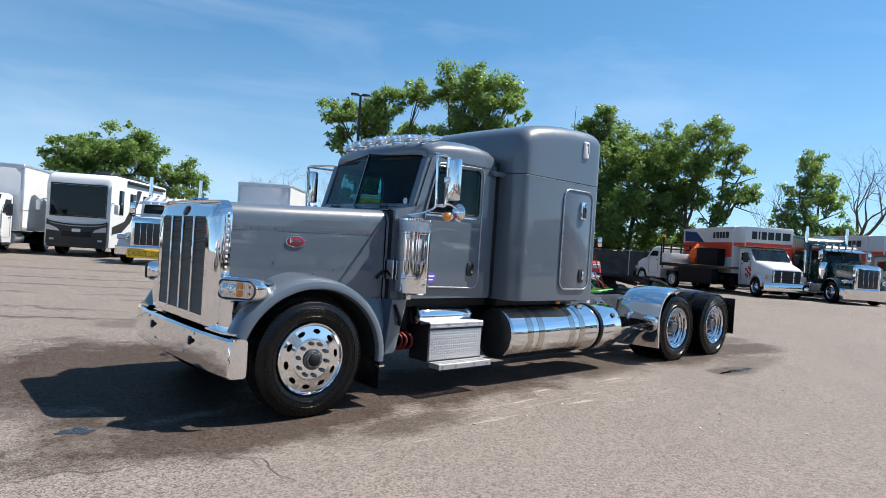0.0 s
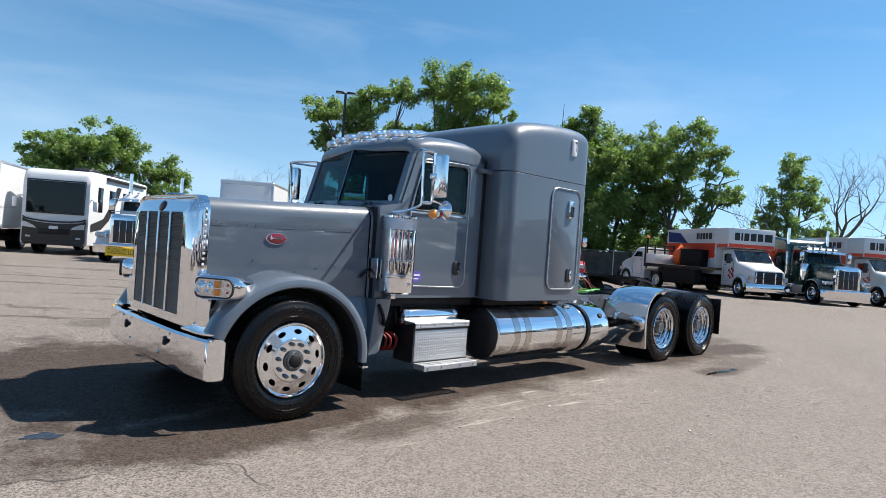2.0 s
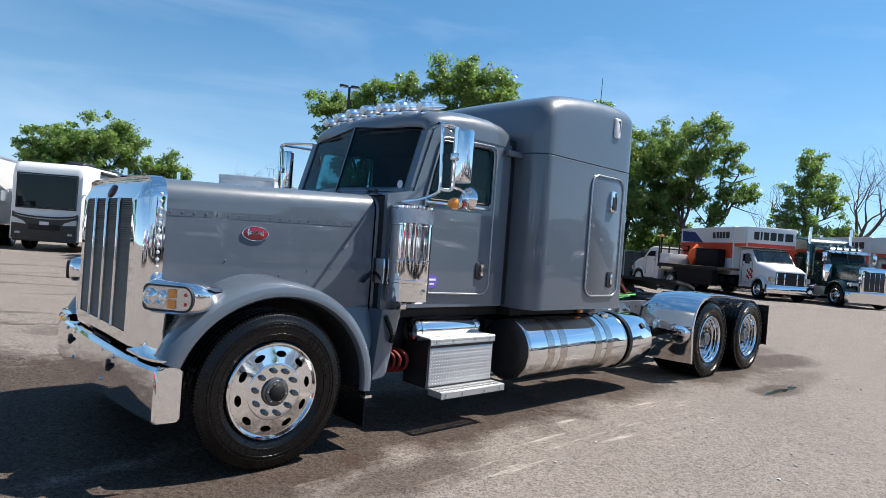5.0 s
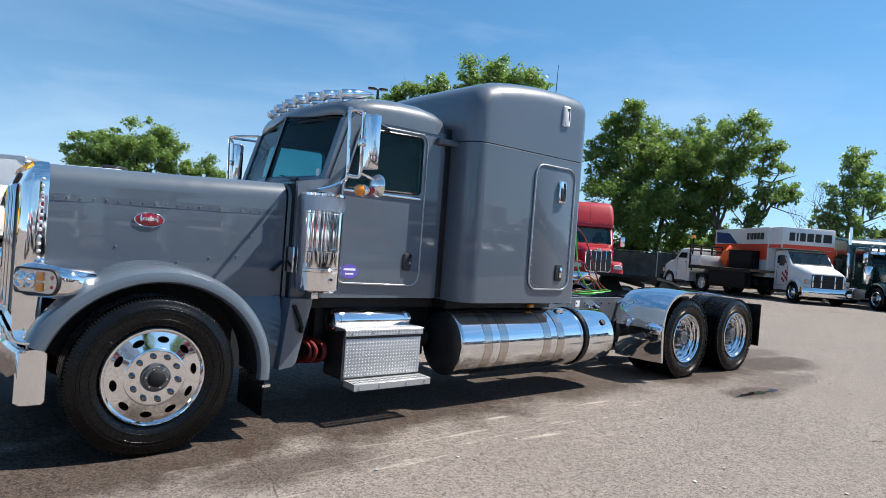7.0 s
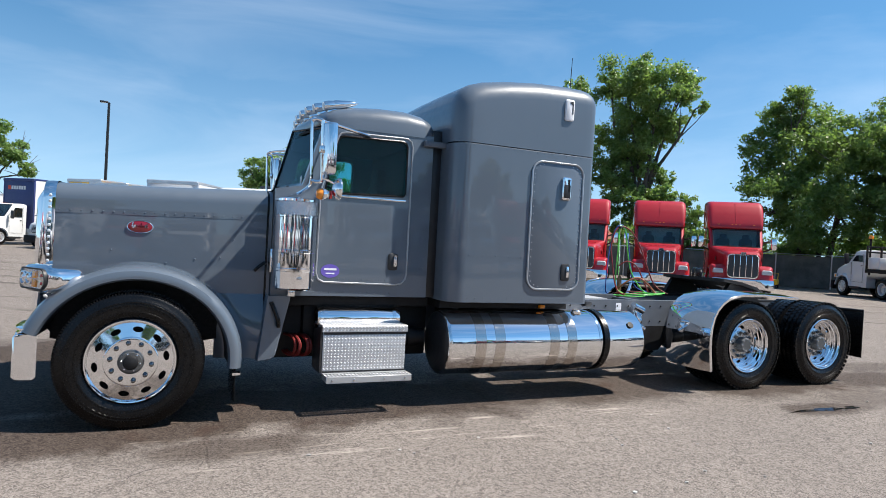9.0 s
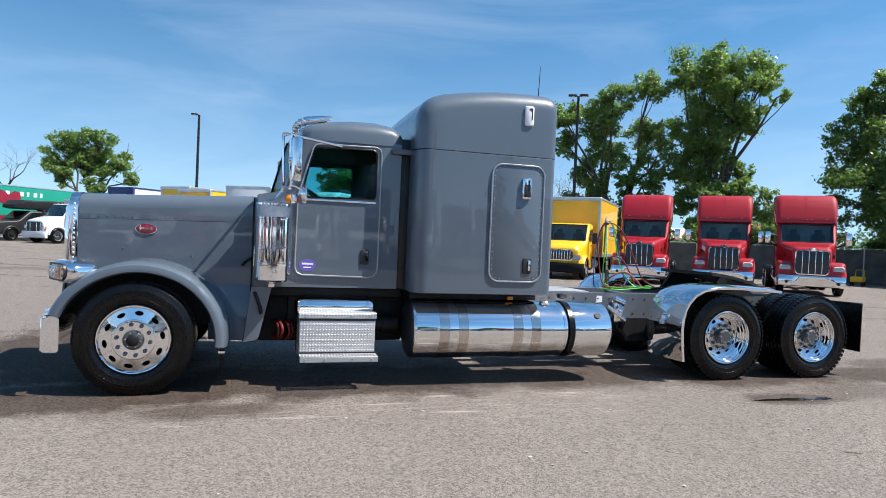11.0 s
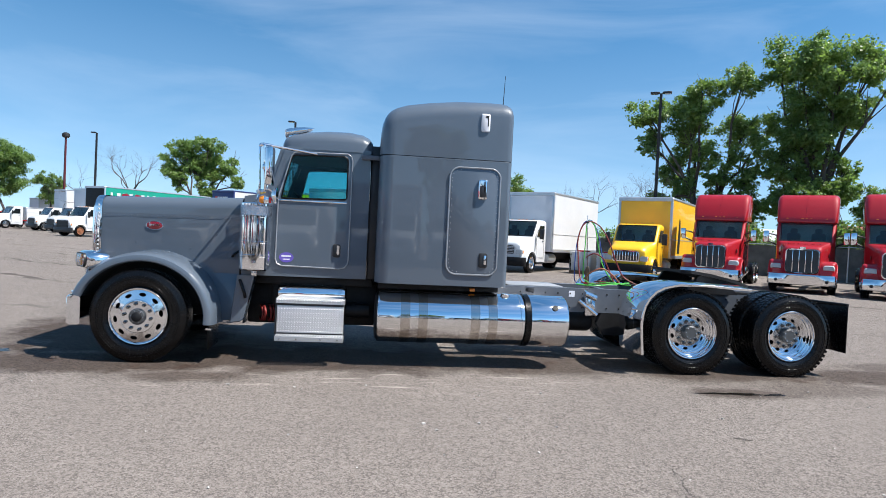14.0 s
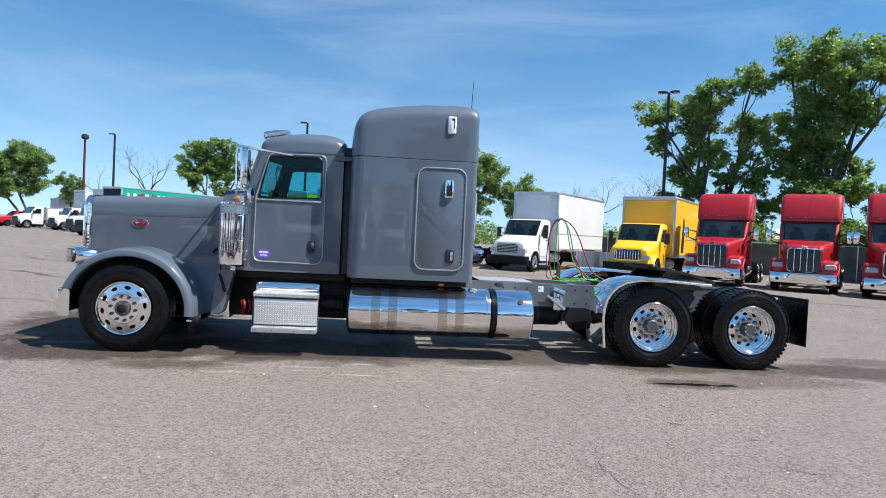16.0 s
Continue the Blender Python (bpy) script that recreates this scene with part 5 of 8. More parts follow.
    cap = part("fluid_cap", lathe([(0.030, 0.0), (0.030, -0.010), (0.036, -0.012), (0.036, -0.022), (0.001, -0.024)], (0, 0, 0), "y", 18), DARKMETAL, fluid)
    cap.matrix_local = pose(4.76, cy - 0.245, cz + 0.175, -38, 0, 0)
    part("tank_valve", box(4.52, 4.62, 0.55, 0.65, 0.90, 0.96, 0.02), BLACK, fluid)
    # quarter fenders over the drive wheels
    path = [(5.795, 0.245), (5.775, 0.45), (5.765, 0.62), (5.775, 0.74), (5.805, 0.86), (5.86, 0.955), (5.945, 1.04), (6.06, 1.10), (6.25, 1.14), (6.6, 1.142), (7.19, 1.112)]
    for s, f in ((1, lambda b: b), (-1, lambda b: mirrored(b, CY))):
        def sheet(y0, y1, grow, crown=0.0):
            bm = bmesh.new()
            lo = []
            for i, (x, z) in enumerate(path):
                x2, z2 = path[min(i + 1, len(path) - 1)]
                x1, z1 = path[max(i - 1, 0)]
                d = Vector((x2 - x1, z2 - z1)).normalized()
                skin = []
                for k in range(9):
                    y = y0 + (y1 - y0) * k / 8
                    g = grow - crown * abs(2 * (k / 8) - 1) ** 2.4
                    skin.append((x - d.y * g, y, z + d.x * g))
                lo.append(skin + [(x + d.y * 0.045, y1, z - d.x * 0.045), (x + d.y * 0.045, y0, z - d.x * 0.045)])
            return rings(lo)
        qf = part("quarter_fender", f(sheet(-0.055, 0.62, 0.006, 0.034)), CHROME, truck, "chrome quarter fender", 40)
        part("fender_edge", f(sheet(-0.066, -0.046, -0.014, 0.006)), ALU, qf, "rolled bright edge", 30)
        part("fender_post", f(rod((6.3, 0.60, 1.10), (6.05, 0.80, 0.88), 0.022, 0.022, 8)), STEEL, qf)
        part("mudflap", f(box(8.548, 8.560, 0.0, 0.62, 0.325, 0.935, 0.003)), RUBBER, truck, "black rear mudflap")
        part("flap_bar", f(rod((8.55, 0.0, 0.94), (8.47, 0.85, 0.93), 0.016, 0.016, 8)), DARKMETAL, truck)
    # fifth wheel
    outline = [(6.72, 0.80), (6.80, 0.70), (7.10, 0.66), (7.42, 0.70), (7.72, 0.86), (7.80, 0.95), (7.45, 1.17), (7.28, 1.2), (7.28, 1.28), (7.45, 1.31), (7.80, 1.53), (7.72, 1.62), (7.42, 1.78), (7.10, 1.82), (6.80, 1.78), (6.72, 1.68)]
    bm = plate([(x, y) for x, y in outline], (), -0.02, 0.02, axes="xy")
    for v in bm.verts:
        v.co.z += 1.245 - 0.20 * max(0, v.co.x - 6.85) ** 1.15
    fifth = part("fifth_wheel", bm, DARKMETAL, truck, "greasy black coupling plate")
    for y in (0.74, 2 * CY - 0.74):
        part("plate_foot", rings([[(6.75, yy, 0.955), (7.5, yy, 0.955), (7.3, yy, 1.17), (6.95, yy, 1.22)] for yy in (y - 0.03, y + 0.03)]), DARKMETAL, fifth)
    part("slide_rail", box(6.2, 7.9, 0.80, 0.90, 0.956, 0.985, 0.004), DARKMETAL, fifth)
    part("slide_rail", box(6.2, 7.9, 2 * CY - 0.90, 2 * CY - 0.80, 0.956, 0.985, 0.004), DARKMETAL, fifth)
    part("deck_plate", box(4.35, 5.1, 0.89, 2 * CY - 0.89, 0.956, 0.966, 0.002), TREAD, truck, "diamond plate deck")
    # brackets and lamp by the rear suspension
    bm = box(5.36, 5.50, 0.70, 0.80, 0.60, 0.88, 0.02)
    rod((5.28, 0.74, 0.80), (5.52, 0.70, 0.62), 0.03, 0.03, 10, bm)
    rod((5.34, 0.70, 0.90), (5.50, 0.72, 0.84), 0.045, 0.045, 12, bm)
    part("hanger_casting", bm, STEEL, truck, "bare metal spring hanger")
    part("tail_bar", box(8.30, 8.40, 0.86, 2 * CY - 0.86, 0.66, 0.90, 0.02), FRAME, truck)
    for y in (1.0, 2 * CY - 1.0):
        part("tail_lamp", lathe([(0.055, 0.0), (0.055, 0.02), (0.03, 0.028), (0.001, 0.03)], (8.40, y, 0.78), "x", 16), REDLENS, truck, "round red tail lamp")
    part("frame_label", box(5.16, 5.24, 0.7985, 0.7995, 0.84, 0.92), STICKER, truck, "small white label")
    # air lines on their spring pole
    pole = part("hose_pole", rod((5.56, CY, 0.96), (5.52, CY, 1.95), 0.011, 0.006, 8), STEEL, truck, "thin pole with tied air lines")
    part("pole_foot", lathe([(0.03, 0.955), (0.028, 1.20), (0.014, 1.24)], (5.56, CY, 0), "z", 12), WOOD, pole)
    part("hose_clamp", box(5.505, 5.545, CY - 0.03, CY + 0.03, 1.84, 1.87, 0.008), BLACK, pole)

    def line(name, mat, pts, r=0.009):
        part(name, tube(pts, r, 8, smooth=8), mat, pole)

    line("red_line", RED_HOSE, [(5.50, 1.02, 0.99), (5.43, 1.10, 1.04), (5.41, 1.16, 1.18), (5.40, 1.20, 1.38), (5.40, 1.24, 1.60), (5.46, 1.25, 1.80), (5.57, CY, 1.87), (5.72, 1.22, 1.79), (5.83, 1.18, 1.60), (5.92, 1.14, 1.35), (6.03, 1.10, 1.12), (6.20, 1.05, 1.02)], 0.009)
    line("red_line", RED_HOSE, [(5.52, 1.22, 1.36), (5.62, 1.18, 1.42), (5.74, 1.14, 1.36), (5.82, 1.10, 1.20), (5.88, 1.06, 1.04)], 0.009)
    line("green_line", GREEN_HOSE, [(5.62, 1.10, 0.99), (5.55, 1.18, 1.02), (5.50, 1.24, 1.12), (5.51, 1.24, 1.55), (5.52, CY, 1.83), (5.58, 1.26, 1.87), (5.66, 1.28, 1.78), (5.73, 1.30, 1.5), (5.80, 1.28, 1.25), (5.95, 1.2, 1.03), (6.15, 1.1, 1.0)], 0.008)
    line("blue_line", BLUE_HOSE, [(5.46, 1.34, 0.99), (5.40, 1.31, 1.06), (5.39, 1.28, 1.4), (5.41, 1.26, 1.65), (5.48, 1.26, 1.84), (5.60, 1.27, 1.88), (5.72, 1.30, 1.68), (5.80, 1.33, 1.40), (5.92, 1.36, 1.10), (6.1, 1.3, 1.02)], 0.007)
    line("brown_line", BROWN_HOSE, [(5.50, 1.2, 1.06), (5.56, 1.10, 1.16), (5.70, 1.05, 1.22), (5.84, 1.02, 1.14), (5.95, 1.0, 1.02)], 0.011)
    line("coiled_line", GREEN_HOSE, [(5.42 + 0.16 * math.cos(a) + 0.026 * a, 1.0 + 0.15 * math.sin(a), 0.985 + 0.003 * a) for a in (k * 0.5 for k in range(40))], 0.007)
    line("red_coil", RED_HOSE, [(5.50 + 0.14 * math.cos(a) + 0.03 * a, 1.12 + 0.12 * math.sin(a), 1.0 + 0.004 * a) for a in (k * 0.5 for k in range(22))], 0.007)


semi_truck()


# ---- other vehicles: origin under the middle of the front bumper, nose towards -x, own left side towards -y ----
WHITE = plain("white_paint", (0.62, 0.63, 0.64), 0.35, 0.0, 0.05, 0.8, coat=0.5)
BOXWHITE = plain("white_box_panel", (0.60, 0.61, 0.63), 0.45, 0.0, 0.06, 0.6)
GREYBOX = plain("grey_box_panel", (0.60, 0.62, 0.65), 0.5, 0.0, 0.08, 0.7)
YELLOW = plain("yellow_paint", (0.84, 0.47, 0.010), 0.4, 0.0, 0.05, 0.8, coat=0.4)
RED = plain("red_paint", (0.34, 0.005, 0.013), 0.5, 0.0, 0.06, 0.9, coat=0.9, gloss=0.2)
ORANGE = plain("orange_red_paint", (0.60, 0.055, 0.022), 0.45, 0.0, 0.08, 1.0)
DARKGREEN = plain("dark_green_paint", (0.006, 0.026, 0.021), 0.25, 0.0, 0.1, 1.0, coat=0.9)
TEAL = plain("teal_panel", (0.01, 0.27, 0.19), 0.45, 0.0, 0.06, 0.8)
NAVY = plain("navy_panel", (0.02, 0.035, 0.13), 0.45, 0.0, 0.06, 0.8)
MAROON = plain("maroon_panel", (0.24, 0.012, 0.03), 0.45)
WINDOW = plain("dark_vehicle_glass", (0.008, 0.011, 0.013), 0.05, 0.0, 0.2, 1.0, gloss=0.3)
LAMP = lamp_lens("headlamp_lens", (0.42, 0.44, 0.46))
RUSTY = plain("brown_wheel_paint", (0.23, 0.09, 0.04), 0.6, 0.0, 0.3, 8.0)
SIGN = plain("sign_yellow", (0.85, 0.52, 0.02), 0.5, 0.0, 0.05, 2.0)
INK = plain("sign_black", (0.015, 0.015, 0.015), 0.5)
PALE = plain("pale_alloy", (0.55, 0.57, 0.60), 0.35, 0.7, 0.1, 2.0)
TURN = 50.5
CABGLASS = glass("windscreen_glass", (0.70, 0.80, 0.80), 1.7)
# pale colour stands for daylight through a cab's rear window
REARLIGHT = plain("pale_rear_daylight", (0.42, 0.46, 0.45), 0.7, 0.0, 0.15, 2.0)
SEATS = plain("dark_seat_cloth", (0.03, 0.03, 0.032), 0.85, 0.0, 0.2, 6.0)
FINEMESH = plain("dark_grey_mesh", (0.045, 0.048, 0.052), 0.5, 0.4, 0.2, 30.0, grain=0.6)
meshes = {}


def parked(x, y, turn=TURN):
    return pose(x, y, 0, 0, 0, turn)


def section(x, w, z0, z1, r=0.08, low=0.03):
    return [(x, y, z) for y, z in round_rect(-w, w, z0, z1, (r, r, low, low), 4)]


def shared(name, key, make, material, parent, m, label=""):
    """An object on a mesh that alike pieces share."""
    if key not in meshes:
        ob = part(name, make(), material, parent, label)
        meshes[key] = ob.data
    else:
        ob = new(name, meshes[key])
        ob.parent = parent
        if label:
            tagged(ob, label)
    ob.matrix_local = m
    return ob


def road_wheel(parent, x, y, side, r=0.50, w=0.28, rim=None, deep=False):
    """A tyre on a pressed rim; side -1 looks towards -y."""
    rim = rim or ALU
    k = r / 0.52
    q = 0.60 * r
    if deep:
        pr = [(q, 0.03), (q + 0.01, 0.005), (q - 0.02, 0.004), (q - 0.05, 0.06), (q - 0.07, 0.13), (0.10, 0.15), (0.09, 0.06), (0.001, 0.05)]
    else:
        pr = [(q, 0.04), (q + 0.01, 0.01), (q - 0.02, 0.004), (q - 0.04, 0.03), (q * 0.66, 0.035), (q * 0.58, 0.0), (0.10, -0.005), (0.09, -0.04), (0.001, -0.045)]
    m = pose(x, y, r, 0, 17 * x, 0 if side < 0 else 180)
    ob = shared("wheel", ("rim", r, rim.name, deep), lambda: lathe(pr, (0, 0, 0), "y", 24), rim, parent, m)
    shared("tyre", ("tyre", r, w), lambda: lathe([(a * k, b) for a, b in tyre_profile(w)], (0, 0, 0), "y", 32), RUBBER, ob, Matrix.Identity(4))
    holes = lambda: [lathe([(0.026, 0.0), (0.001, 0.001)], (q * 0.80 * math.cos(a), (0.125 if deep else 0.030), q * 0.80 * math.sin(a)), "y", 8, bm_) for bm_ in (bmesh.new(),) for a in (2 * math.pi * i / 10 for i in range(10))][-1]
    shared("wheel_holes", ("holes", r, deep), holes, BLACK, ob, Matrix.Identity(4))
    return ob


def wheel_arch(parent, paint, x, zc, r, y_out, y_in, t0=0, t1=180, name="fender"):
    """A rounded mudguard over one wheel."""
    lo = []
    for i in range(17):
        a = radians(t0 + (t1 - t0) * i / 16)
        lo.append([(x + k * r * math.cos(a), y, zc + k * r * math.sin(a)) for k, y in ((1.0, y_out), (1.07, y_out), (1.14, y_out + (y_in - y_out) * 0.12), (1.2, y_out + (y_in - y_out) * 0.45), (1.22, y_in), (1.0, y_in))])
    return part(name, rings(lo), paint, parent)


def window_on(parent, pts, off=(0, 0, 0), name="windscreen", label="", inset=0.0, mat=None):
    """A thin dark pane on four or more corner points."""
    vs = [Vector(p) for p in pts]
    n = (vs[1] - vs[0]).cross(vs[2] - vs[0]).normalized()
    o = Vector(off)
    return part(name, rings([[v + o for v in vs], [v + o + n * 0.006 for v in vs]]), mat or WINDOW, parent, label)


def bars(parent, name, mat, x, ys, z0, z1, w=0.02, d=0.02):
    for y in ys:
        part(name, box(x - d, x + d, y - w / 2, y + w / 2, z0, z1, 0.004), mat, parent)


def truck_mirrors(parent, x, y, z0, z1, mat):
    for s in (-1, 1):
        mr = part("mirror", box(x, x + 0.10, s * y - 0.11, s * y + 0.11, z0, z1, 0.03), mat, parent)
        part("mirror_arm", tube([(x + 0.05, s * (y - 0.08), z1 - 0.06), (x + 0.15, s * (y - 0.2), z1 - 0.05), (x + 0.3, s * (y - 0.36), z1 - 0.12)], 0.018, 6), BLACK, mr)


def under_frame(parent, x0, x1):
    for y in (-0.42, 0.42):
        part("frame_rail", box(x0, x1, y - 0.05, y + 0.05, 0.62, 0.92, 0.01), DARKMETAL, parent)
    part("axle_gear", box(x1 - 2.4, x1 - 1.4, -0.85, 0.85, 0.38, 0.62, 0.05), DARKMETAL, parent)


def opened(bm, strip):
    """Cuts the windscreen's opening out of a cab's skin."""
    bm.faces.ensure_lookup_table()
    bmesh.ops.delete(bm, geom=[bm.faces[strip * 20 + 4]], context="FACES_ONLY")
    return bm


def cab_inside(body, xb, xt, zb, zt, w):
    """Windscreen in its rubber, with dashboard, wheel and two seats behind it."""
    window_on(body, [(xb, w, zb), (xb, -w, zb), (xt, -w, zt), (xt, w, zt)], (-0.012, 0, 0.008), "windscreen", "wide tinted windscreen", mat=CABGLASS)
    part("windscreen_rim", tube([(xb - 0.01, w, zb), (xb - 0.01, -w, zb), (xt - 0.012, -w, zt + 0.01), (xt - 0.012, w, zt + 0.01), (xb - 0.01, w, zb)], 0.024, 5, smooth=1), BLACK, body)
    part("dashboard", box(xb + 0.05, xb + 0.45, -w, w, zb - 0.3, zb + 0.03, 0.03), CABIN, body)
    # pale panel painted as rear daylight, so the seats show as silhouettes
    part("cab_lining", box(xt + 0.45, xt + 0.5, -w, w, zb - 0.6, zt), REARLIGHT, body)
    for s in (-1, 1):
        seat = part("cab_seat", rings([[(x, y + s * 0.45, z) for y, z in round_rect(-0.25, 0.25, zb - 0.4, zb + 0.36, 0.12)] for x in (xt + 0.12, xt + 0.28)]), SEATS, body)
        part("headrest", rings([[(x, y + s * 0.45, z) for y, z in round_rect(-0.13, 0.13, zb + 0.34, zb + 0.54, 0.06)] for x in (xt + 0.14, xt + 0.24)]), SEATS, seat)
    part("steering_wheel", tube([(xb + 0.42 + 0.10 * math.sin(a), -0.45 + 0.22 * math.cos(a), zb + 0.02 + 0.2 * math.sin(a)) for a in (2 * math.pi * i / 14 for i in range(15))], 0.018, 5, smooth=1), BLACK, body)
    for y in (-0.1, 0.62):
        part("wiper", rod((xb - 0.03, y, zb + 0.01), (xb + 0.02, y - 0.5, zb + 0.08), 0.012, 0.008, 5), BLACK, body)


def medium_cab(parent, paint, bumper_mat, nose=0.0, blunt=1.0, grille="wide", rim=None, top=2.55, wheel_r=0.48):
    """A conventional cab of a delivery truck, 2.9 m from bumper to box."""
    st = [section(0.15, 0.72, 0.62, 1.34 * blunt, 0.20), section(0.20, 0.82, 0.55, 1.43 * blunt, 0.26), section(0.50, 0.88, 0.55, 1.55 * blunt, 0.32), section(0.90, 0.92, 0.55, 1.65, 0.30), section(1.25, 0.96, 0.55, 1.71, 0.24),
          section(1.36, 0.99, 0.50, 1.74, 0.10), section(1.84, 0.99, 0.48, top - 0.08, 0.12), section(1.98, 0.98, 0.48, top, 0.18), section(2.5, 0.98, 0.48, top + 0.02, 0.16), section(2.72, 0.97, 0.48, top - 0.02, 0.12)]
    body = part("cab", opened(rings(st), 5), paint, parent, "", 45)
    zb, zt = 1.74, top - 0.08
    xb, xt = 1.36, 1.84
    cab_inside(body, xb, xt, zb, zt, 0.86)
    for s in (-1, 1):
        y = s * 1.003
        pts = [(1.62, y, 1.74), (2.42, y, 1.74), (2.42, y * 0.995, top - 0.26), (1.93, y * 0.995, top - 0.26)]
        window_on(body, pts if s < 0 else pts[::-1], (0, s * 0.004, 0), "side_window")
        part("door_line", tube([(1.56, y * 1.003, 1.70), (1.60, y * 1.003, 0.75), (2.46, y * 1.003, 0.72), (2.47, y * 1.0, top - 0.2)], 0.008, 4, smooth=1), BLACK, body)
        part("door_handle", box(2.30, 2.40, y - 0.02, y + 0.02, 1.52, 1.56, 0.008), BLACK, body)
        part("cab_step", box(1.55, 2.35, s * 0.78, s * 1.06, 0.40, 0.52, 0.03), BLACK, body)
        wheel_arch(body, paint, 0.98, wheel_r, wheel_r * 1.12, s * 1.08, s * 0.80, 5, 175)
        part("wheel_well", box(0.55, 1.42, s * 0.5, s * 0.86, 0.5, 1.05, 0.1), BLACK, body)
        part("headlight", rings([[(x, s * yy, z) for yy, z in round_rect(0.62 if grille == "wide" else 0.72, 0.93, 0.88, 1.10, (0.04, 0.10, 0.04, 0.04))] for x in (0.34, 0.16, 0.125)]), LAMP, body, "clear headlamp")
        part("turn_lamp", box(0.22, 0.30, s * 0.90, s * 0.965, 0.92, 1.05, 0.02), AMBER, body)
        road_wheel(parent, 0.98, s * 1.07, s, wheel_r, 0.26, rim)
    if grille == "wide":
        part("grille_frame", rings([[(x, y, z) for y, z in round_rect(-0.60, 0.60, 0.84, 1.33, (0.16, 0.16, 0.10, 0.10))] for x in (0.20, 0.125, 0.112)]), CHROME if paint is not WHITE else PALE, body)
        part("grille", rings([[(x, y, z) for y, z in round_rect(-0.55, 0.55, 0.885, 1.285, (0.13, 0.13, 0.08, 0.08))] for x in (0.15, 0.104)]), BLACK, body, "dark slotted grille")
        if paint is YELLOW:
            bars(body, "grille_bar", CHROME, 0.102, [-0.48 + 0.12 * i for i in range(9)], 0.90, 1.27, 0.035, 0.010)
        else:
            for z in (0.95, 1.02, 1.09, 1.16, 1.23):
                part("grille_bar", box(0.092, 0.108, -0.52, 0.52, z - 0.012, z + 0.012, 0.004), PALE, body)
    else:
        part("grille_frame", rings([[(x, y, z) for y, z in round_rect(-0.70, 0.70, 0.72, 1.32, 0.07)] for x in (0.20, 0.12, 0.11)]), BLACK, body)
        for z in (0.88, 1.02, 1.16):
            part("grille_bar", box(0.098, 0.12, -0.64, 0.64, z - 0.014, z + 0.014, 0.005), DARKMETAL, body)
        if grille == "bars":
            for y in (-0.66, -0.30, 0.30, 0.66):
                part("grille_post", box(0.090, 0.125, y - 0.03, y + 0.03, 0.76, 1.28, 0.01), CHROME, body)
    part("bumper", rings([[(x + c, y, z) for x, z in ((0.10, 0.32), (0.02, 0.36), (0.0, 0.42), (0.0, 0.70), (0.03, 0.74), (0.16, 0.74), (0.16, 0.32))] for y, c in ((-1.1, 0.12), (-1.0, 0.03), (-0.6, 0.0), (0.6, 0.0), (1.0, 0.03), (1.1, 0.12))]), bumper_mat, parent, "front bumper")
    truck_mirrors(body, 1.50, 1.28, 1.62, 2.12, BLACK)
    for y in (-0.6, -0.2, 0.0, 0.2, 0.6):
        part("marker_lamp", box(2.03, 2.09, y - 0.04, y + 0.04, top - 0.01, top + 0.03, 0.012), AMBER, body, "amber roof marker lamp")
    return body


def cargo_box(parent, x0, x1, z0, z1, front, side, trim, w=1.25, attic=0.0):
    """A van body with corner posts and rails."""
    bx = part("cargo_box", box(x0, x1, -w, w, z0, z1, 0.02), side, parent, "", 20)
    part("front_panel", box(x0 - 0.008, x0 + 0.01, -w + 0.10, w - 0.10, z0 + 0.02, z1 - 0.16, 0.002), front, bx)
    for s in (-1, 1):
        part("corner_post", box(x0 - 0.02, x0 + 0.10, s * w - 0.10 * (s > 0) - 0.01 * (s < 0), s * w + 0.10 * (s < 0) + 0.01 * (s > 0), z0, z1, 0.02), trim, bx)
        part("top_rail", box(x0 + 0.1, x1, s * w - 0.02, s * w + 0.02, z1 - 0.09, z1 + 0.012, 0.008), trim, bx)
        part("bottom_rail", box(x0 + 0.1, x1, s * w - 0.02, s * w + 0.02, z0 - 0.02, z0 + 0.14, 0.008), trim, bx)
        part("side_seam", box(x0 + 0.1, x1, s * w - 0.008, s * w + 0.008, z0 + 0.86, z0 + 0.90, 0.003), trim, bx)
    part("roof_cap", rings([section(x0 - 0.05, w + 0.015, z1 - 0.16, z1 - 0.02, 0.04), section(x0 - 0.02, w + 0.015, z1 - 0.18, z1 + 0.015, 0.04), section(x0 + 0.3, w + 0.015, z1 - 0.05, z1 + 0.015, 0.03)]), trim, bx)
    bm = bmesh.new()
    for s in (-1, 1):
        for i in range(8):
            x = x0 + 0.3 + (x1 - x0 - 0.5) * i / 7
            box(x - 0.03, x + 0.03, s * (w + 0.005) - 0.01, s * (w + 0.005) + 0.01, z0 + 0.03, z0 + 0.07, bm=bm)
    part("side_markers", bm, REDLENS, bx)
    return bx


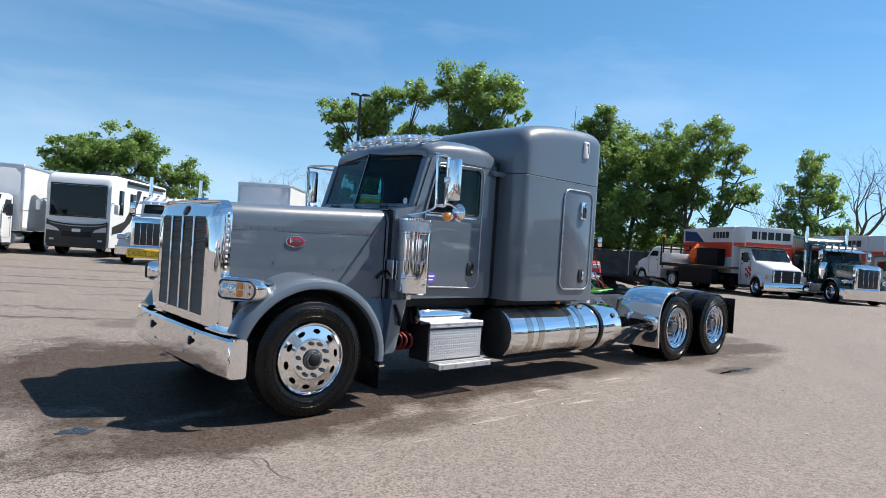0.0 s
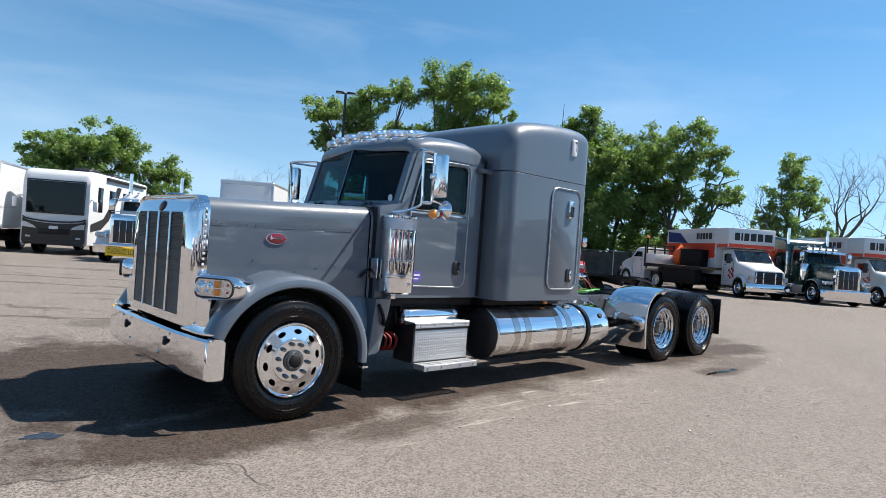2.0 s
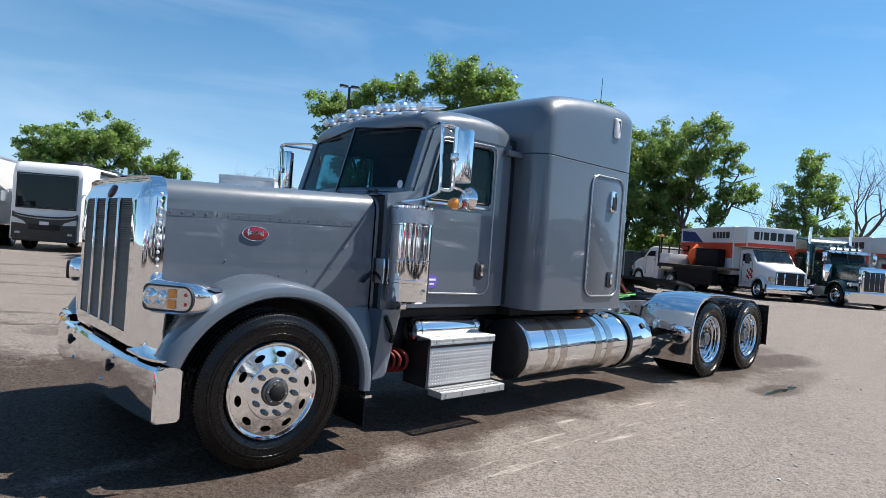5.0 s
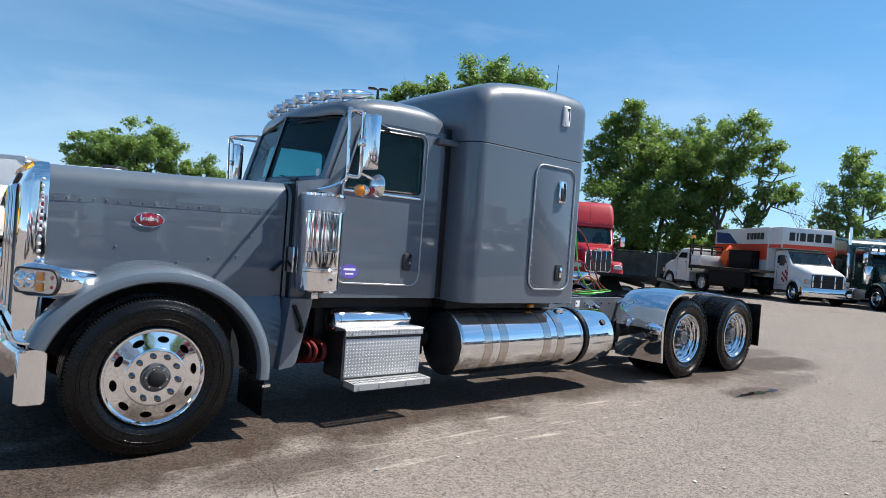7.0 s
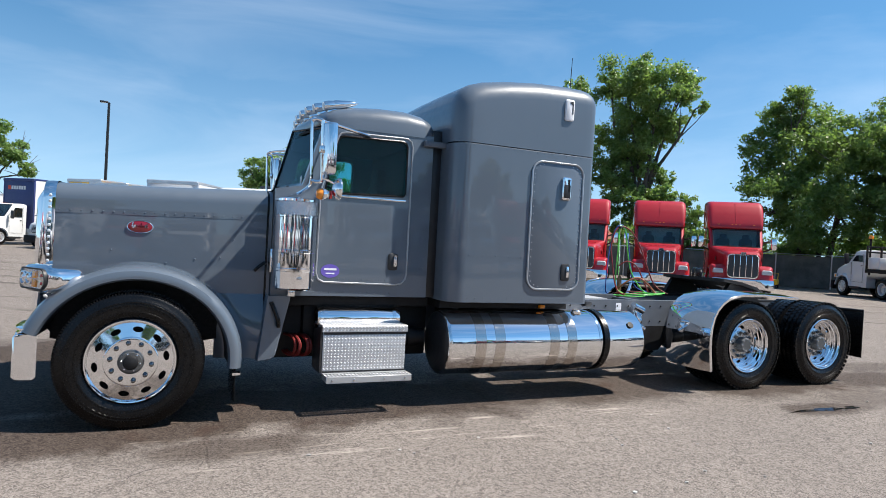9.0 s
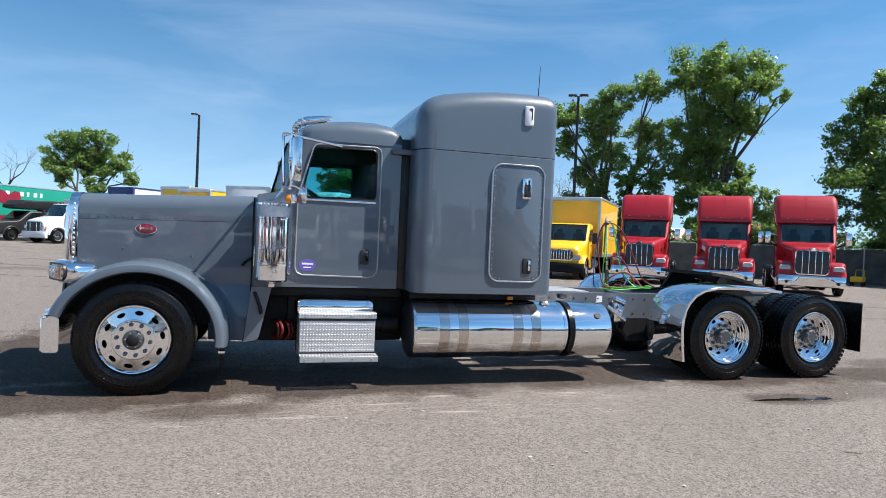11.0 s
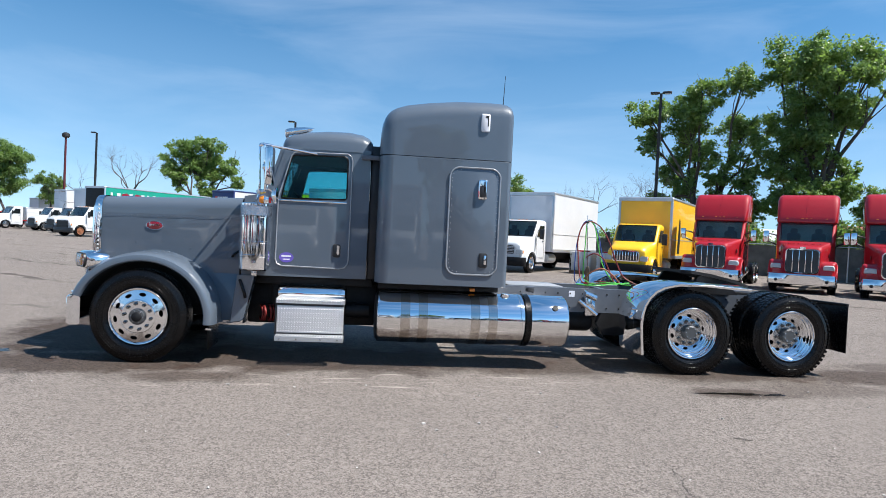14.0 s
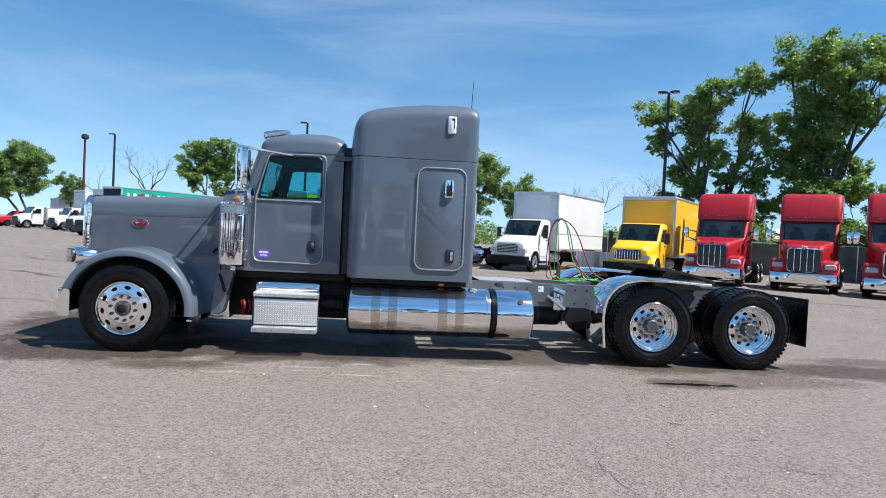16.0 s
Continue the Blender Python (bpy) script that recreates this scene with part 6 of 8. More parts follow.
def box_truck(x, y, label, cab_paint, front, side, trim=None, length=8.2, top=3.9, bumper_mat=None, grille="wide", rim=None, blunt=1.0, turn=TURN, cab_top=2.55, group="parked box trucks"):
    tr = thing("box_truck", label, "box truck", group, parked(x, y, turn))
    medium_cab(tr, cab_paint, bumper_mat or MATTE, grille=grille, rim=rim, blunt=blunt, top=cab_top)
    under_frame(tr, 1.0, length - 0.2)
    bx = cargo_box(tr, 2.95, length, 1.02, top, front, side, trim or PALE)
    for s in (-1, 1):
        road_wheel(tr, length - 2.0, s * 1.12, s, 0.48, 0.27, rim, True)
        road_wheel(tr, length - 2.0, s * 0.80, s, 0.48, 0.27, rim, True)
        part("mudflap", box(length - 1.3, length - 1.28, s * 0.62, s * 1.15, 0.25, 0.95), RUBBER, tr)
    tank = part("side_tank", lathe([(0.001, 3.0), (0.22, 3.02), (0.24, 3.06), (0.24, 3.9), (0.22, 3.94), (0.001, 3.96)], (0, -0.85, 0.68), "x", 20), PALE, tr)
    return tr, bx


def day_tractor(x, y, tow=0.0):
    """A red aerodynamic tractor with a tall roof fairing."""
    tr = thing("red_semi_truck", "bright red tractor unit with chrome grille and tall roof fairing", "truck", "red tractor row", parked(x, y))
    st = [section(0.30, 0.60, 0.62, 1.70, 0.12), section(0.36, 0.64, 0.58, 1.80, 0.16), section(0.6, 0.70, 0.58, 1.87, 0.20), section(1.1, 0.80, 0.58, 1.94, 0.20), section(1.75, 0.94, 0.55, 2.02, 0.16),
          section(1.90, 1.03, 0.5, 2.06, 0.10), section(2.30, 1.06, 0.48, 2.78, 0.12), section(2.50, 1.07, 0.48, 2.95, 0.16), section(3.5, 1.07, 0.48, 3.0, 0.12)]
    body = part("cab", opened(rings(st), 5), RED, tr, "sloped red cab", 45)
    lo = [section(2.20, 1.00, 2.86, 2.95, 0.05), section(2.24, 1.04, 2.84, 3.10, 0.10), section(2.40, 1.09, 2.84, 3.45, 0.18), section(2.58, 1.11, 2.84, 3.80, 0.22), section(2.75, 1.12, 2.84, 3.97, 0.22), section(2.95, 1.13, 2.84, 4.05, 0.20), section(3.30, 1.14, 2.84, 4.07, 0.18), section(3.60, 1.14, 2.84, 4.07, 0.16)]
    fairing = part("roof_fairing", rings(lo), RED, tr, "tall red roof fairing", 45)
    part("fairing_crease", rings([[(x_, 0.03, z), (x_, -0.03, z), (x_ + 0.03, -0.03, z), (x_ + 0.03, 0.03, z)] for x_, z in ((2.235, 3.10), (2.40, 3.47), (2.58, 3.81), (2.73, 3.965))]), RED, fairing)
    cab_inside(body, 1.90, 2.30, 2.06, 2.78, 0.92)
    part("grille_frame", rings([[(x_, y_ * k, z) for y_, z in round_rect(-0.59, 0.59, 0.78, 1.74, (0.14, 0.14, 0.16, 0.16))] for x_, k in ((0.42, 1.0), (0.285, 1.0), (0.27, 0.98))]), CHROME, body, "chrome grille surround")
    part("grille", rings([[(x_, y_, z) for y_, z in round_rect(-0.545, 0.545, 0.82, 1.695, (0.11, 0.11, 0.13, 0.13))] for x_ in (0.30, 0.262)]), FINEMESH, body, "dark mesh grille")
    bars(body, "grille_bar", CHROME, 0.262, (-0.33, -0.11, 0.11, 0.33), 0.83, 1.68, 0.026, 0.012)
    part("crest", rings([[(x_, y_, z) for y_, z in round_rect(-0.10, 0.10, 1.74, 1.82, 0.03)] for x_ in (0.36, 0.28)]), CHROME, body)
    part("bumper", rings([[(x_ + c, y_, z) for x_, z in ((0.10, 0.33), (0.02, 0.36), (0.0, 0.42), (0.0, 0.70), (0.04, 0.75), (0.30, 0.75), (0.30, 0.33))] for y_, c in ((-1.17, 0.30), (-1.12, 0.16), (-0.85, 0.05), (-0.4, 0.0), (0.4, 0.0), (0.85, 0.05), (1.12, 0.16), (1.17, 0.30))]), CHROME, tr, "chrome lower bumper")
    for s in (-1, 1):
        part("fog_lamp", lathe([(0.06, -0.012), (0.05, -0.02), (0.001, -0.022)], (0.03, s * 0.86, 0.50), "x", 14), BLACK, tr)
        part("headlight", rings([[(x_, s * yy, z) for yy, z in round_rect(0.70 + d, 1.10 - d, 0.94 + d, 1.14 - d, (0.09, 0.09, 0.03, 0.03))] for x_, d in ((0.55, 0.0), (0.34, 0.0), (0.28, 0.03))]), LAMP, body, "clear headlamp")
        wheel_arch(body, RED, 1.10, 0.52, 0.60, s * 1.19, s * 0.72, 4, 172)
        part("fender_front", rings([[(x_, s * yy, z) for yy, z in round_rect(0.60, yo, 0.62, zt, (0.1, 0.1, 0.03, 0.03))] for x_, yo, zt in ((0.33, 1.0, 1.10), (0.42, 1.10, 1.22), (0.58, 1.16, 1.28), (0.75, 1.16, 1.30))]), RED, body)
        part("wheel_well", box(0.62, 1.6, s * 0.5, s * 0.9, 0.5, 1.1, 0.1), BLACK, body)
        pts = [(2.18, s * 1.068, 2.16), (2.85, s * 1.073, 2.14), (2.85, s * 1.073, 2.78), (2.42, s * 1.070, 2.78)]
        window_on(body, pts if s < 0 else pts[::-1], (0, s * 0.004, 0), "side_window")
        part("door_line", tube([(2.04, s * 1.068, 2.05), (2.04, s * 1.068, 0.85), (2.95, s * 1.075, 0.85), (2.95, s * 1.075, 2.85)], 0.008, 4, smooth=1), BLACK, body)
        part("hood_vent", box(1.25, 1.50, s * 0.87, s * 0.885, 1.45, 1.60, 0.01), BLACK, body)
        part("fuel_tank", lathe([(0.001, 2.3), (0.26, 2.32), (0.28, 2.36), (0.28, 4.2), (0.26, 4.24), (0.001, 4.26)], (0, s * 0.86, 0.66), "x", 24), ALU, tr)
        road_wheel(tr, 1.10, s * 1.15, s, 0.51, 0.28)
        for xx in (5.2, 6.5):
            road_wheel(tr, xx, s * 1.20, s, 0.51, 0.27, None, True)
            road_wheel(tr, xx, s * 0.86, s, 0.51, 0.27, None, True)
        mr = part("mirror", box(1.78, 1.92, s * 1.43 - 0.11, s * 1.43 + 0.11, 1.98, 2.46, 0.05), CHROME, tr, "tall chrome mirror")
        part("mirror_arm", tube([(1.85, s * 1.36, 2.34), (1.95, s * 1.20, 2.32), (2.1, s * 1.06, 2.27)], 0.03, 6), BLACK, mr)
        part("mirror_arm", tube([(1.85, s * 1.36, 2.04), (1.95, s * 1.18, 1.95), (2.1, s * 1.06, 1.88)], 0.035, 6), BLACK, mr)
    for y_ in (-0.7, -0.16, 0.0, 0.16, 0.7):
        part("marker_lamp", box(2.215, 2.26, y_ - 0.045, y_ + 0.045, 2.99, 3.025, 0.01), AMBER, fairing, "amber roof marker lamp")
    under_frame(tr, 1.2, 7.2)
    part("back_wall", box(3.5, 3.53, -1.05, 1.05, 0.5, 3.0), RED, tr)
    part("deck", box(5.3, 6.3, -0.45, 0.45, 0.95, 1.12, 0.05), DARKMETAL, tr)
    return tr


def classic_tractor(x, y, paint, name, label, stacks=True, sleeper_len=1.2, visor=True, deep_bumper=False, turn=TURN):
    """A long-nosed tractor like the grey one, farther off."""
    tr = thing(name, label, "truck", "", parked(x, y, turn))
    body = part("hood", rings([section(0.16, 0.60, 0.80, 1.86, 0.12), section(0.9, 0.70, 0.85, 1.90, 0.13), section(1.85, 0.80, 0.85, 1.98, 0.13)]), paint, tr, "", 45)
    part("radiator_shell", rings([section(0.09, 0.56, 0.72, 1.80, 0.12), section(0.12, 0.62, 0.70, 1.86, 0.14), section(0.24, 0.64, 0.70, 1.89, 0.14)]), CHROME, tr, "chrome radiator surround", 45)
    part("grille", box(0.075, 0.10, -0.48, 0.48, 0.80, 1.68, 0.01), FINEMESH, tr)
    bars(tr, "grille_bar", STEEL, 0.072, (-0.24, 0.0, 0.24), 0.82, 1.66, 0.018, 0.010)
    z0 = 0.22 if deep_bumper else 0.36
    part("bumper", rings([[(x_ + c, y_, z) for x_, z in ((0.10, z0), (0.06, z0 + 0.03), (0.0, 0.70), (0.03, 0.74), (0.14, 0.74), (0.14, z0))] for y_, c in ((-1.22, 0.12), (-1.15, 0.05), (-0.5, 0.0), (0.5, 0.0), (1.15, 0.05), (1.22, 0.12))]), CHROME, tr, "chrome front bumper")
    cabst = [section(1.80, 0.92, 0.85, 2.05, 0.05), section(1.86, 0.95, 0.85, 2.06, 0.06), section(2.02, 0.96, 0.8, 2.62, 0.12), section(2.2, 0.96, 0.8, 2.80, 0.16), section(3.1, 0.96, 0.8, 2.85, 0.14)]
    cb = part("cab", rings(cabst), paint, tr, "", 45)
    window_on(cb, [(1.86, 0.82, 2.10), (1.86, -0.82, 2.10), (1.995, -0.82, 2.56), (1.995, 0.82, 2.56)], (-0.02, 0, 0), "windscreen", "dark divided windscreen")
    part("windscreen_post", rod((1.84, 0, 2.08), (1.985, 0, 2.60), 0.025, 0.025, 6), paint, cb)
    if visor:
        part("sun_visor", rings([[(1.98, y_, 2.62), (1.62, y_ * 1.02, 2.50), (1.62, y_ * 1.02, 2.47), (1.98, y_, 2.58)] for y_ in (-0.95, -0.5, 0.0, 0.5, 0.95)]), CHROME, cb, "chrome drop visor")
    for k in range(5):
        part("roof_lamp", lathe([(0.04, 0.0), (0.05, 0.05), (0.04, 0.12), (0.001, 0.18)], (2.08, -0.7 + 0.35 * k, 2.86), "x", 12), CHROME, cb)
    for s in (-1, 1):
        pts = [(2.12, s * 0.965, 2.10), (2.85, s * 0.965, 2.10), (2.85, s * 0.965, 2.62), (2.22, s * 0.965, 2.62)]
        window_on(cb, pts if s < 0 else pts[::-1], (0, s * 0.004, 0), "side_window")
        part("air_cleaner", lathe([(0.001, 1.10), (0.17, 1.11), (0.19, 1.14), (0.19, 1.88), (0.16, 1.94), (0.001, 1.96)], (1.78, s * 1.06, 0), "z", 24), CHROME, tr, "chrome canister air cleaner")
        wheel_arch(tr, paint, 0.98, 0.52, 0.63, s * 1.22, s * 0.66, -2, 165)
        part("wheel_well", box(0.5, 1.55, s * 0.5, s * 0.72, 0.5, 1.2, 0.1), BLACK, tr)
        lamp = part("headlight", rings([[(x_, s * yy, z) for yy, z in round_rect(0.72 + d, 1.14 - d, 0.98 + d, 1.18 - d, 0.06)] for x_, d in ((0.36, 0.03), (0.30, 0.0), (0.10, 0.0), (0.06, 0.03))]), CHROME, tr, "chrome pod headlight")
        part("lens", box(0.05, 0.07, s * 0.93 - 0.17, s * 0.93 + 0.17, 1.02, 1.14, 0.008), LAMP, lamp)
        if stacks:
            st = part("exhaust_stack", lathe([(0.075, 0.9), (0.075, 3.75), (0.06, 3.75), (0.06, 3.3)], (3.22, s * 1.06, 0), "z", 20), CHROME, tr, "tall chrome exhaust stack")
            part("stack_shield", lathe([(0.10, 1.3), (0.105, 1.32), (0.105, 2.5), (0.10, 2.52)], (3.22, s * 1.06, 0), "z", 20), STEEL, st)
        part("fuel_tank", lathe([(0.001, 2.6), (0.28, 2.62), (0.31, 2.66), (0.31, 4.3), (0.28, 4.34), (0.001, 4.36)], (0, s * 0.88, 0.62), "x", 24), ALU, tr, "polished round fuel tank")
        part("step_box", box(1.75, 2.5, s * 0.75, s * 1.15, 0.42, 0.85, 0.02), TREAD, tr)
        road_wheel(tr, 0.98, s * 1.18, s, 0.51, 0.28)
        for xx in (6.0, 7.3):
            road_wheel(tr, xx, s * 1.20, s, 0.51, 0.27, None, True)
            road_wheel(tr, xx, s * 0.86, s, 0.51, 0.27, None, True)
        mr = part("mirror", box(1.74, 1.80, s * 1.24 - 0.10, s * 1.24 + 0.10, 2.08, 2.52, 0.02), CHROME, tr)
        part("mirror_arm", tube([(1.72, s * 1.24, 2.56), (1.8, s * 1.1, 2.58), (2.1, s * 0.96, 2.58)], 0.016, 6), CHROME, mr)
        part("mirror_arm", tube([(1.72, s * 1.24, 2.02), (1.8, s * 1.1, 2.02), (1.95, s * 0.96, 2.05)], 0.016, 6), CHROME, mr)
    if sleeper_len:
        part("sleeper", rings([section(3.12, 1.1, 0.95, 2.9, 0.1), section(3.3, 1.22, 0.9, 3.15, 0.14), section(3.3 + sleeper_len * 0.5, 1.22, 0.9, 3.3, 0.16), section(3.2 + sleeper_len, 1.2, 0.9, 3.25, 0.14)]), paint, tr, "", 45)
    under_frame(tr, 0.4, 8.0)
    return tr


# ---- the row behind the grey tractor ----
white_truck, bx = box_truck(8.75, 21.3, "white delivery truck with tall white cargo box and black bumper", WHITE, GREYBOX, BOXWHITE, PALE, 9.6, 4.0)
yellow_truck, bx = box_truck(13.55, 18.5, "bright yellow delivery truck with yellow cargo box", YELLOW, YELLOW, YELLOW, PALE, 8.8, 3.85)
part("box_logo", plate([(0.0, 0.0), (0.45, 0.0), (0.55, 0.9), (0.4, 1.6), (0.2, 1.7), (0.1, 1.0)], (), 0, 0.006), DARKMETAL, bx, "dark curved emblem").matrix_local = pose(4.3, -1.262, 1.25)
for i, (x, y) in enumerate(((16.51, 16.92), (19.09, 14.80), (21.10, 12.39))):
    if i == 0:
        red_one = day_tractor(x, y)
    else:
        copy_thing(red_one, parked(x, y))

ov = classic_tractor(4.7, 21.3, WHITE, "oversize_escort_truck", "long-nosed tractor with chrome stacks and a yellow load sign", True, 0.0, True, False, 54.0)
sign = part("load_sign", box(-0.05, -0.03, -0.68, 0.68, 0.29, 0.62, 0.006), SIGN, ov, "yellow banner on the bumper")
letters("OVERSIZE LOAD", 0.31, INK, sign, pose(-0.0505, 0, 0.455, 90, 0, -90), 0.002, "sign_letters", 0.54)


TARP = plain("orange_tarp", (0.85, 0.13, 0.02), 0.6, 0.0, 0.2, 3.0)
BLOCKS = ((0.0, 0.13), (0.17, 0.21), (0.25, 0.38), (0.42, 0.57), (0.61, 0.75), (0.80, 1.0))


def rental_truck(x, y, label):
    """A rental van truck whose box juts over the cab."""
    tr, bx = box_truck(x, y, label, WHITE, WHITE, WHITE, WHITE, 8.9, 3.42, CHROME, "bars", None, 1.0, TURN, 2.35, "orange and white rental trucks")
    tr.matrix_world = parked(x, y) @ Matrix.Translation((-0.55, 0, 0)) @ Matrix.Diagonal((1.04, 1.04, 1.04, 1))
    part("attic", box(1.80, 3.0, -1.22, 1.22, 2.42, 3.42, 0.05), WHITE, bx, "box front over the cab")
    for s in (-1, 1):
        part("orange_band", box(2.98, 8.86, s * 1.256 - 0.004, s * 1.256 + 0.004, 1.85, 2.62), ORANGE, bx, "orange side band")
        part("orange_band", box(1.85, 2.97, s * 1.223 - 0.004, s * 1.223 + 0.004, 2.44, 2.60), ORANGE, bx, "orange side band")
        for a, b in BLOCKS:
            part("wordmark_bar", box(5.1 - b * 1.7, 5.1 - a * 1.7, s * 1.258 - 0.004, s * 1.258 + 0.004, 2.84, 3.17), INK, bx, "dark wordmark bar")
        part("side_picture", plate([(6.1, 2.62), (8.6, 2.70), (8.7, 3.3), (7.1, 3.2)], (), s * 1.256 - 0.003, s * 1.256 + 0.003), NAVY, bx, "dark printed picture")
        bm = bmesh.new()
        for i in range(4):
            for j in range(4):
                if (i + j) % 2 == 0:
                    box(1.5 + i * 0.13, 1.63 + i * 0.13, s * 1.006 - 0.003, s * 1.006 + 0.003, 0.95 + j * 0.13 - i * 0.04, 1.08 + j * 0.13 - i * 0.04, bm=bm)
        part("door_pattern", bm, RED, tr, "red chequer pattern")
    part("orange_front", box(1.788, 1.802, -1.18, 1.18, 2.44, 2.62), ORANGE, bx, "orange front band")
    for a, b in BLOCKS:
        part("wordmark_bar", box(1.786, 1.799, 0.90 - b * 1.95, 0.90 - a * 1.95, 2.80, 3.18), INK, bx, "dark wordmark bar")
    part("hood_stripe", rings([[(x_, y_, z) for y_ in (-0.35, 0.35)] + [(x_, 0.35, z - 0.01), (x_, -0.35, z - 0.01)] for x_, z in ((0.6, 1.486), (1.22, 1.622))]), RED, tr)
    return tr


rental_truck(30.2, 6.8, "white and orange rental truck with box over the cab")
green_one = classic_tractor(31.3, 3.4, DARKGREEN, "green_semi_truck", "dark green long-nosed tractor with chrome visor and stacks", True, 1.8, True, True)
rental_truck(36.0, 2.1, "white and orange rental truck beside the green tractor")


def flatbed():
    tr = thing("flatbed_truck", "white flatbed work truck loaded with orange gear", "truck", "", parked(32.4, 15.5, -106) @ Matrix.Diagonal((0.8, 1, 1.0, 1)))
    medium_cab(tr, WHITE, MATTE, rim=PALE, top=2.30)
    under_frame(tr, 1.0, 7.6)
    deck = part("deck", box(2.95, 7.9, -1.22, 1.22, 1.28, 1.40, 0.015), WOOD, tr, "worn flat deck")
    for y in (-1.16, -0.4, 0.4, 1.16):
        part("rack_post", box(2.90, 2.98, y - 0.04, y + 0.04, 1.20, 2.5, 0.01), DARKMETAL, tr)
    for z in (1.9, 2.2, 2.46):
        part("rack_rail", box(2.905, 2.975, -1.2, 1.2, z - 0.035, z + 0.035, 0.01), DARKMETAL, tr)
    part("deck_edge", box(2.95, 7.9, -1.25, -1.20, 1.22, 1.39, 0.01), DARKMETAL, tr)
    part("deck_edge", box(2.95, 7.9, 1.20, 1.25, 1.22, 1.39, 0.01), DARKMETAL, tr)
    part("tool_chest", box(3.05, 3.9, -1.18, 1.18, 1.402, 1.95, 0.03), WHITE, tr, "white tool chest")
    for s in (-1, 1):
        part("under_box", box(4.7, 7.5, s * 0.7, s * 1.2, 0.42, 1.26, 0.02), MATTE, tr, "black locker under the deck")
        road_wheel(tr, 4.0, s * 1.10, s, 0.48, 0.27, PALE, True)
    mast = part("beacon_mast", rod((2.8, -0.9, 1.1), (2.8, -0.9, 2.85), 0.05, 0.05, 10), DARKMETAL, tr)
    part("beacon", lathe([(0.12, 0.0), (0.13, 0.04), (0.10, 0.14), (0.001, 0.17)], (2.8, -0.9, 2.85), "z", 16), AMBER, mast, "amber beacon lamp")
    gear = thing("orange_tarp", "crumpled orange tarp heaped on the flatbed deck", "tarp", "", parked(32.4, 15.5, -106))
    random.seed(5)
    bm = bmesh.new()
    bmesh.ops.create_icosphere(bm, subdivisions=3, radius=1.0)
    for v in bm.verts:
        n = noise.noise(v.co * 2.3) * 0.5 + noise.noise(v.co * 5.1) * 0.25
        v.co = Vector((3.55 + v.co.x * (0.42 + 0.2 * n), 0.55 + v.co.y * (0.6 + 0.2 * n), max(1.402, 1.92 + v.co.z * (0.62 + 0.35 * n))))
    part("tarp", bm, TARP, gear)
    crate = thing("black_crate", "large black crate standing on the flatbed deck", "crate", "", parked(32.4, 15.5, -106))
    part("crate_body", box(4.05, 5.45, -0.2, 1.12, 1.402, 2.28, 0.04), MATTE, crate)
    part("crate_lid", box(4.02, 5.48, -0.23, 1.15, 2.28, 2.35, 0.02), MATTE, crate)


flatbed()


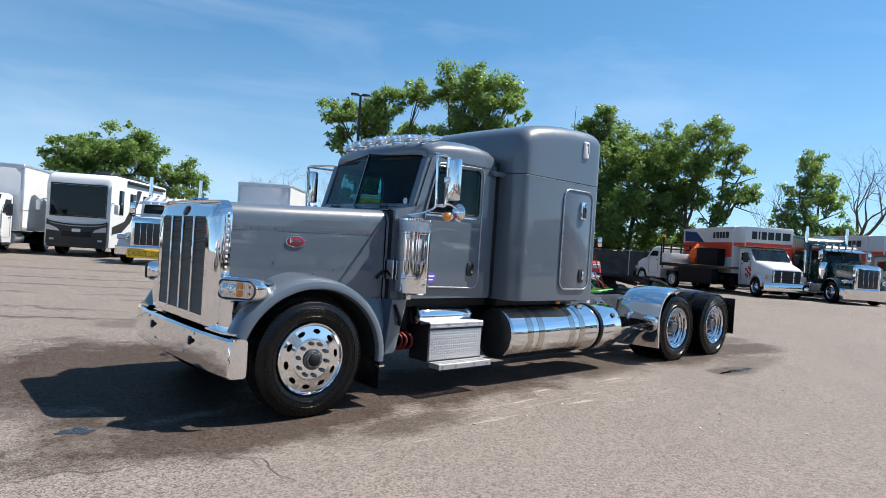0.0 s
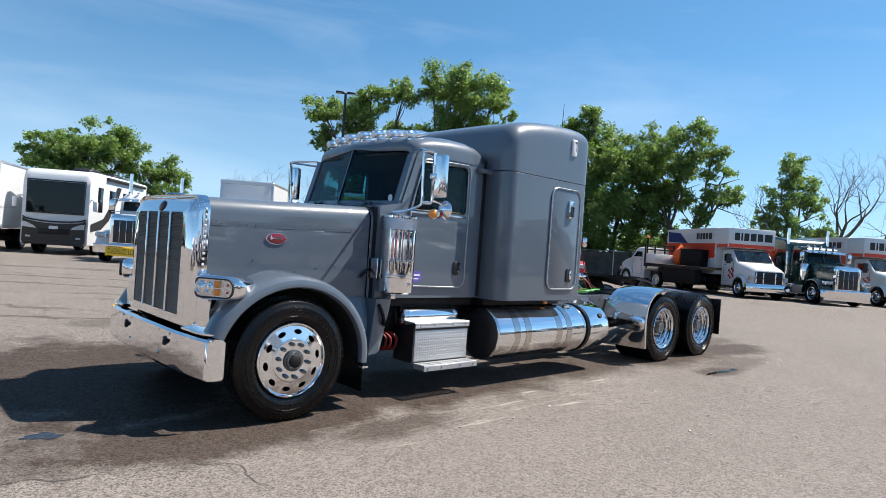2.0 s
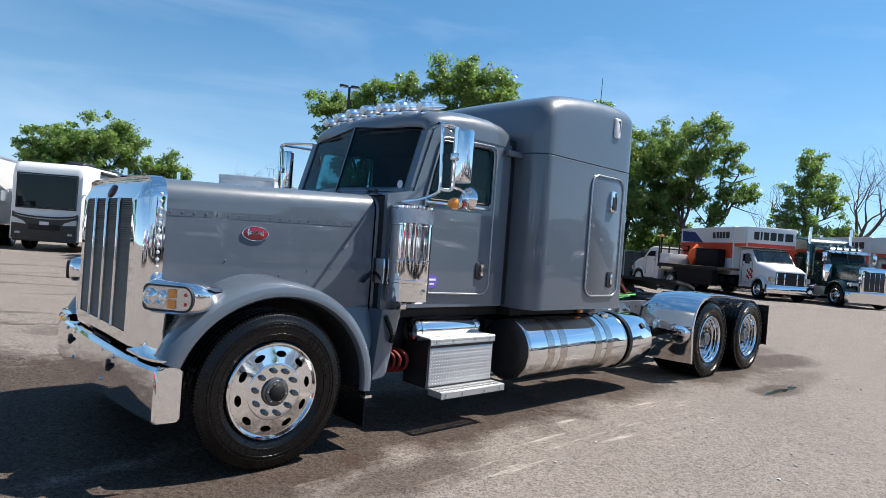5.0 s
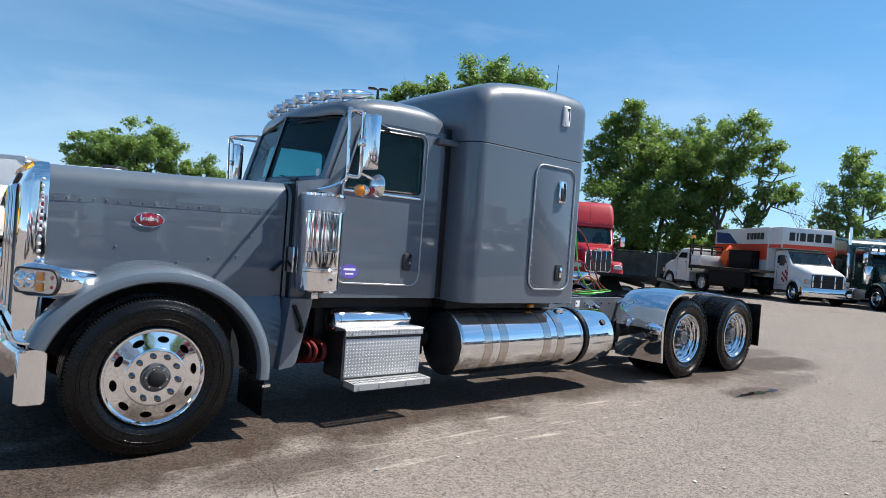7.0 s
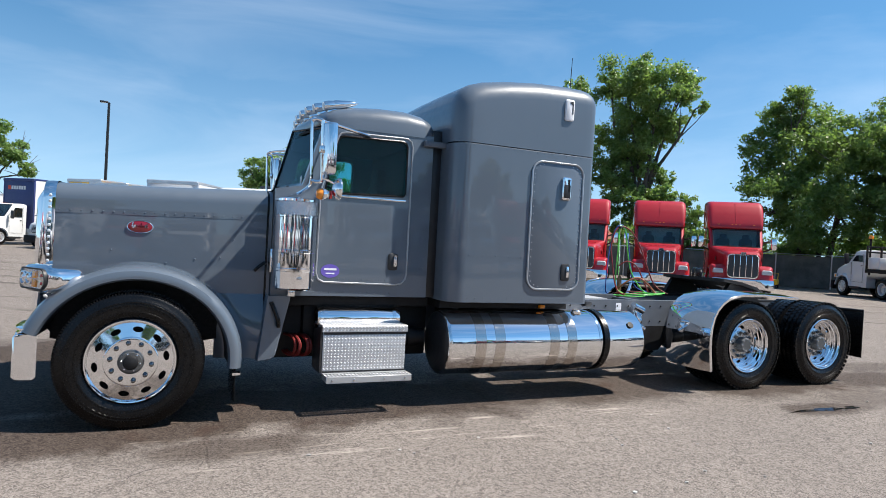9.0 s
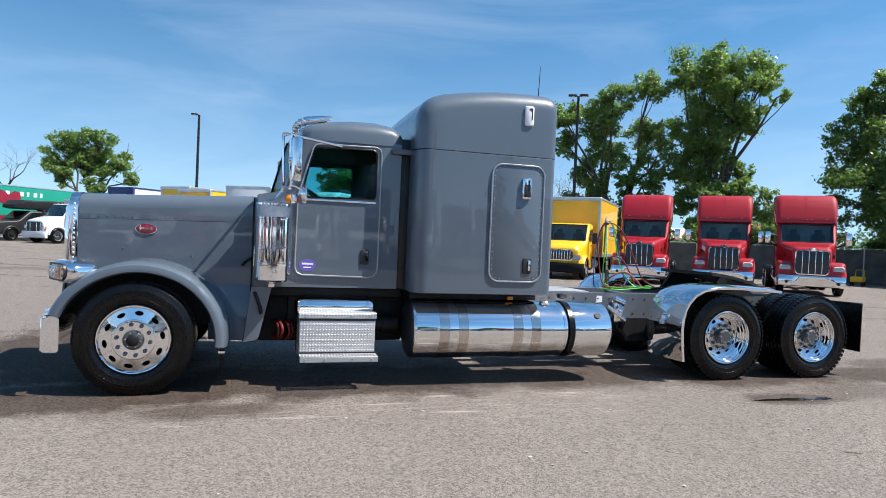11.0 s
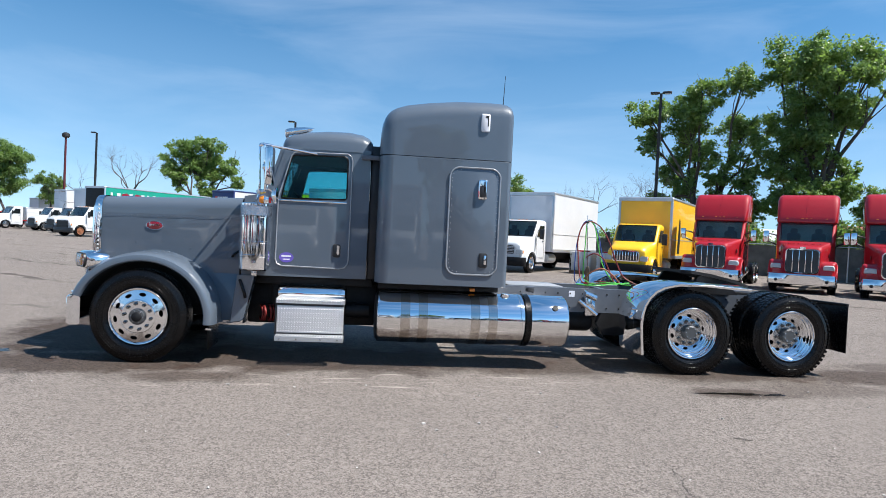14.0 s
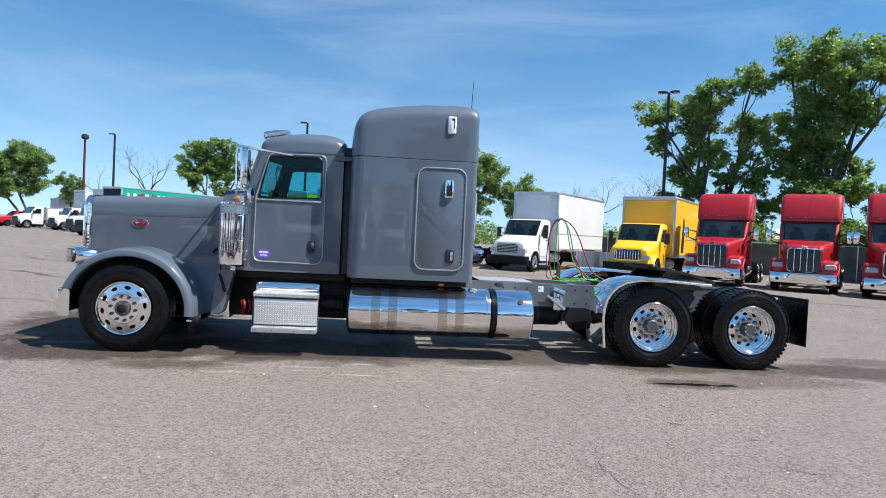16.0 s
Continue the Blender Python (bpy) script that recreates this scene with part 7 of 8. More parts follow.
def motorhome(x, y):
    tr = thing("motorhome", "white motorhome with dark swooping stripes and huge windscreen", "motorhome", "", parked(x, y, 55.0) @ Matrix.Diagonal((1.13, 1.13, 1.13, 1)))
    st = [section(0.10, 1.08, 0.45, 2.7, 0.2), section(0.03, 1.15, 0.42, 1.6, 0.2), section(0.10, 1.20, 0.40, 3.05, 0.22), section(0.25, 1.23, 0.40, 3.25, 0.18), section(0.6, 1.25, 0.40, 3.32, 0.12), section(6.4, 1.25, 0.40, 3.32, 0.10)]
    body = part("body", rings([st[0]] + st[2:]), WHITE, tr, "", 45)
    window_on(body, [(0.085, 1.0, 1.62), (0.085, -1.0, 1.62), (0.085, -1.02, 2.82), (0.085, 1.02, 2.82)], (-0.01, 0, 0), "windscreen", "huge dark windscreen")
    part("windscreen_rim", tube([(0.08, 1.03, 1.59), (0.08, -1.03, 1.59), (0.08, -1.05, 2.86), (0.08, 1.05, 2.86), (0.08, 1.03, 1.59)], 0.025, 5, smooth=1), BLACK, body)
    part("nose_panel", rings([[(x_, y_, z) for y_, z in [(-1.12, 0.45), (1.12, 0.45)] + [(1.12 * math.cos(a), 1.36 - 0.17 * math.sin(a)) for a in (math.pi * i / 12 for i in range(13))]] for x_ in (0.12, 0.04, 0.02)]), INK, body, "black lower nose")
    part("nose_stripe", tube([(0.03, 1.12 * math.sin(a), 1.42 - 0.16 * math.cos(a)) for a in (radians(-90 + 15 * i) for i in range(13))], 0.03, 6, smooth=1), INK, body, "black curved nose stripe")
    part("nose_lip", box(0.0, 0.2, -1.08, 1.08, 0.36, 0.48, 0.04), BLACK, body)
    part("grille", box(0.005, 0.03, -0.55, 0.55, 0.78, 1.0, 0.01), DARKMETAL, body)
    part("number_plate", box(0.0, 0.006, -0.16, 0.16, 0.98, 1.10), PALE, body, "plain plate")
    for s in (-1, 1):
        part("headlight", rings([[(x_, s * yy, z) for yy, z in ((0.62, 0.98), (1.10, 1.02), (1.12, 1.22), (0.98, 1.20), (0.70, 1.08))] for x_ in (0.03, 0.0)]), LAMP, body, "swept clear headlamp")
        part("fog_lamp", box(0.0, 0.03, s * 0.90 - 0.09, s * 0.90 + 0.09, 0.62, 0.70, 0.02), LAMP, body)
        y_ = s * 1.252
        for a, b, c in ((0.75, 1.25, 2.75), (1.9, 2.6, 2.7), (3.4, 4.6, 2.7)):
            part("side_window", box(a, b, y_ - 0.006, y_ + 0.006, 1.75, c, 0.003), WINDOW, body)
        part("swoosh", plate([(0.25, 0.95), (1.2, 1.05), (2.0, 1.45), (2.8, 2.3), (3.2, 2.9), (2.7, 2.9), (2.2, 2.2), (1.4, 1.5), (0.25, 1.25)], (), y_ - 0.004, y_ + 0.004), INK, body, "dark swooping stripe")
        part("swoosh", plate([(1.2, 0.6), (3.2, 0.75), (4.5, 1.35), (5.6, 2.2), (5.2, 2.2), (4.1, 1.5), (2.9, 0.95), (1.2, 0.8)], (), y_ - 0.004, y_ + 0.004), NAVY, body, "dark swooping stripe")
        part("mirror", box(0.0, 0.12, s * 1.45 - 0.09, s * 1.45 + 0.09, 1.75, 2.15, 0.04), WHITE, tr)
        part("mirror_arm", tube([(0.06, s * 1.42, 2.1), (0.1, s * 1.32, 2.2), (0.2, s * 1.22, 2.2)], 0.025, 6), WHITE, tr)
        part("awning", rod((1.5, s * 1.30, 3.15), (6.0, s * 1.30, 3.15), 0.07, 0.07, 10), INK, tr)
        road_wheel(tr, 1.35, s * 1.22, s, 0.46, 0.26)
        road_wheel(tr, 5.0, s * 1.22, s, 0.46, 0.26, None, True)
    part("wiper", rod((0.06, 0.1, 1.6), (0.05, 0.8, 1.7), 0.012, 0.01, 5), BLACK, body)
    part("wiper", rod((0.06, -0.8, 1.6), (0.05, -0.1, 1.7), 0.012, 0.01, 5), BLACK, body)
    for x_ in (2.2, 4.8):
        part("roof_unit", rings([section(x_, 0.3, 3.32, 3.5, 0.08), section(x_ + 0.12, 0.38, 3.32, 3.6, 0.1), section(x_ + 0.9, 0.38, 3.32, 3.6, 0.1), section(x_ + 1.0, 0.3, 3.32, 3.5, 0.08)]), BLACK, tr, "dark roof air conditioner")


motorhome(3.3, 26.6)
box_truck(-1.1, 24.9, "white box truck with white cargo box and pale rails", WHITE, GREYBOX, BOXWHITE, PALE, 8.6, 3.85, turn=64.0)
box_truck(-4.9, 30.9, "yellow box truck parked beside a white one", YELLOW, YELLOW, YELLOW, PALE, 8.4, 3.85)
bt, bx = box_truck(-10.6, 39.4, "white rental truck with navy box front", WHITE, NAVY, BOXWHITE, NAVY, 8.8, 4.2, PALE, "bars", PALE)
for i in range(6):
    part("wordmark_bar", box(2.93, 2.946, 0.45 - i * 0.2, 0.6 - i * 0.2, 3.5, 3.73), BOXWHITE, bx, "white wordmark bar")
part("logo_mark", box(2.93, 2.946, 0.66, 0.88, 3.5, 3.75), ORANGE, bx, "orange logo mark")
box_truck(-6.5, 35.0, "yellow topped delivery truck in the far row", WHITE, YELLOW, YELLOW, PALE, 8.4, 4.2)
slatted_truck, bx = box_truck(-14.9, 44.2, "white flat fronted delivery truck with slatted grille", WHITE, GREYBOX, BOXWHITE, PALE, 7.0, 2.9, WHITE, "bars")


slatted_truck.matrix_world = parked(-14.9, 44.2) @ Matrix.Diagonal((1.15, 1.15, 1.15, 1))


def pickup(x, y, paint, label, topper=False, turn=TURN):
    tr = thing("pickup_truck", label, "pickup", "", parked(x, y, turn))
    st = [section(0.12, 0.80, 0.55, 1.12, 0.1), section(0.2, 0.92, 0.5, 1.2, 0.12), section(1.2, 0.97, 0.48, 1.28, 0.1), section(1.45, 0.98, 0.48, 1.32, 0.08), section(2.15, 0.93, 0.48, 1.95, 0.14), section(3.6, 0.93, 0.48, 1.97, 0.14), section(3.9, 0.97, 0.48, 1.40, 0.06), section(5.7, 0.97, 0.5, 1.38, 0.05)]
    body = part("body", rings(st), paint, tr, "", 40)
    window_on(body, [(1.55, 0.82, 1.40), (1.55, -0.82, 1.40), (2.08, -0.78, 1.88), (2.08, 0.78, 1.88)], (-0.03, 0, 0.03), "windscreen")
    part("grille", box(0.08, 0.14, -0.6, 0.6, 0.72, 1.06, 0.02), BLACK, body)
    part("bumper", box(0.0, 0.2, -0.98, 0.98, 0.42, 0.66, 0.05), BLACK, tr)
    for s in (-1, 1):
        part("headlight", box(0.08, 0.2, s * 0.76 - 0.12, s * 0.76 + 0.12, 0.8, 1.04, 0.03), LAMP, body)
        pts = [(1.85, s * 0.975, 1.36), (3.45, s * 0.975, 1.36), (3.4, s * 0.94, 1.84), (2.25, s * 0.94, 1.84)]
        window_on(body, pts if s < 0 else pts[::-1], (0, s * 0.012, 0), "side_window")
        wheel_arch(body, paint, 0.95, 0.42, 0.46, s * 1.03, s * 0.85, 0, 180)
        wheel_arch(body, paint, 4.6, 0.42, 0.46, s * 1.03, s * 0.85, 0, 180)
        for xx in (0.95, 4.6):
            road_wheel(tr, xx, s * 1.02, s, 0.42, 0.26, DARKMETAL)
    if topper:
        part("roof_tent", rings([section(1.3, 0.6, 2.1, 2.3, 0.05), section(1.8, 0.9, 2.05, 2.62, 0.08), section(4.9, 0.95, 2.05, 2.7, 0.08)]), DARKMETAL, tr, "grey camper shell")
        part("bed_shell", box(3.7, 5.7, -0.92, 0.92, 1.38, 2.05, 0.05), BLACK, tr)
    return tr


pickup(-18.6, 47.2, BLACK, "black pickup with grey roof camper shell", True).matrix_world = parked(-18.9, 47.4) @ Matrix.Diagonal((1.2, 1.2, 1.2, 1))
bt, bx = box_truck(-22.8, 47.1, "white truck with teal and maroon box and brown wheels", WHITE, DARKMETAL, TEAL, PALE, 15.0, 4.4, BLACK, "dark", RUSTY, turn=59.0)
for s in (-1, 1):
    part("maroon_panel", box(3.1, 11.4, s * 1.254 - 0.004, s * 1.254 + 0.004, 1.06, 1.95), MAROON, bx)
    for i in range(9):
        part("wordmark_bar", box(3.5 + i * 0.62, 3.72 + i * 0.62 + 0.12 * (i % 2), s * 1.256 - 0.004, s * 1.256 + 0.004, 3.55, 3.92), BOXWHITE, bx, "white wordmark bar")
    part("heart_mark", plate([(5.6, 2.5), (6.7, 3.3), (6.6, 3.85), (6.1, 3.95), (5.6, 3.6), (5.1, 3.95), (4.6, 3.85), (4.5, 3.3)], (), s * 1.259 - 0.003, s * 1.259 + 0.003), MAROON, bx)
box_truck(-29.0, 58.0, "white chassis cab truck with black bumper", WHITE, GREYBOX, BOXWHITE, PALE, 8.2, 4.6, BLACK, "dark")
box_truck(-33.4, 63.2, "white chassis cab truck with white box", WHITE, GREYBOX, BOXWHITE, PALE, 8.0, 4.6, BLACK, "dark")
box_truck(-39.6, 67.5, "white work truck at the end of the row", WHITE, GREYBOX, BOXWHITE, PALE, 7.2, 2.5, BLACK, "dark")
pickup(-44.0, 71.5, RED, "red pickup at the end of the row")
trailer = thing("white_trailer", "long white trailer behind the work trucks", "trailer", "", parked(-41.0, 79.0))
cargo_box(trailer, 0.0, 13.0, 1.1, 3.9, BOXWHITE, BOXWHITE, PALE)
for s in (-1, 1):
    road_wheel(trailer, 10.5, s * 1.2, s, 0.5, 0.27)
    part("landing_leg", box(2.0, 2.1, s * 0.6 - 0.05, s * 0.6 + 0.05, 0.0, 1.1, 0.01), DARKMETAL, trailer)


def tote(x, y):
    t = thing("caged_tote", "white plastic tote in a grey cage", "container", "", parked(x, y))
    part("tank", box(0.05, 1.05, -0.5, 0.5, 0.16, 1.1, 0.06), BOXWHITE, t)
    part("pallet", box(0.0, 1.1, -0.55, 0.55, 0.0, 0.14, 0.01), WOOD, t)
    for z in (0.3, 0.55, 0.8, 1.08):
        part("cage_bar", tube([(0.02, -0.53, z), (1.08, -0.53, z), (1.08, 0.53, z), (0.02, 0.53, z), (0.02, -0.53, z)], 0.014, 5, smooth=1), PALE, t)
    for k in range(6):
        part("cage_post", rod((0.02, -0.53 + 0.212 * k, 0.14), (0.02, -0.53 + 0.212 * k, 1.1), 0.012, 0.012, 5), PALE, t)
    part("lid", box(0.3, 0.8, -0.25, 0.25, 1.1, 1.18, 0.03), RED, t)


def shed(x, y, turn, label, wall, roof, length):
    """A low building beyond the fence."""
    h = thing("far_building", label, "building", "", pose(x, y, 0, 0, 0, turn))
    part("wall", box(-length / 2, length / 2, -4, 4, 0, 3.0, 0.03), wall, h)
    part("roof", rings([[(x_, -4.5, 2.95), (x_, 0, 4.5), (x_, 4.5, 2.95), (x_, 4.5, 2.80), (x_, 0, 4.35), (x_, -4.5, 2.80)] for x_ in (-length / 2 - 0.4, length / 2 + 0.4)]), roof, h, "", 20)
    for k in range(4):
        wx = -length / 2 + length * (k + 0.5) / 4
        w = part("window", box(wx - 0.7, wx + 0.7, -4.05, -3.99, 1.1, 2.3, 0.01), WINDOW, h)
        part("sill", box(wx - 0.8, wx + 0.8, -4.12, -4.0, 1.02, 1.1, 0.01), PALE, w)


BRICKRED = plain("rusty_red_roof", (0.24, 0.085, 0.05), 0.8, 0.0, 0.3, 1.5)
shed(51.5, 47.5, -48, "low shed with a rusty red roof", GREYBOX, BRICKRED, 13)
shed(58.0, 66.0, -40, "low pale building beyond the fence", BOXWHITE, GREYBOX, 14)


def yard_cart(x, y):
    c = thing("yellow_cart", "small yellow equipment cart by the fence", "cart", "", pose(x, y, 0, 0, 0, 30))
    part("tray", box(-0.45, 0.45, -0.28, 0.28, 0.22, 0.50, 0.04), SIGN, c)
    part("handle", tube([(0.42, -0.2, 0.48), (0.62, -0.2, 0.85), (0.62, 0.2, 0.85), (0.42, 0.2, 0.48)], 0.02, 6, smooth=1), SIGN, c)
    for u in (-0.3, 0.3):
        for v in (-0.25, 0.25):
            part("caster", lathe([(0.001, -0.03), (0.11, -0.03), (0.12, 0.0), (0.11, 0.03), (0.001, 0.03)], (u, v, 0.12), "y", 12), RUBBER, c)


yard_cart(31.5, 19.2)
tote(13.0, 22.6)
tote(13.9, 21.5)


# ---- lamps, fence and trees ----
OXBLOOD = plain("dark_red_paint", (0.085, 0.008, 0.012), 0.5)


def light_pole(x, y, h, turn, two=False, red=False):
    p = thing("light_pole", "dark square steel parking lot light pole", "lamp post", "lot lights", pose(x, y, 0, 0, 0, turn))
    part("foot", lathe([(0.3, 0.0), (0.3, 0.7), (0.26, 0.75), (0.001, 0.75)], (0, 0, 0), "z", 20), GREYBOX, p, "round concrete footing")
    part("post", rings([[(sx * w, sy * w, z) for sx, sy in ((-1, -1), (1, -1), (1, 1), (-1, 1))] for w, z in ((0.11, 0.7), (0.08, h))]), OXBLOOD if red else INK, p)
    if red:
        part("lamp_head", lathe([(0.001, -0.05), (0.30, -0.02), (0.42, 0.14), (0.40, 0.40), (0.24, 0.56), (0.001, 0.60)], (0, 0, h), "z", 16), INK, p, "round dark lamp head")
    for s in ((1, -1) if two else () if red else (1,)):
        hd = part("lamp_head", rings([[(s * x_, y_, z) for y_, z in round_rect(-w, w, h - 0.03, h + 0.11, 0.03)] for x_, w in ((0.08, 0.06), (0.2, 0.15), (0.62, 0.15), (0.66, 0.12))]), INK, p, "flat lamp head")
        part("lens", box(min(s * 0.25, s * 0.6), max(s * 0.25, s * 0.6), -0.13, 0.13, h - 0.045, h - 0.03), CLEAR, hd)


light_pole(21.1, 31.6, 11.6, -30, True)
light_pole(-4.9, 52.6, 11.6, 170)
light_pole(-29.6, 69.4, 11.6, 170)
light_pole(-33.2, 69.9, 10.9, 60, False, True)

FENCEMESH = plain("grey_privacy_mesh", (0.085, 0.088, 0.080), 0.8, 0.0, 0.35, 1.5, grain=0.4)


def fence():
    f = thing("chain_fence", "grey chain-link fence with dark privacy mesh", "fence", "", pose(34.4, 21.3, 0, 0, 0, -42.7))
    for i in range(-9, 9):
        x = i * 3.0
        part("post", rod((x, 0, 0), (x, 0, 2.1), 0.035, 0.035, 8), PALE, f)
        if i < 8:
            part("mesh_panel", box(x + 0.03, x + 2.97, 0.03, 0.045, 0.05, 1.95), FENCEMESH, f)
    part("top_rail", rod((-27, 0, 2.03), (24, 0, 2.03), 0.025, 0.025, 8), PALE, f)


fence()


def leaf_material(name, dark, lite):
    s = Shade(name, lite, 0.55)
    g = s.n.new("ShaderNodeNewGeometry")
    col = s.mix(g.outputs["Random Per Island"], dark, lite)
    col = s.mix(s.span(s.noise(0.5, 3.0), 0.35, 0.7, 0.0, 0.4), col, dark)
    s.to(col, "Base Color")
    s.set("Specular IOR Level", 0.6).set("Roughness", 0.42)
    tr = s.n.new("ShaderNodeBsdfTranslucent")
    s.l.new(s.mix(0.6, col, (0.28, 0.44, 0.07)), tr.inputs["Color"])
    mx = s.n.new("ShaderNodeMixShader")
    mx.inputs[0].default_value = 0.5
    s.l.new(s.b.outputs[0], mx.inputs[1])
    s.l.new(tr.outputs[0], mx.inputs[2])
    s.l.new(mx.outputs[0], s.n["Material Output"].inputs["Surface"])
    return s.mat


LEAF = leaf_material("cottonwood_leaves", (0.080, 0.138, 0.038), (0.265, 0.385, 0.118))
LEAFDARK = leaf_material("elm_leaves", (0.054, 0.100, 0.028), (0.175, 0.275, 0.075))
BARK = plain("grey_brown_bark", (0.085, 0.070, 0.058), 0.9, 0.0, 0.4, 3.0, grain=0.8)


def leaves(rng, clumps, count, size, name, mat, parent):
    """Leaf blades scattered through uneven clumps, thinner towards their middles."""
    cl = np.array([c[:3] for c in clumps])
    rad = np.array([c[3:6] for c in clumps])
    area = rad.prod(axis=1) ** (2 / 3)
    pick = rng.choice(len(clumps), count, p=area / area.sum())
    d = rng.normal(size=(count, 3))
    d /= np.linalg.norm(d, axis=1)[:, None]
    rr = rng.random(count) ** 0.45
    wob = 1 + 0.35 * np.sin(d[:, 0] * 4 + pick) * np.cos(d[:, 2] * 5 + pick * 2) + 0.16 * rng.normal(size=count)
    c = cl[pick] + d * rad[pick] * (rr * wob)[:, None]
    n = d * 0.6 + rng.normal(size=(count, 3)) * 0.75 + np.array((0.0, 0.0, 0.35))
    n /= np.linalg.norm(n, axis=1)[:, None]
    a = np.cross(n, rng.normal(size=(count, 3)))
    a /= np.linalg.norm(a, axis=1)[:, None]
    b = np.cross(n, a)
    s = (size * (0.5 + 0.8 * rng.random(count) ** 1.5))[:, None]
    v = np.concatenate([c - a * s, c + b * s * 0.62, c + a * s, c - b * s * 0.62], axis=1).reshape(-1, 3)
    me = bpy.data.meshes.new(name)
    f = np.arange(count * 4).reshape(-1, 4)
    me.from_pydata(v.tolist(), [], f.tolist())
    me.materials.append(mat)
    ob = new(name, me)
    ob.parent = parent
    return ob


def limb(bm, rng, p, d, length, r, depth, twigs, ends):
    """A branch that bends, tapers and forks."""
    pts, rs = [p], [r]
    steps = 4
    for i in range(steps):
        d = (d + Vector(rng.normal(size=3)) * 0.16 + Vector((0, 0, 0.05))).normalized()
        p = p + d * (length / steps)
        pts.append(p)
        rs.append(r * (1 - 0.42 * (i + 1) / steps))
    n = 7 if r > 0.08 else 4
    lo = []
    for i, q in enumerate(pts):
        t = (pts[min(i + 1, len(pts) - 1)] - pts[max(i - 1, 0)]).normalized().to_track_quat("Z", "Y").to_matrix()
        lo.append([q + t @ Vector((rs[i] * math.cos(2 * math.pi * k / n), rs[i] * math.sin(2 * math.pi * k / n), 0)) for k in range(n)])
    rings(lo, True, (True, True), bm)
    if depth == 0:
        ends.append(p)
        return
    for k in range(twigs):
        nd = (d + Vector(rng.normal(size=3)) * 0.62 + Vector((0, 0, 0.12))).normalized()
        limb(bm, rng, pts[-1 - (k % 2)], nd, length * rng.uniform(0.55, 0.85), rs[-1] * rng.uniform(0.6, 0.85), depth - 1, twigs, ends)


def tree(x, y, turn, label, lobes, seed, size=0.19, mat=None, trunk_r=0.28, stems=1, density=330, fork=0.4, spread=0.8, twigs=4):
    """Trunk and limbs under leafy lobes: (across, height, radius) in metres."""
    rng = np.random.default_rng(seed)
    t = thing("tree", label, "tree", "trees behind the lot", pose(x, y, 0, 0, 0, turn))
    bm = bmesh.new()
    clumps = []
    count = 0
    centres, sprays = [], []
    for u, z, r in lobes:
        v = rng.uniform(-spread, spread) * r
        centres.append(Vector((u, v, z)))
        made = 0
        while made < 34:
            q = rng.normal(size=3)
            q /= np.linalg.norm(q)
            k = r * (0.10 + 1.00 * rng.random() ** 0.62)
            s = r * rng.uniform(0.16, 0.36)
            p = Vector((u + q[0] * k, v + q[1] * k, z + q[2] * k * 0.92))
            if noise.noise(p * 0.75 + Vector((seed * 3.7, 0, 0))) < -0.20:
                made += 0.34
                continue
            made += 1
            clumps.append((*p, s * 1.2, s * 1.2, s * 0.9))
            sprays.append(p)
        count += int(density * 5.2 * r * r)
    top_z = max(c.z for c in centres)
    low_z = min(z - r for _, z, r in lobes)
    mid = sum((c.x for c in centres)) / len(centres)

    def bough(pts, r0, r1, n=7):
        lo = []
        for i, q in enumerate(pts):
            d = (pts[min(i + 1, len(pts) - 1)] - pts[max(i - 1, 0)]).normalized().to_track_quat("Z", "Y").to_matrix()
            rr = r0 + (r1 - r0) * i / (len(pts) - 1)
            lo.append([q + d @ Vector((rr * math.cos(2 * math.pi * k / n), rr * math.sin(2 * math.pi * k / n), 0)) for k in range(n)])
        rings(lo, True, (True, True), bm)

    stem_tops = []
    for k in range(stems):
        f = (k + 0.5) / stems - 0.5
        foot = Vector((mid * 0.4 + f * 1.2, f * 0.6, -0.1))
        head = Vector((mid + f * 3.4, f * 1.2, max(low_z + 0.5, fork * top_z)))
        bend = (foot + head) / 2 + Vector((rng.normal() * 0.25, rng.normal() * 0.25, 0))
        bough([foot, (foot + bend) / 2, bend, (bend + head) / 2, head], trunk_r * (1.2 if stems == 1 else 0.8), trunk_r * 0.6, 9)
        stem_tops.append(head)
    for c in centres:
        a = min(stem_tops, key=lambda h: (h - c).length)
        a = a - Vector((0, 0, rng.uniform(0, 0.5)))
        m1 = a + (c - a) * 0.35 + Vector(rng.normal(size=3)) * 0.22 + Vector((0, 0, 0.2))
        m2 = a + (c - a) * 0.7 + Vector(rng.normal(size=3)) * 0.22
        bough([a, m1, m2, c], trunk_r * 0.42, 0.04)
        for _ in range(twigs):
            e = c + Vector(rng.normal(size=3)) * (0.7 if twigs < 6 else 0.85)
            bough([m2, (m2 + e) / 2 + Vector(rng.normal(size=3)) * 0.12, e], 0.05, 0.012, 5)
    for p in sprays[::4]:
        c = min(centres, key=lambda h: (h - p).length)
        end = p + (p - c) * rng.uniform(0.0, 0.45) + Vector((0, 0, rng.uniform(-0.1, 0.25)))
        bough([c, (c + end) / 2 + Vector(rng.normal(size=3)) * 0.10, end], 0.028, 0.007, 4)
    part("trunk", bm, BARK, t, "", 60)
    leaves(rng, clumps, count, size * 0.60, "crown", mat or LEAF, t)
    return t


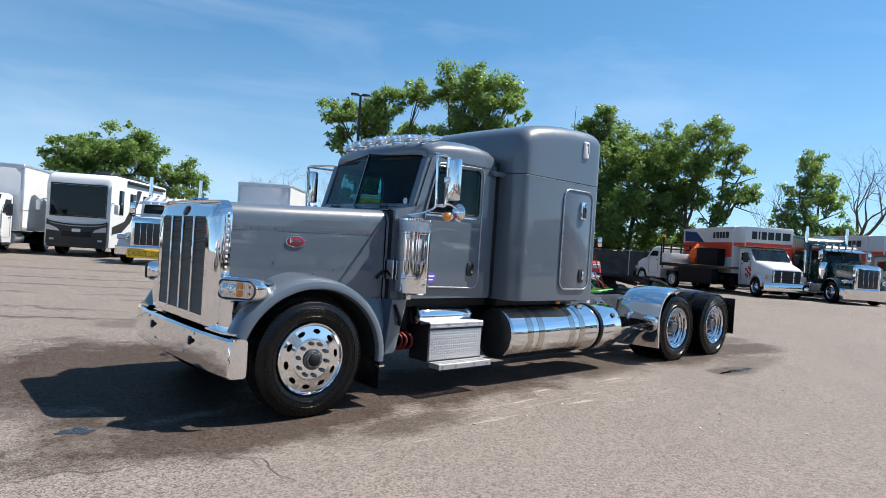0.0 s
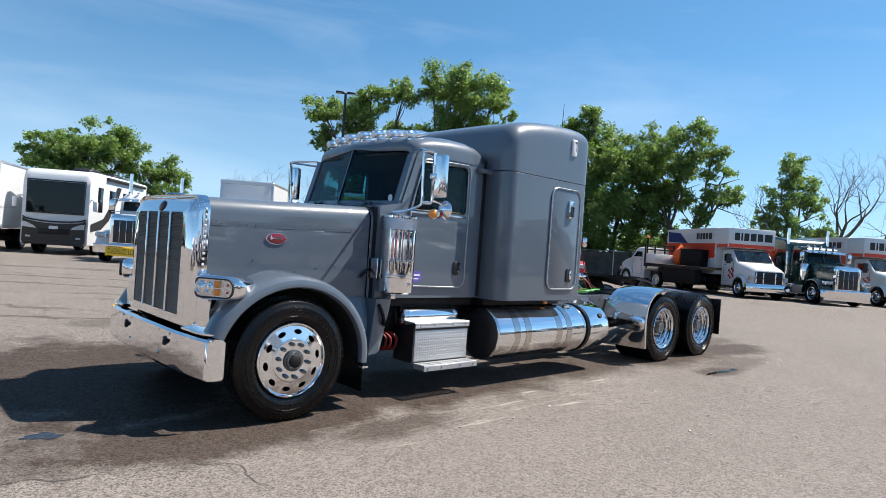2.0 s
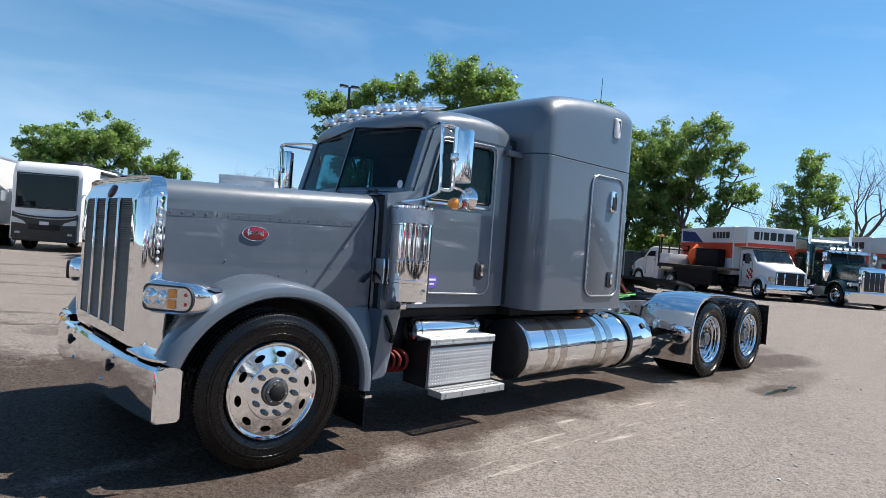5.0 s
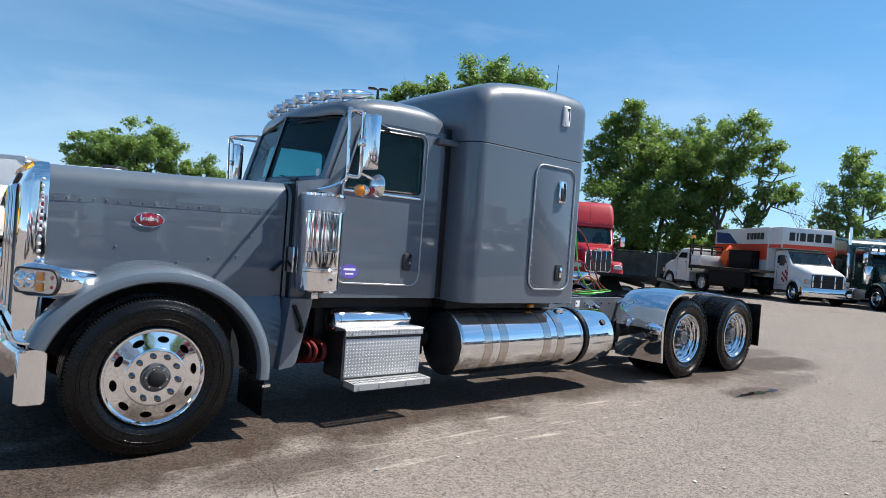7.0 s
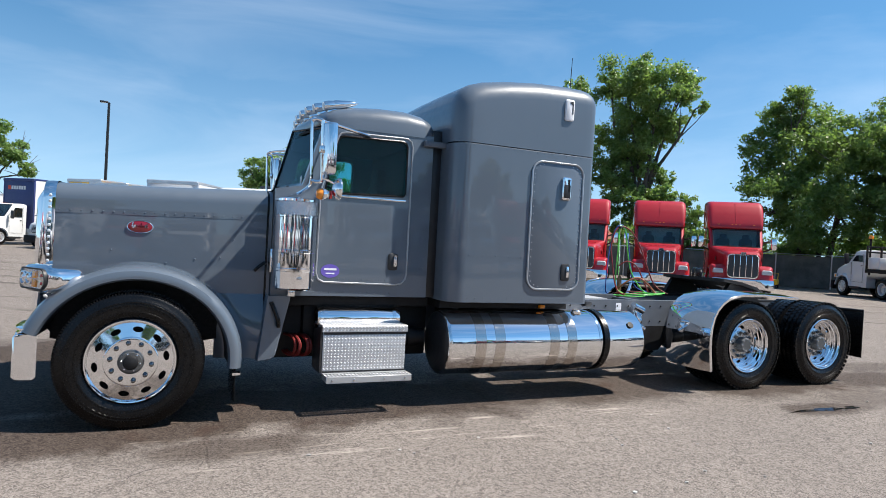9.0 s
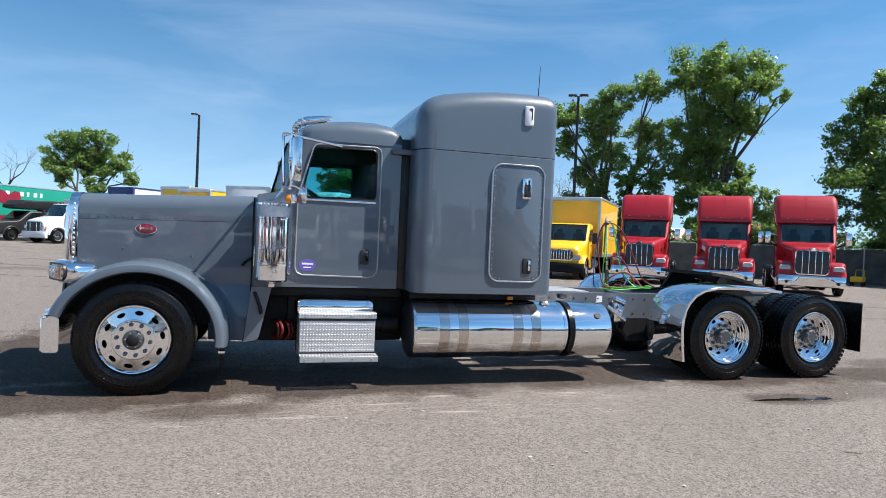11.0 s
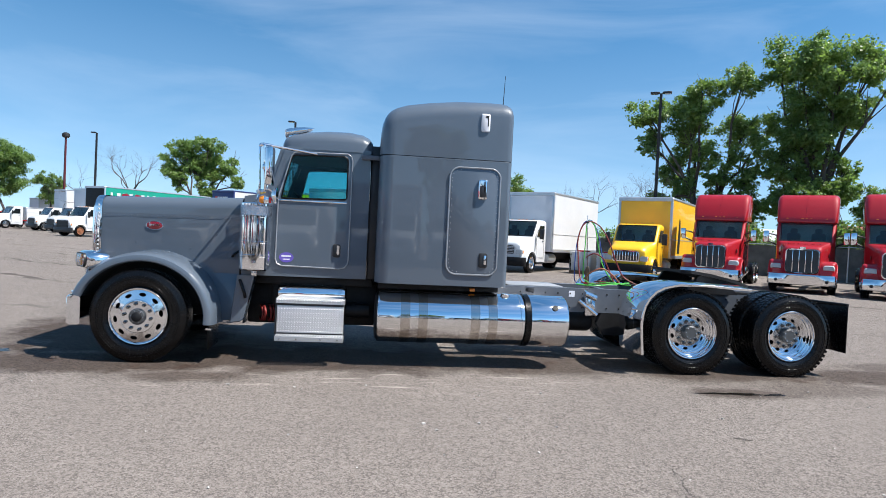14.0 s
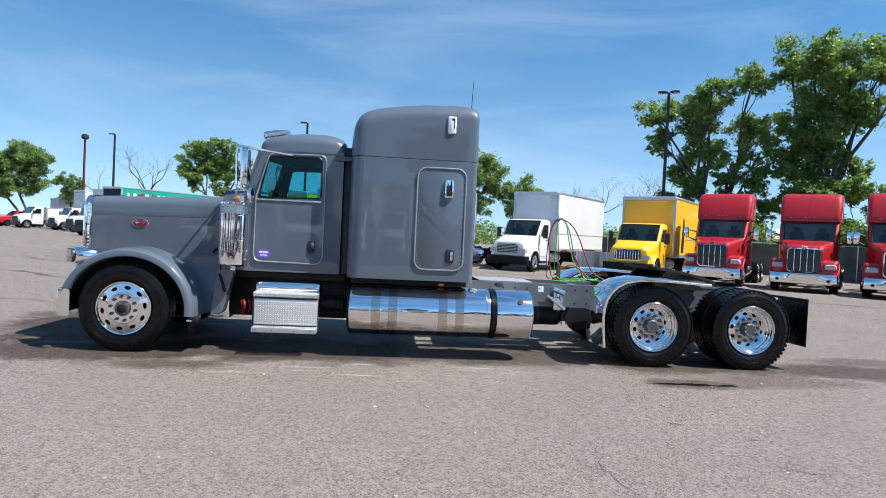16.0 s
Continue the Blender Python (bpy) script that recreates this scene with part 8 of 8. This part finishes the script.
def bare_tree(x, y, h, label, seed, turn=0, lean=0.25, depth=5):
    rng = np.random.default_rng(seed)
    t = thing("bare_tree", label, "tree", "", pose(x, y, 0, 0, 0, turn))
    bm = bmesh.new()
    limb(bm, rng, Vector((0, 0, 0)), Vector((lean, 0, 1)).normalized(), h * 0.34, h * 0.030, depth, 3, [])
    part("bare_crown", bm, BARK, t, "", 60)
    return t


tree(27.6, 36.2, -31, "tall forked cottonwood with open leafy crown", [(-4.6, 11.5, 1.5), (-1.8, 11.1, 2.0), (-1.2, 8.8, 1.7), (-0.9, 12.8, 1.4), (1.7, 13.5, 1.5), (2.1, 10.8, 1.7), (2.5, 8.5, 1.4), (0.2, 7.1, 1.1), (-2.4, 6.5, 1.6), (-4.3, 9.4, 1.1), (-3.6, 4.6, 1.2), (2.3, 6.4, 1.2), (0.6, 5.0, 1.1), (-1.2, 4.2, 1.3), (1.6, 3.6, 1.2), (-0.4, 2.8, 1.2), (3.0, 4.4, 1.0)], 11, 0.20, LEAF, 0.34, 2)
tree(30.84, 34.27, -40, "large leaning cottonwood with broad leafy crown", [(1.9, 14.4, 2.4), (4.2, 13.7, 2.2), (5.9, 14.3, 1.3), (2.5, 11.4, 2.3), (4.8, 11.3, 1.7), (0.5, 14.2, 1.0), (1.4, 9.3, 1.9), (3.5, 9.0, 1.4), (2.2, 7.2, 1.7), (6.7, 12.7, 0.7), (4.5, 7.4, 0.9), (0.7, 5.4, 1.3), (4.6, 6.0, 0.9), (2.6, 5.2, 1.5), (4.4, 5.2, 1.2), (0.8, 7.6, 1.2), (3.8, 3.6, 1.3), (1.8, 3.4, 1.2)], 12, 0.20, LEAF, 0.45, 1)
tree(36.9, 20.4, -58, "dense dark green elm behind the fence", [(-2.3, 10.6, 1.4), (-0.6, 9.2, 2.3), (-1.6, 6.2, 2.2), (1.0, 8.4, 2.2), (0.1, 4.6, 2.2), (2.0, 5.6, 1.7), (-1.4, 11.7, 1.0), (-3.2, 8.3, 1.5), (-2.8, 4.4, 1.6), (2.6, 8.6, 1.5), (3.0, 6.6, 1.2), (-0.8, 3.0, 1.3), (1.8, 3.4, 1.2)], 13, 0.17, LEAFDARK, 0.26, 3, 450)
tree(39.7, 15.3, -65, "elm with leaning trunks beside the fence", [(-2.2, 10.1, 1.6), (-0.3, 10.3, 1.4), (-0.6, 8.1, 1.6), (1.3, 9.5, 1.0), (-2.8, 8.0, 1.6), (2.0, 7.7, 0.9), (-2.4, 6.0, 1.2), (1.4, 6.2, 0.9), (2.6, 6.4, 0.8), (-1.0, 6.4, 1.3), (-2.8, 4.4, 1.4), (-1.4, 3.2, 1.2), (0.3, 4.8, 0.9)], 14, 0.17, LEAFDARK, 0.24, 2, 380)
tree(42.1, 9.3, -73, "small ragged tree with sparse leaves", [(-0.2, 8.5, 1.0), (0.4, 7.2, 1.2), (-0.7, 6.2, 1.3), (-1.6, 4.9, 0.9), (0.9, 5.9, 0.9), (-0.3, 4.2, 1.2), (1.4, 4.2, 1.0), (-1.8, 3.4, 1.0)], 15, 0.16, LEAF, 0.2, 1)
tree(35.5, 29.6, -48, "young tree behind the red trucks", [(-0.2, 5.5, 0.7), (0.5, 4.6, 0.9), (-0.7, 4.3, 0.8), (0.1, 3.2, 0.9)], 16, 0.13, LEAF, 0.10, 1, 700)
tree(10.0, 51.9, -13, "broad round-headed tree behind the motorhome", [(-3.0, 7.0, 1.6), (-1.1, 7.7, 1.6), (1.3, 8.1, 1.9), (2.7, 6.8, 1.9), (0.2, 6.5, 2.1), (-2.2, 5.9, 1.7), (1.0, 4.6, 1.9), (-1.5, 4.3, 1.8)], 17, 0.20, LEAF, 0.25, 2)
tree(16.3, 50.1, -19, "smaller round tree beside a broad one", [(-0.1, 6.5, 1.3), (-1.4, 5.8, 1.3), (0.6, 5.5, 1.2), (-0.4, 4.3, 1.4)], 18, 0.18, LEAF, 0.2, 1)
tree(-16.8, 65.9, 14, "rounded tree with some bare twigs", [(-1.6, 9.5, 1.7), (0.6, 9.9, 1.7), (-2.9, 7.9, 1.5), (2.9, 8.2, 1.5), (-0.7, 8.0, 1.7), (1.2, 7.6, 1.6), (-2.4, 6.0, 1.2), (3.9, 6.4, 0.9), (0.4, 5.4, 1.0)], 19, 0.22, LEAF, 0.24, 3, 330, twigs=12)
tree(-44.5, 82.0, 28, "green tree behind white trucks", [(u * 1.2, z * 1.2, r * 1.2) for u, z, r in ((-2.2, 7.8, 1.7), (-0.6, 7.7, 1.7), (-3.7, 7.3, 1.8), (-1.5, 5.8, 2.2), (-3.2, 5.0, 1.8), (-5.0, 6.5, 1.8))], 20, 0.22, LEAF, 0.22, 2, 380)
tree(-38.5, 78.0, 28, "smaller green tree behind white trucks", [(-0.6, 6.2, 1.3), (0.6, 5.9, 1.0), (-0.1, 4.6, 1.4)], 21, 0.2, LEAF, 0.18, 1, 400)
bare_tree(-22.6, 68.0, 12.8, "bare branching tree with no leaves", 31, 180, 1.1)
bare_tree(42.0, 13.8, 9.8, "bare branching tree by the fence", 32, -60, 0.35)
bare_tree(40.9, 13.4, 8.8, "bare leaning tree beside the elm", 37, -66, 0.8)
bare_tree(45.5, 8.4, 10.4, "leafless tree with fine twigs", 33, 20, 0.1)
bare_tree(47.5, 5.2, 9.8, "leafless tree with spreading twigs", 34, 80, 0.15)
bare_tree(23.8, 34.6, 8.6, "small dead tree with dense dry twigs", 35, 100, 0.2, 6)
bare_tree(20.0, 41.0, 8.0, "small leafless tree near a light pole", 36, 100, 0.2)


def hedge():
    """Low scrub and far woods along the edge of the lot."""
    rng = np.random.default_rng(50)
    clumps = []
    for i in range(190):
        s = rng.uniform(-16, 36)
        tall = 3.0 if s < 6 else 2.6 + 1.6 * math.sin(s * 0.9) ** 2
        out = abs(rng.normal()) * 0.9
        clumps.append((35.6 + 0.735 * s + 0.678 * out, 22.6 - 0.678 * s + 0.735 * out, 0.5 + (tall - 0.5) * rng.random() ** 0.8, rng.uniform(0.7, 1.5), rng.uniform(0.7, 1.5), rng.uniform(0.5, 1.0)))
    tagged(leaves(rng, clumps, 50000, 0.14, "scrub", LEAFDARK, None), "green scrub growing along the fence", "scrub", kind="stuff")
    clumps = []
    for i in range(150):
        a = radians(rng.uniform(-16, 88))
        d = rng.uniform(120, 170)
        clumps.append((d * math.sin(a), d * math.cos(a), rng.uniform(0.5, 4.2), rng.uniform(4, 9), rng.uniform(4, 9), rng.uniform(1.5, 3.6)))
    tagged(leaves(rng, clumps, 70000, 0.34, "far_trees", LEAFDARK, None), "low distant line of green trees", "woods", kind="stuff")


hedge()


# ---- what the bright metal mirrors: the other side of the lot, behind the walker ----
for i, (x, ob) in enumerate(((-46, white_truck), (-41.5, white_truck), (-37, green_one), (-33, green_one), (-29, red_one), (-25, white_truck), (-21, white_truck), (-17.5, white_truck), (-14.2, green_one), (-10.8, green_one), (-7.6, white_truck), (-4.2, red_one), (-0.9, white_truck), (2.4, white_truck), (5.6, white_truck), (8.9, green_one), (12.2, green_one), (15.4, red_one), (18.8, white_truck), (22.4, white_truck), (26, green_one), (30, green_one), (34, white_truck), (38, red_one), (42, white_truck), (46, white_truck))):
    copy_thing(ob, parked(x, -20.0 - 0.7 * (i % 3), -90 + 3 * (i % 3)))
for i, (x, y, turn, ob) in enumerate(((-21, -14, 180, green_one), (-21.5, -10.5, 178, white_truck), (-21, -7, 182, red_one), (-21, -3.5, 180, green_one), (-21.5, 0, 180, white_truck), (26, -17, 0, white_truck), (26.5, -13.5, 2, green_one), (26, -10, 0, green_one))):
    copy_thing(ob, parked(x, y, turn))
tree(-14.0, -52.0, 180, "broad tree across the lot", [(-2.5, 8.0, 2.2), (0.5, 9.4, 2.4), (2.8, 7.4, 2.2), (0.0, 5.6, 2.6)], 41, 0.26, LEAFDARK, 0.3, 2, 330)
tree(8.0, -54.0, 180, "tall tree across the lot", [(-2.0, 10.0, 2.2), (0.8, 12.4, 2.2), (1.8, 9.0, 2.2), (0.0, 6.6, 2.6)], 42, 0.26, LEAFDARK, 0.3, 2, 330)
tree(27.0, -52.0, 180, "round tree across the lot", [(-2.2, 7.0, 2.2), (0.5, 8.4, 2.4), (2.4, 6.6, 2.2)], 43, 0.26, LEAFDARK, 0.3, 1, 330)


def puddle(x, y, rx, ry, seed, water):
    rng = np.random.default_rng(seed)
    bm = bmesh.new()
    ph = rng.uniform(0, 6, 4)
    vs = []
    for k in range(40):
        a = 2 * math.pi * k / 40
        w = 1 + 0.22 * math.sin(2 * a + ph[0]) + 0.20 * math.sin(3 * a + ph[1]) + 0.14 * math.sin(7 * a + ph[2]) + 0.08 * math.sin(13 * a + ph[3])
        vs.append(bm.verts.new((x + rx * w * math.cos(a), y + ry * w * math.sin(a), 0.004)))
    bm.faces.new(vs)
    tagged(part("puddle", bm, water), "shallow puddle of water on the asphalt", "puddle")


WATER = Shade("puddle_water", (0.018, 0.016, 0.015), 0.06).mat
DAMP = Shade("thin_water_film", (0.018, 0.016, 0.015), 0.24).mat
puddle(6.50, -0.88, 0.30, 0.055, 61, WATER)
puddle(6.98, -0.90, 0.13, 0.04, 64, DAMP)
puddle(-1.68, 0.53, 0.12, 0.07, 62, DAMP)


def pebbles():
    """Loose grit and stones on the asphalt."""
    rng = np.random.default_rng(70)
    bm = bmesh.new()
    for _ in range(130):
        x, y, r = rng.uniform(-3, 10), rng.uniform(-7.0, -0.6), rng.uniform(0.006, 0.016)
        got = bmesh.ops.create_icosphere(bm, subdivisions=1, radius=r)
        k = Matrix.LocRotScale((x, y, r * 0.35), None, (rng.uniform(0.7, 1.4), rng.uniform(0.7, 1.4), 0.6))
        bmesh.ops.transform(bm, matrix=k, verts=got["verts"])
    tagged(part("pebbles", bm, STONE), "loose pale and dark grit on asphalt", "grit", kind="stuff")


def stone_material():
    s = Shade("grit_stone", (0.3, 0.28, 0.26), 0.8)
    g = s.n.new("ShaderNodeNewGeometry")
    return s.to(s.mix(g.outputs["Random Per Island"], (0.03, 0.028, 0.026), (0.62, 0.60, 0.56)), "Base Color").mat


STONE = stone_material()
pebbles()
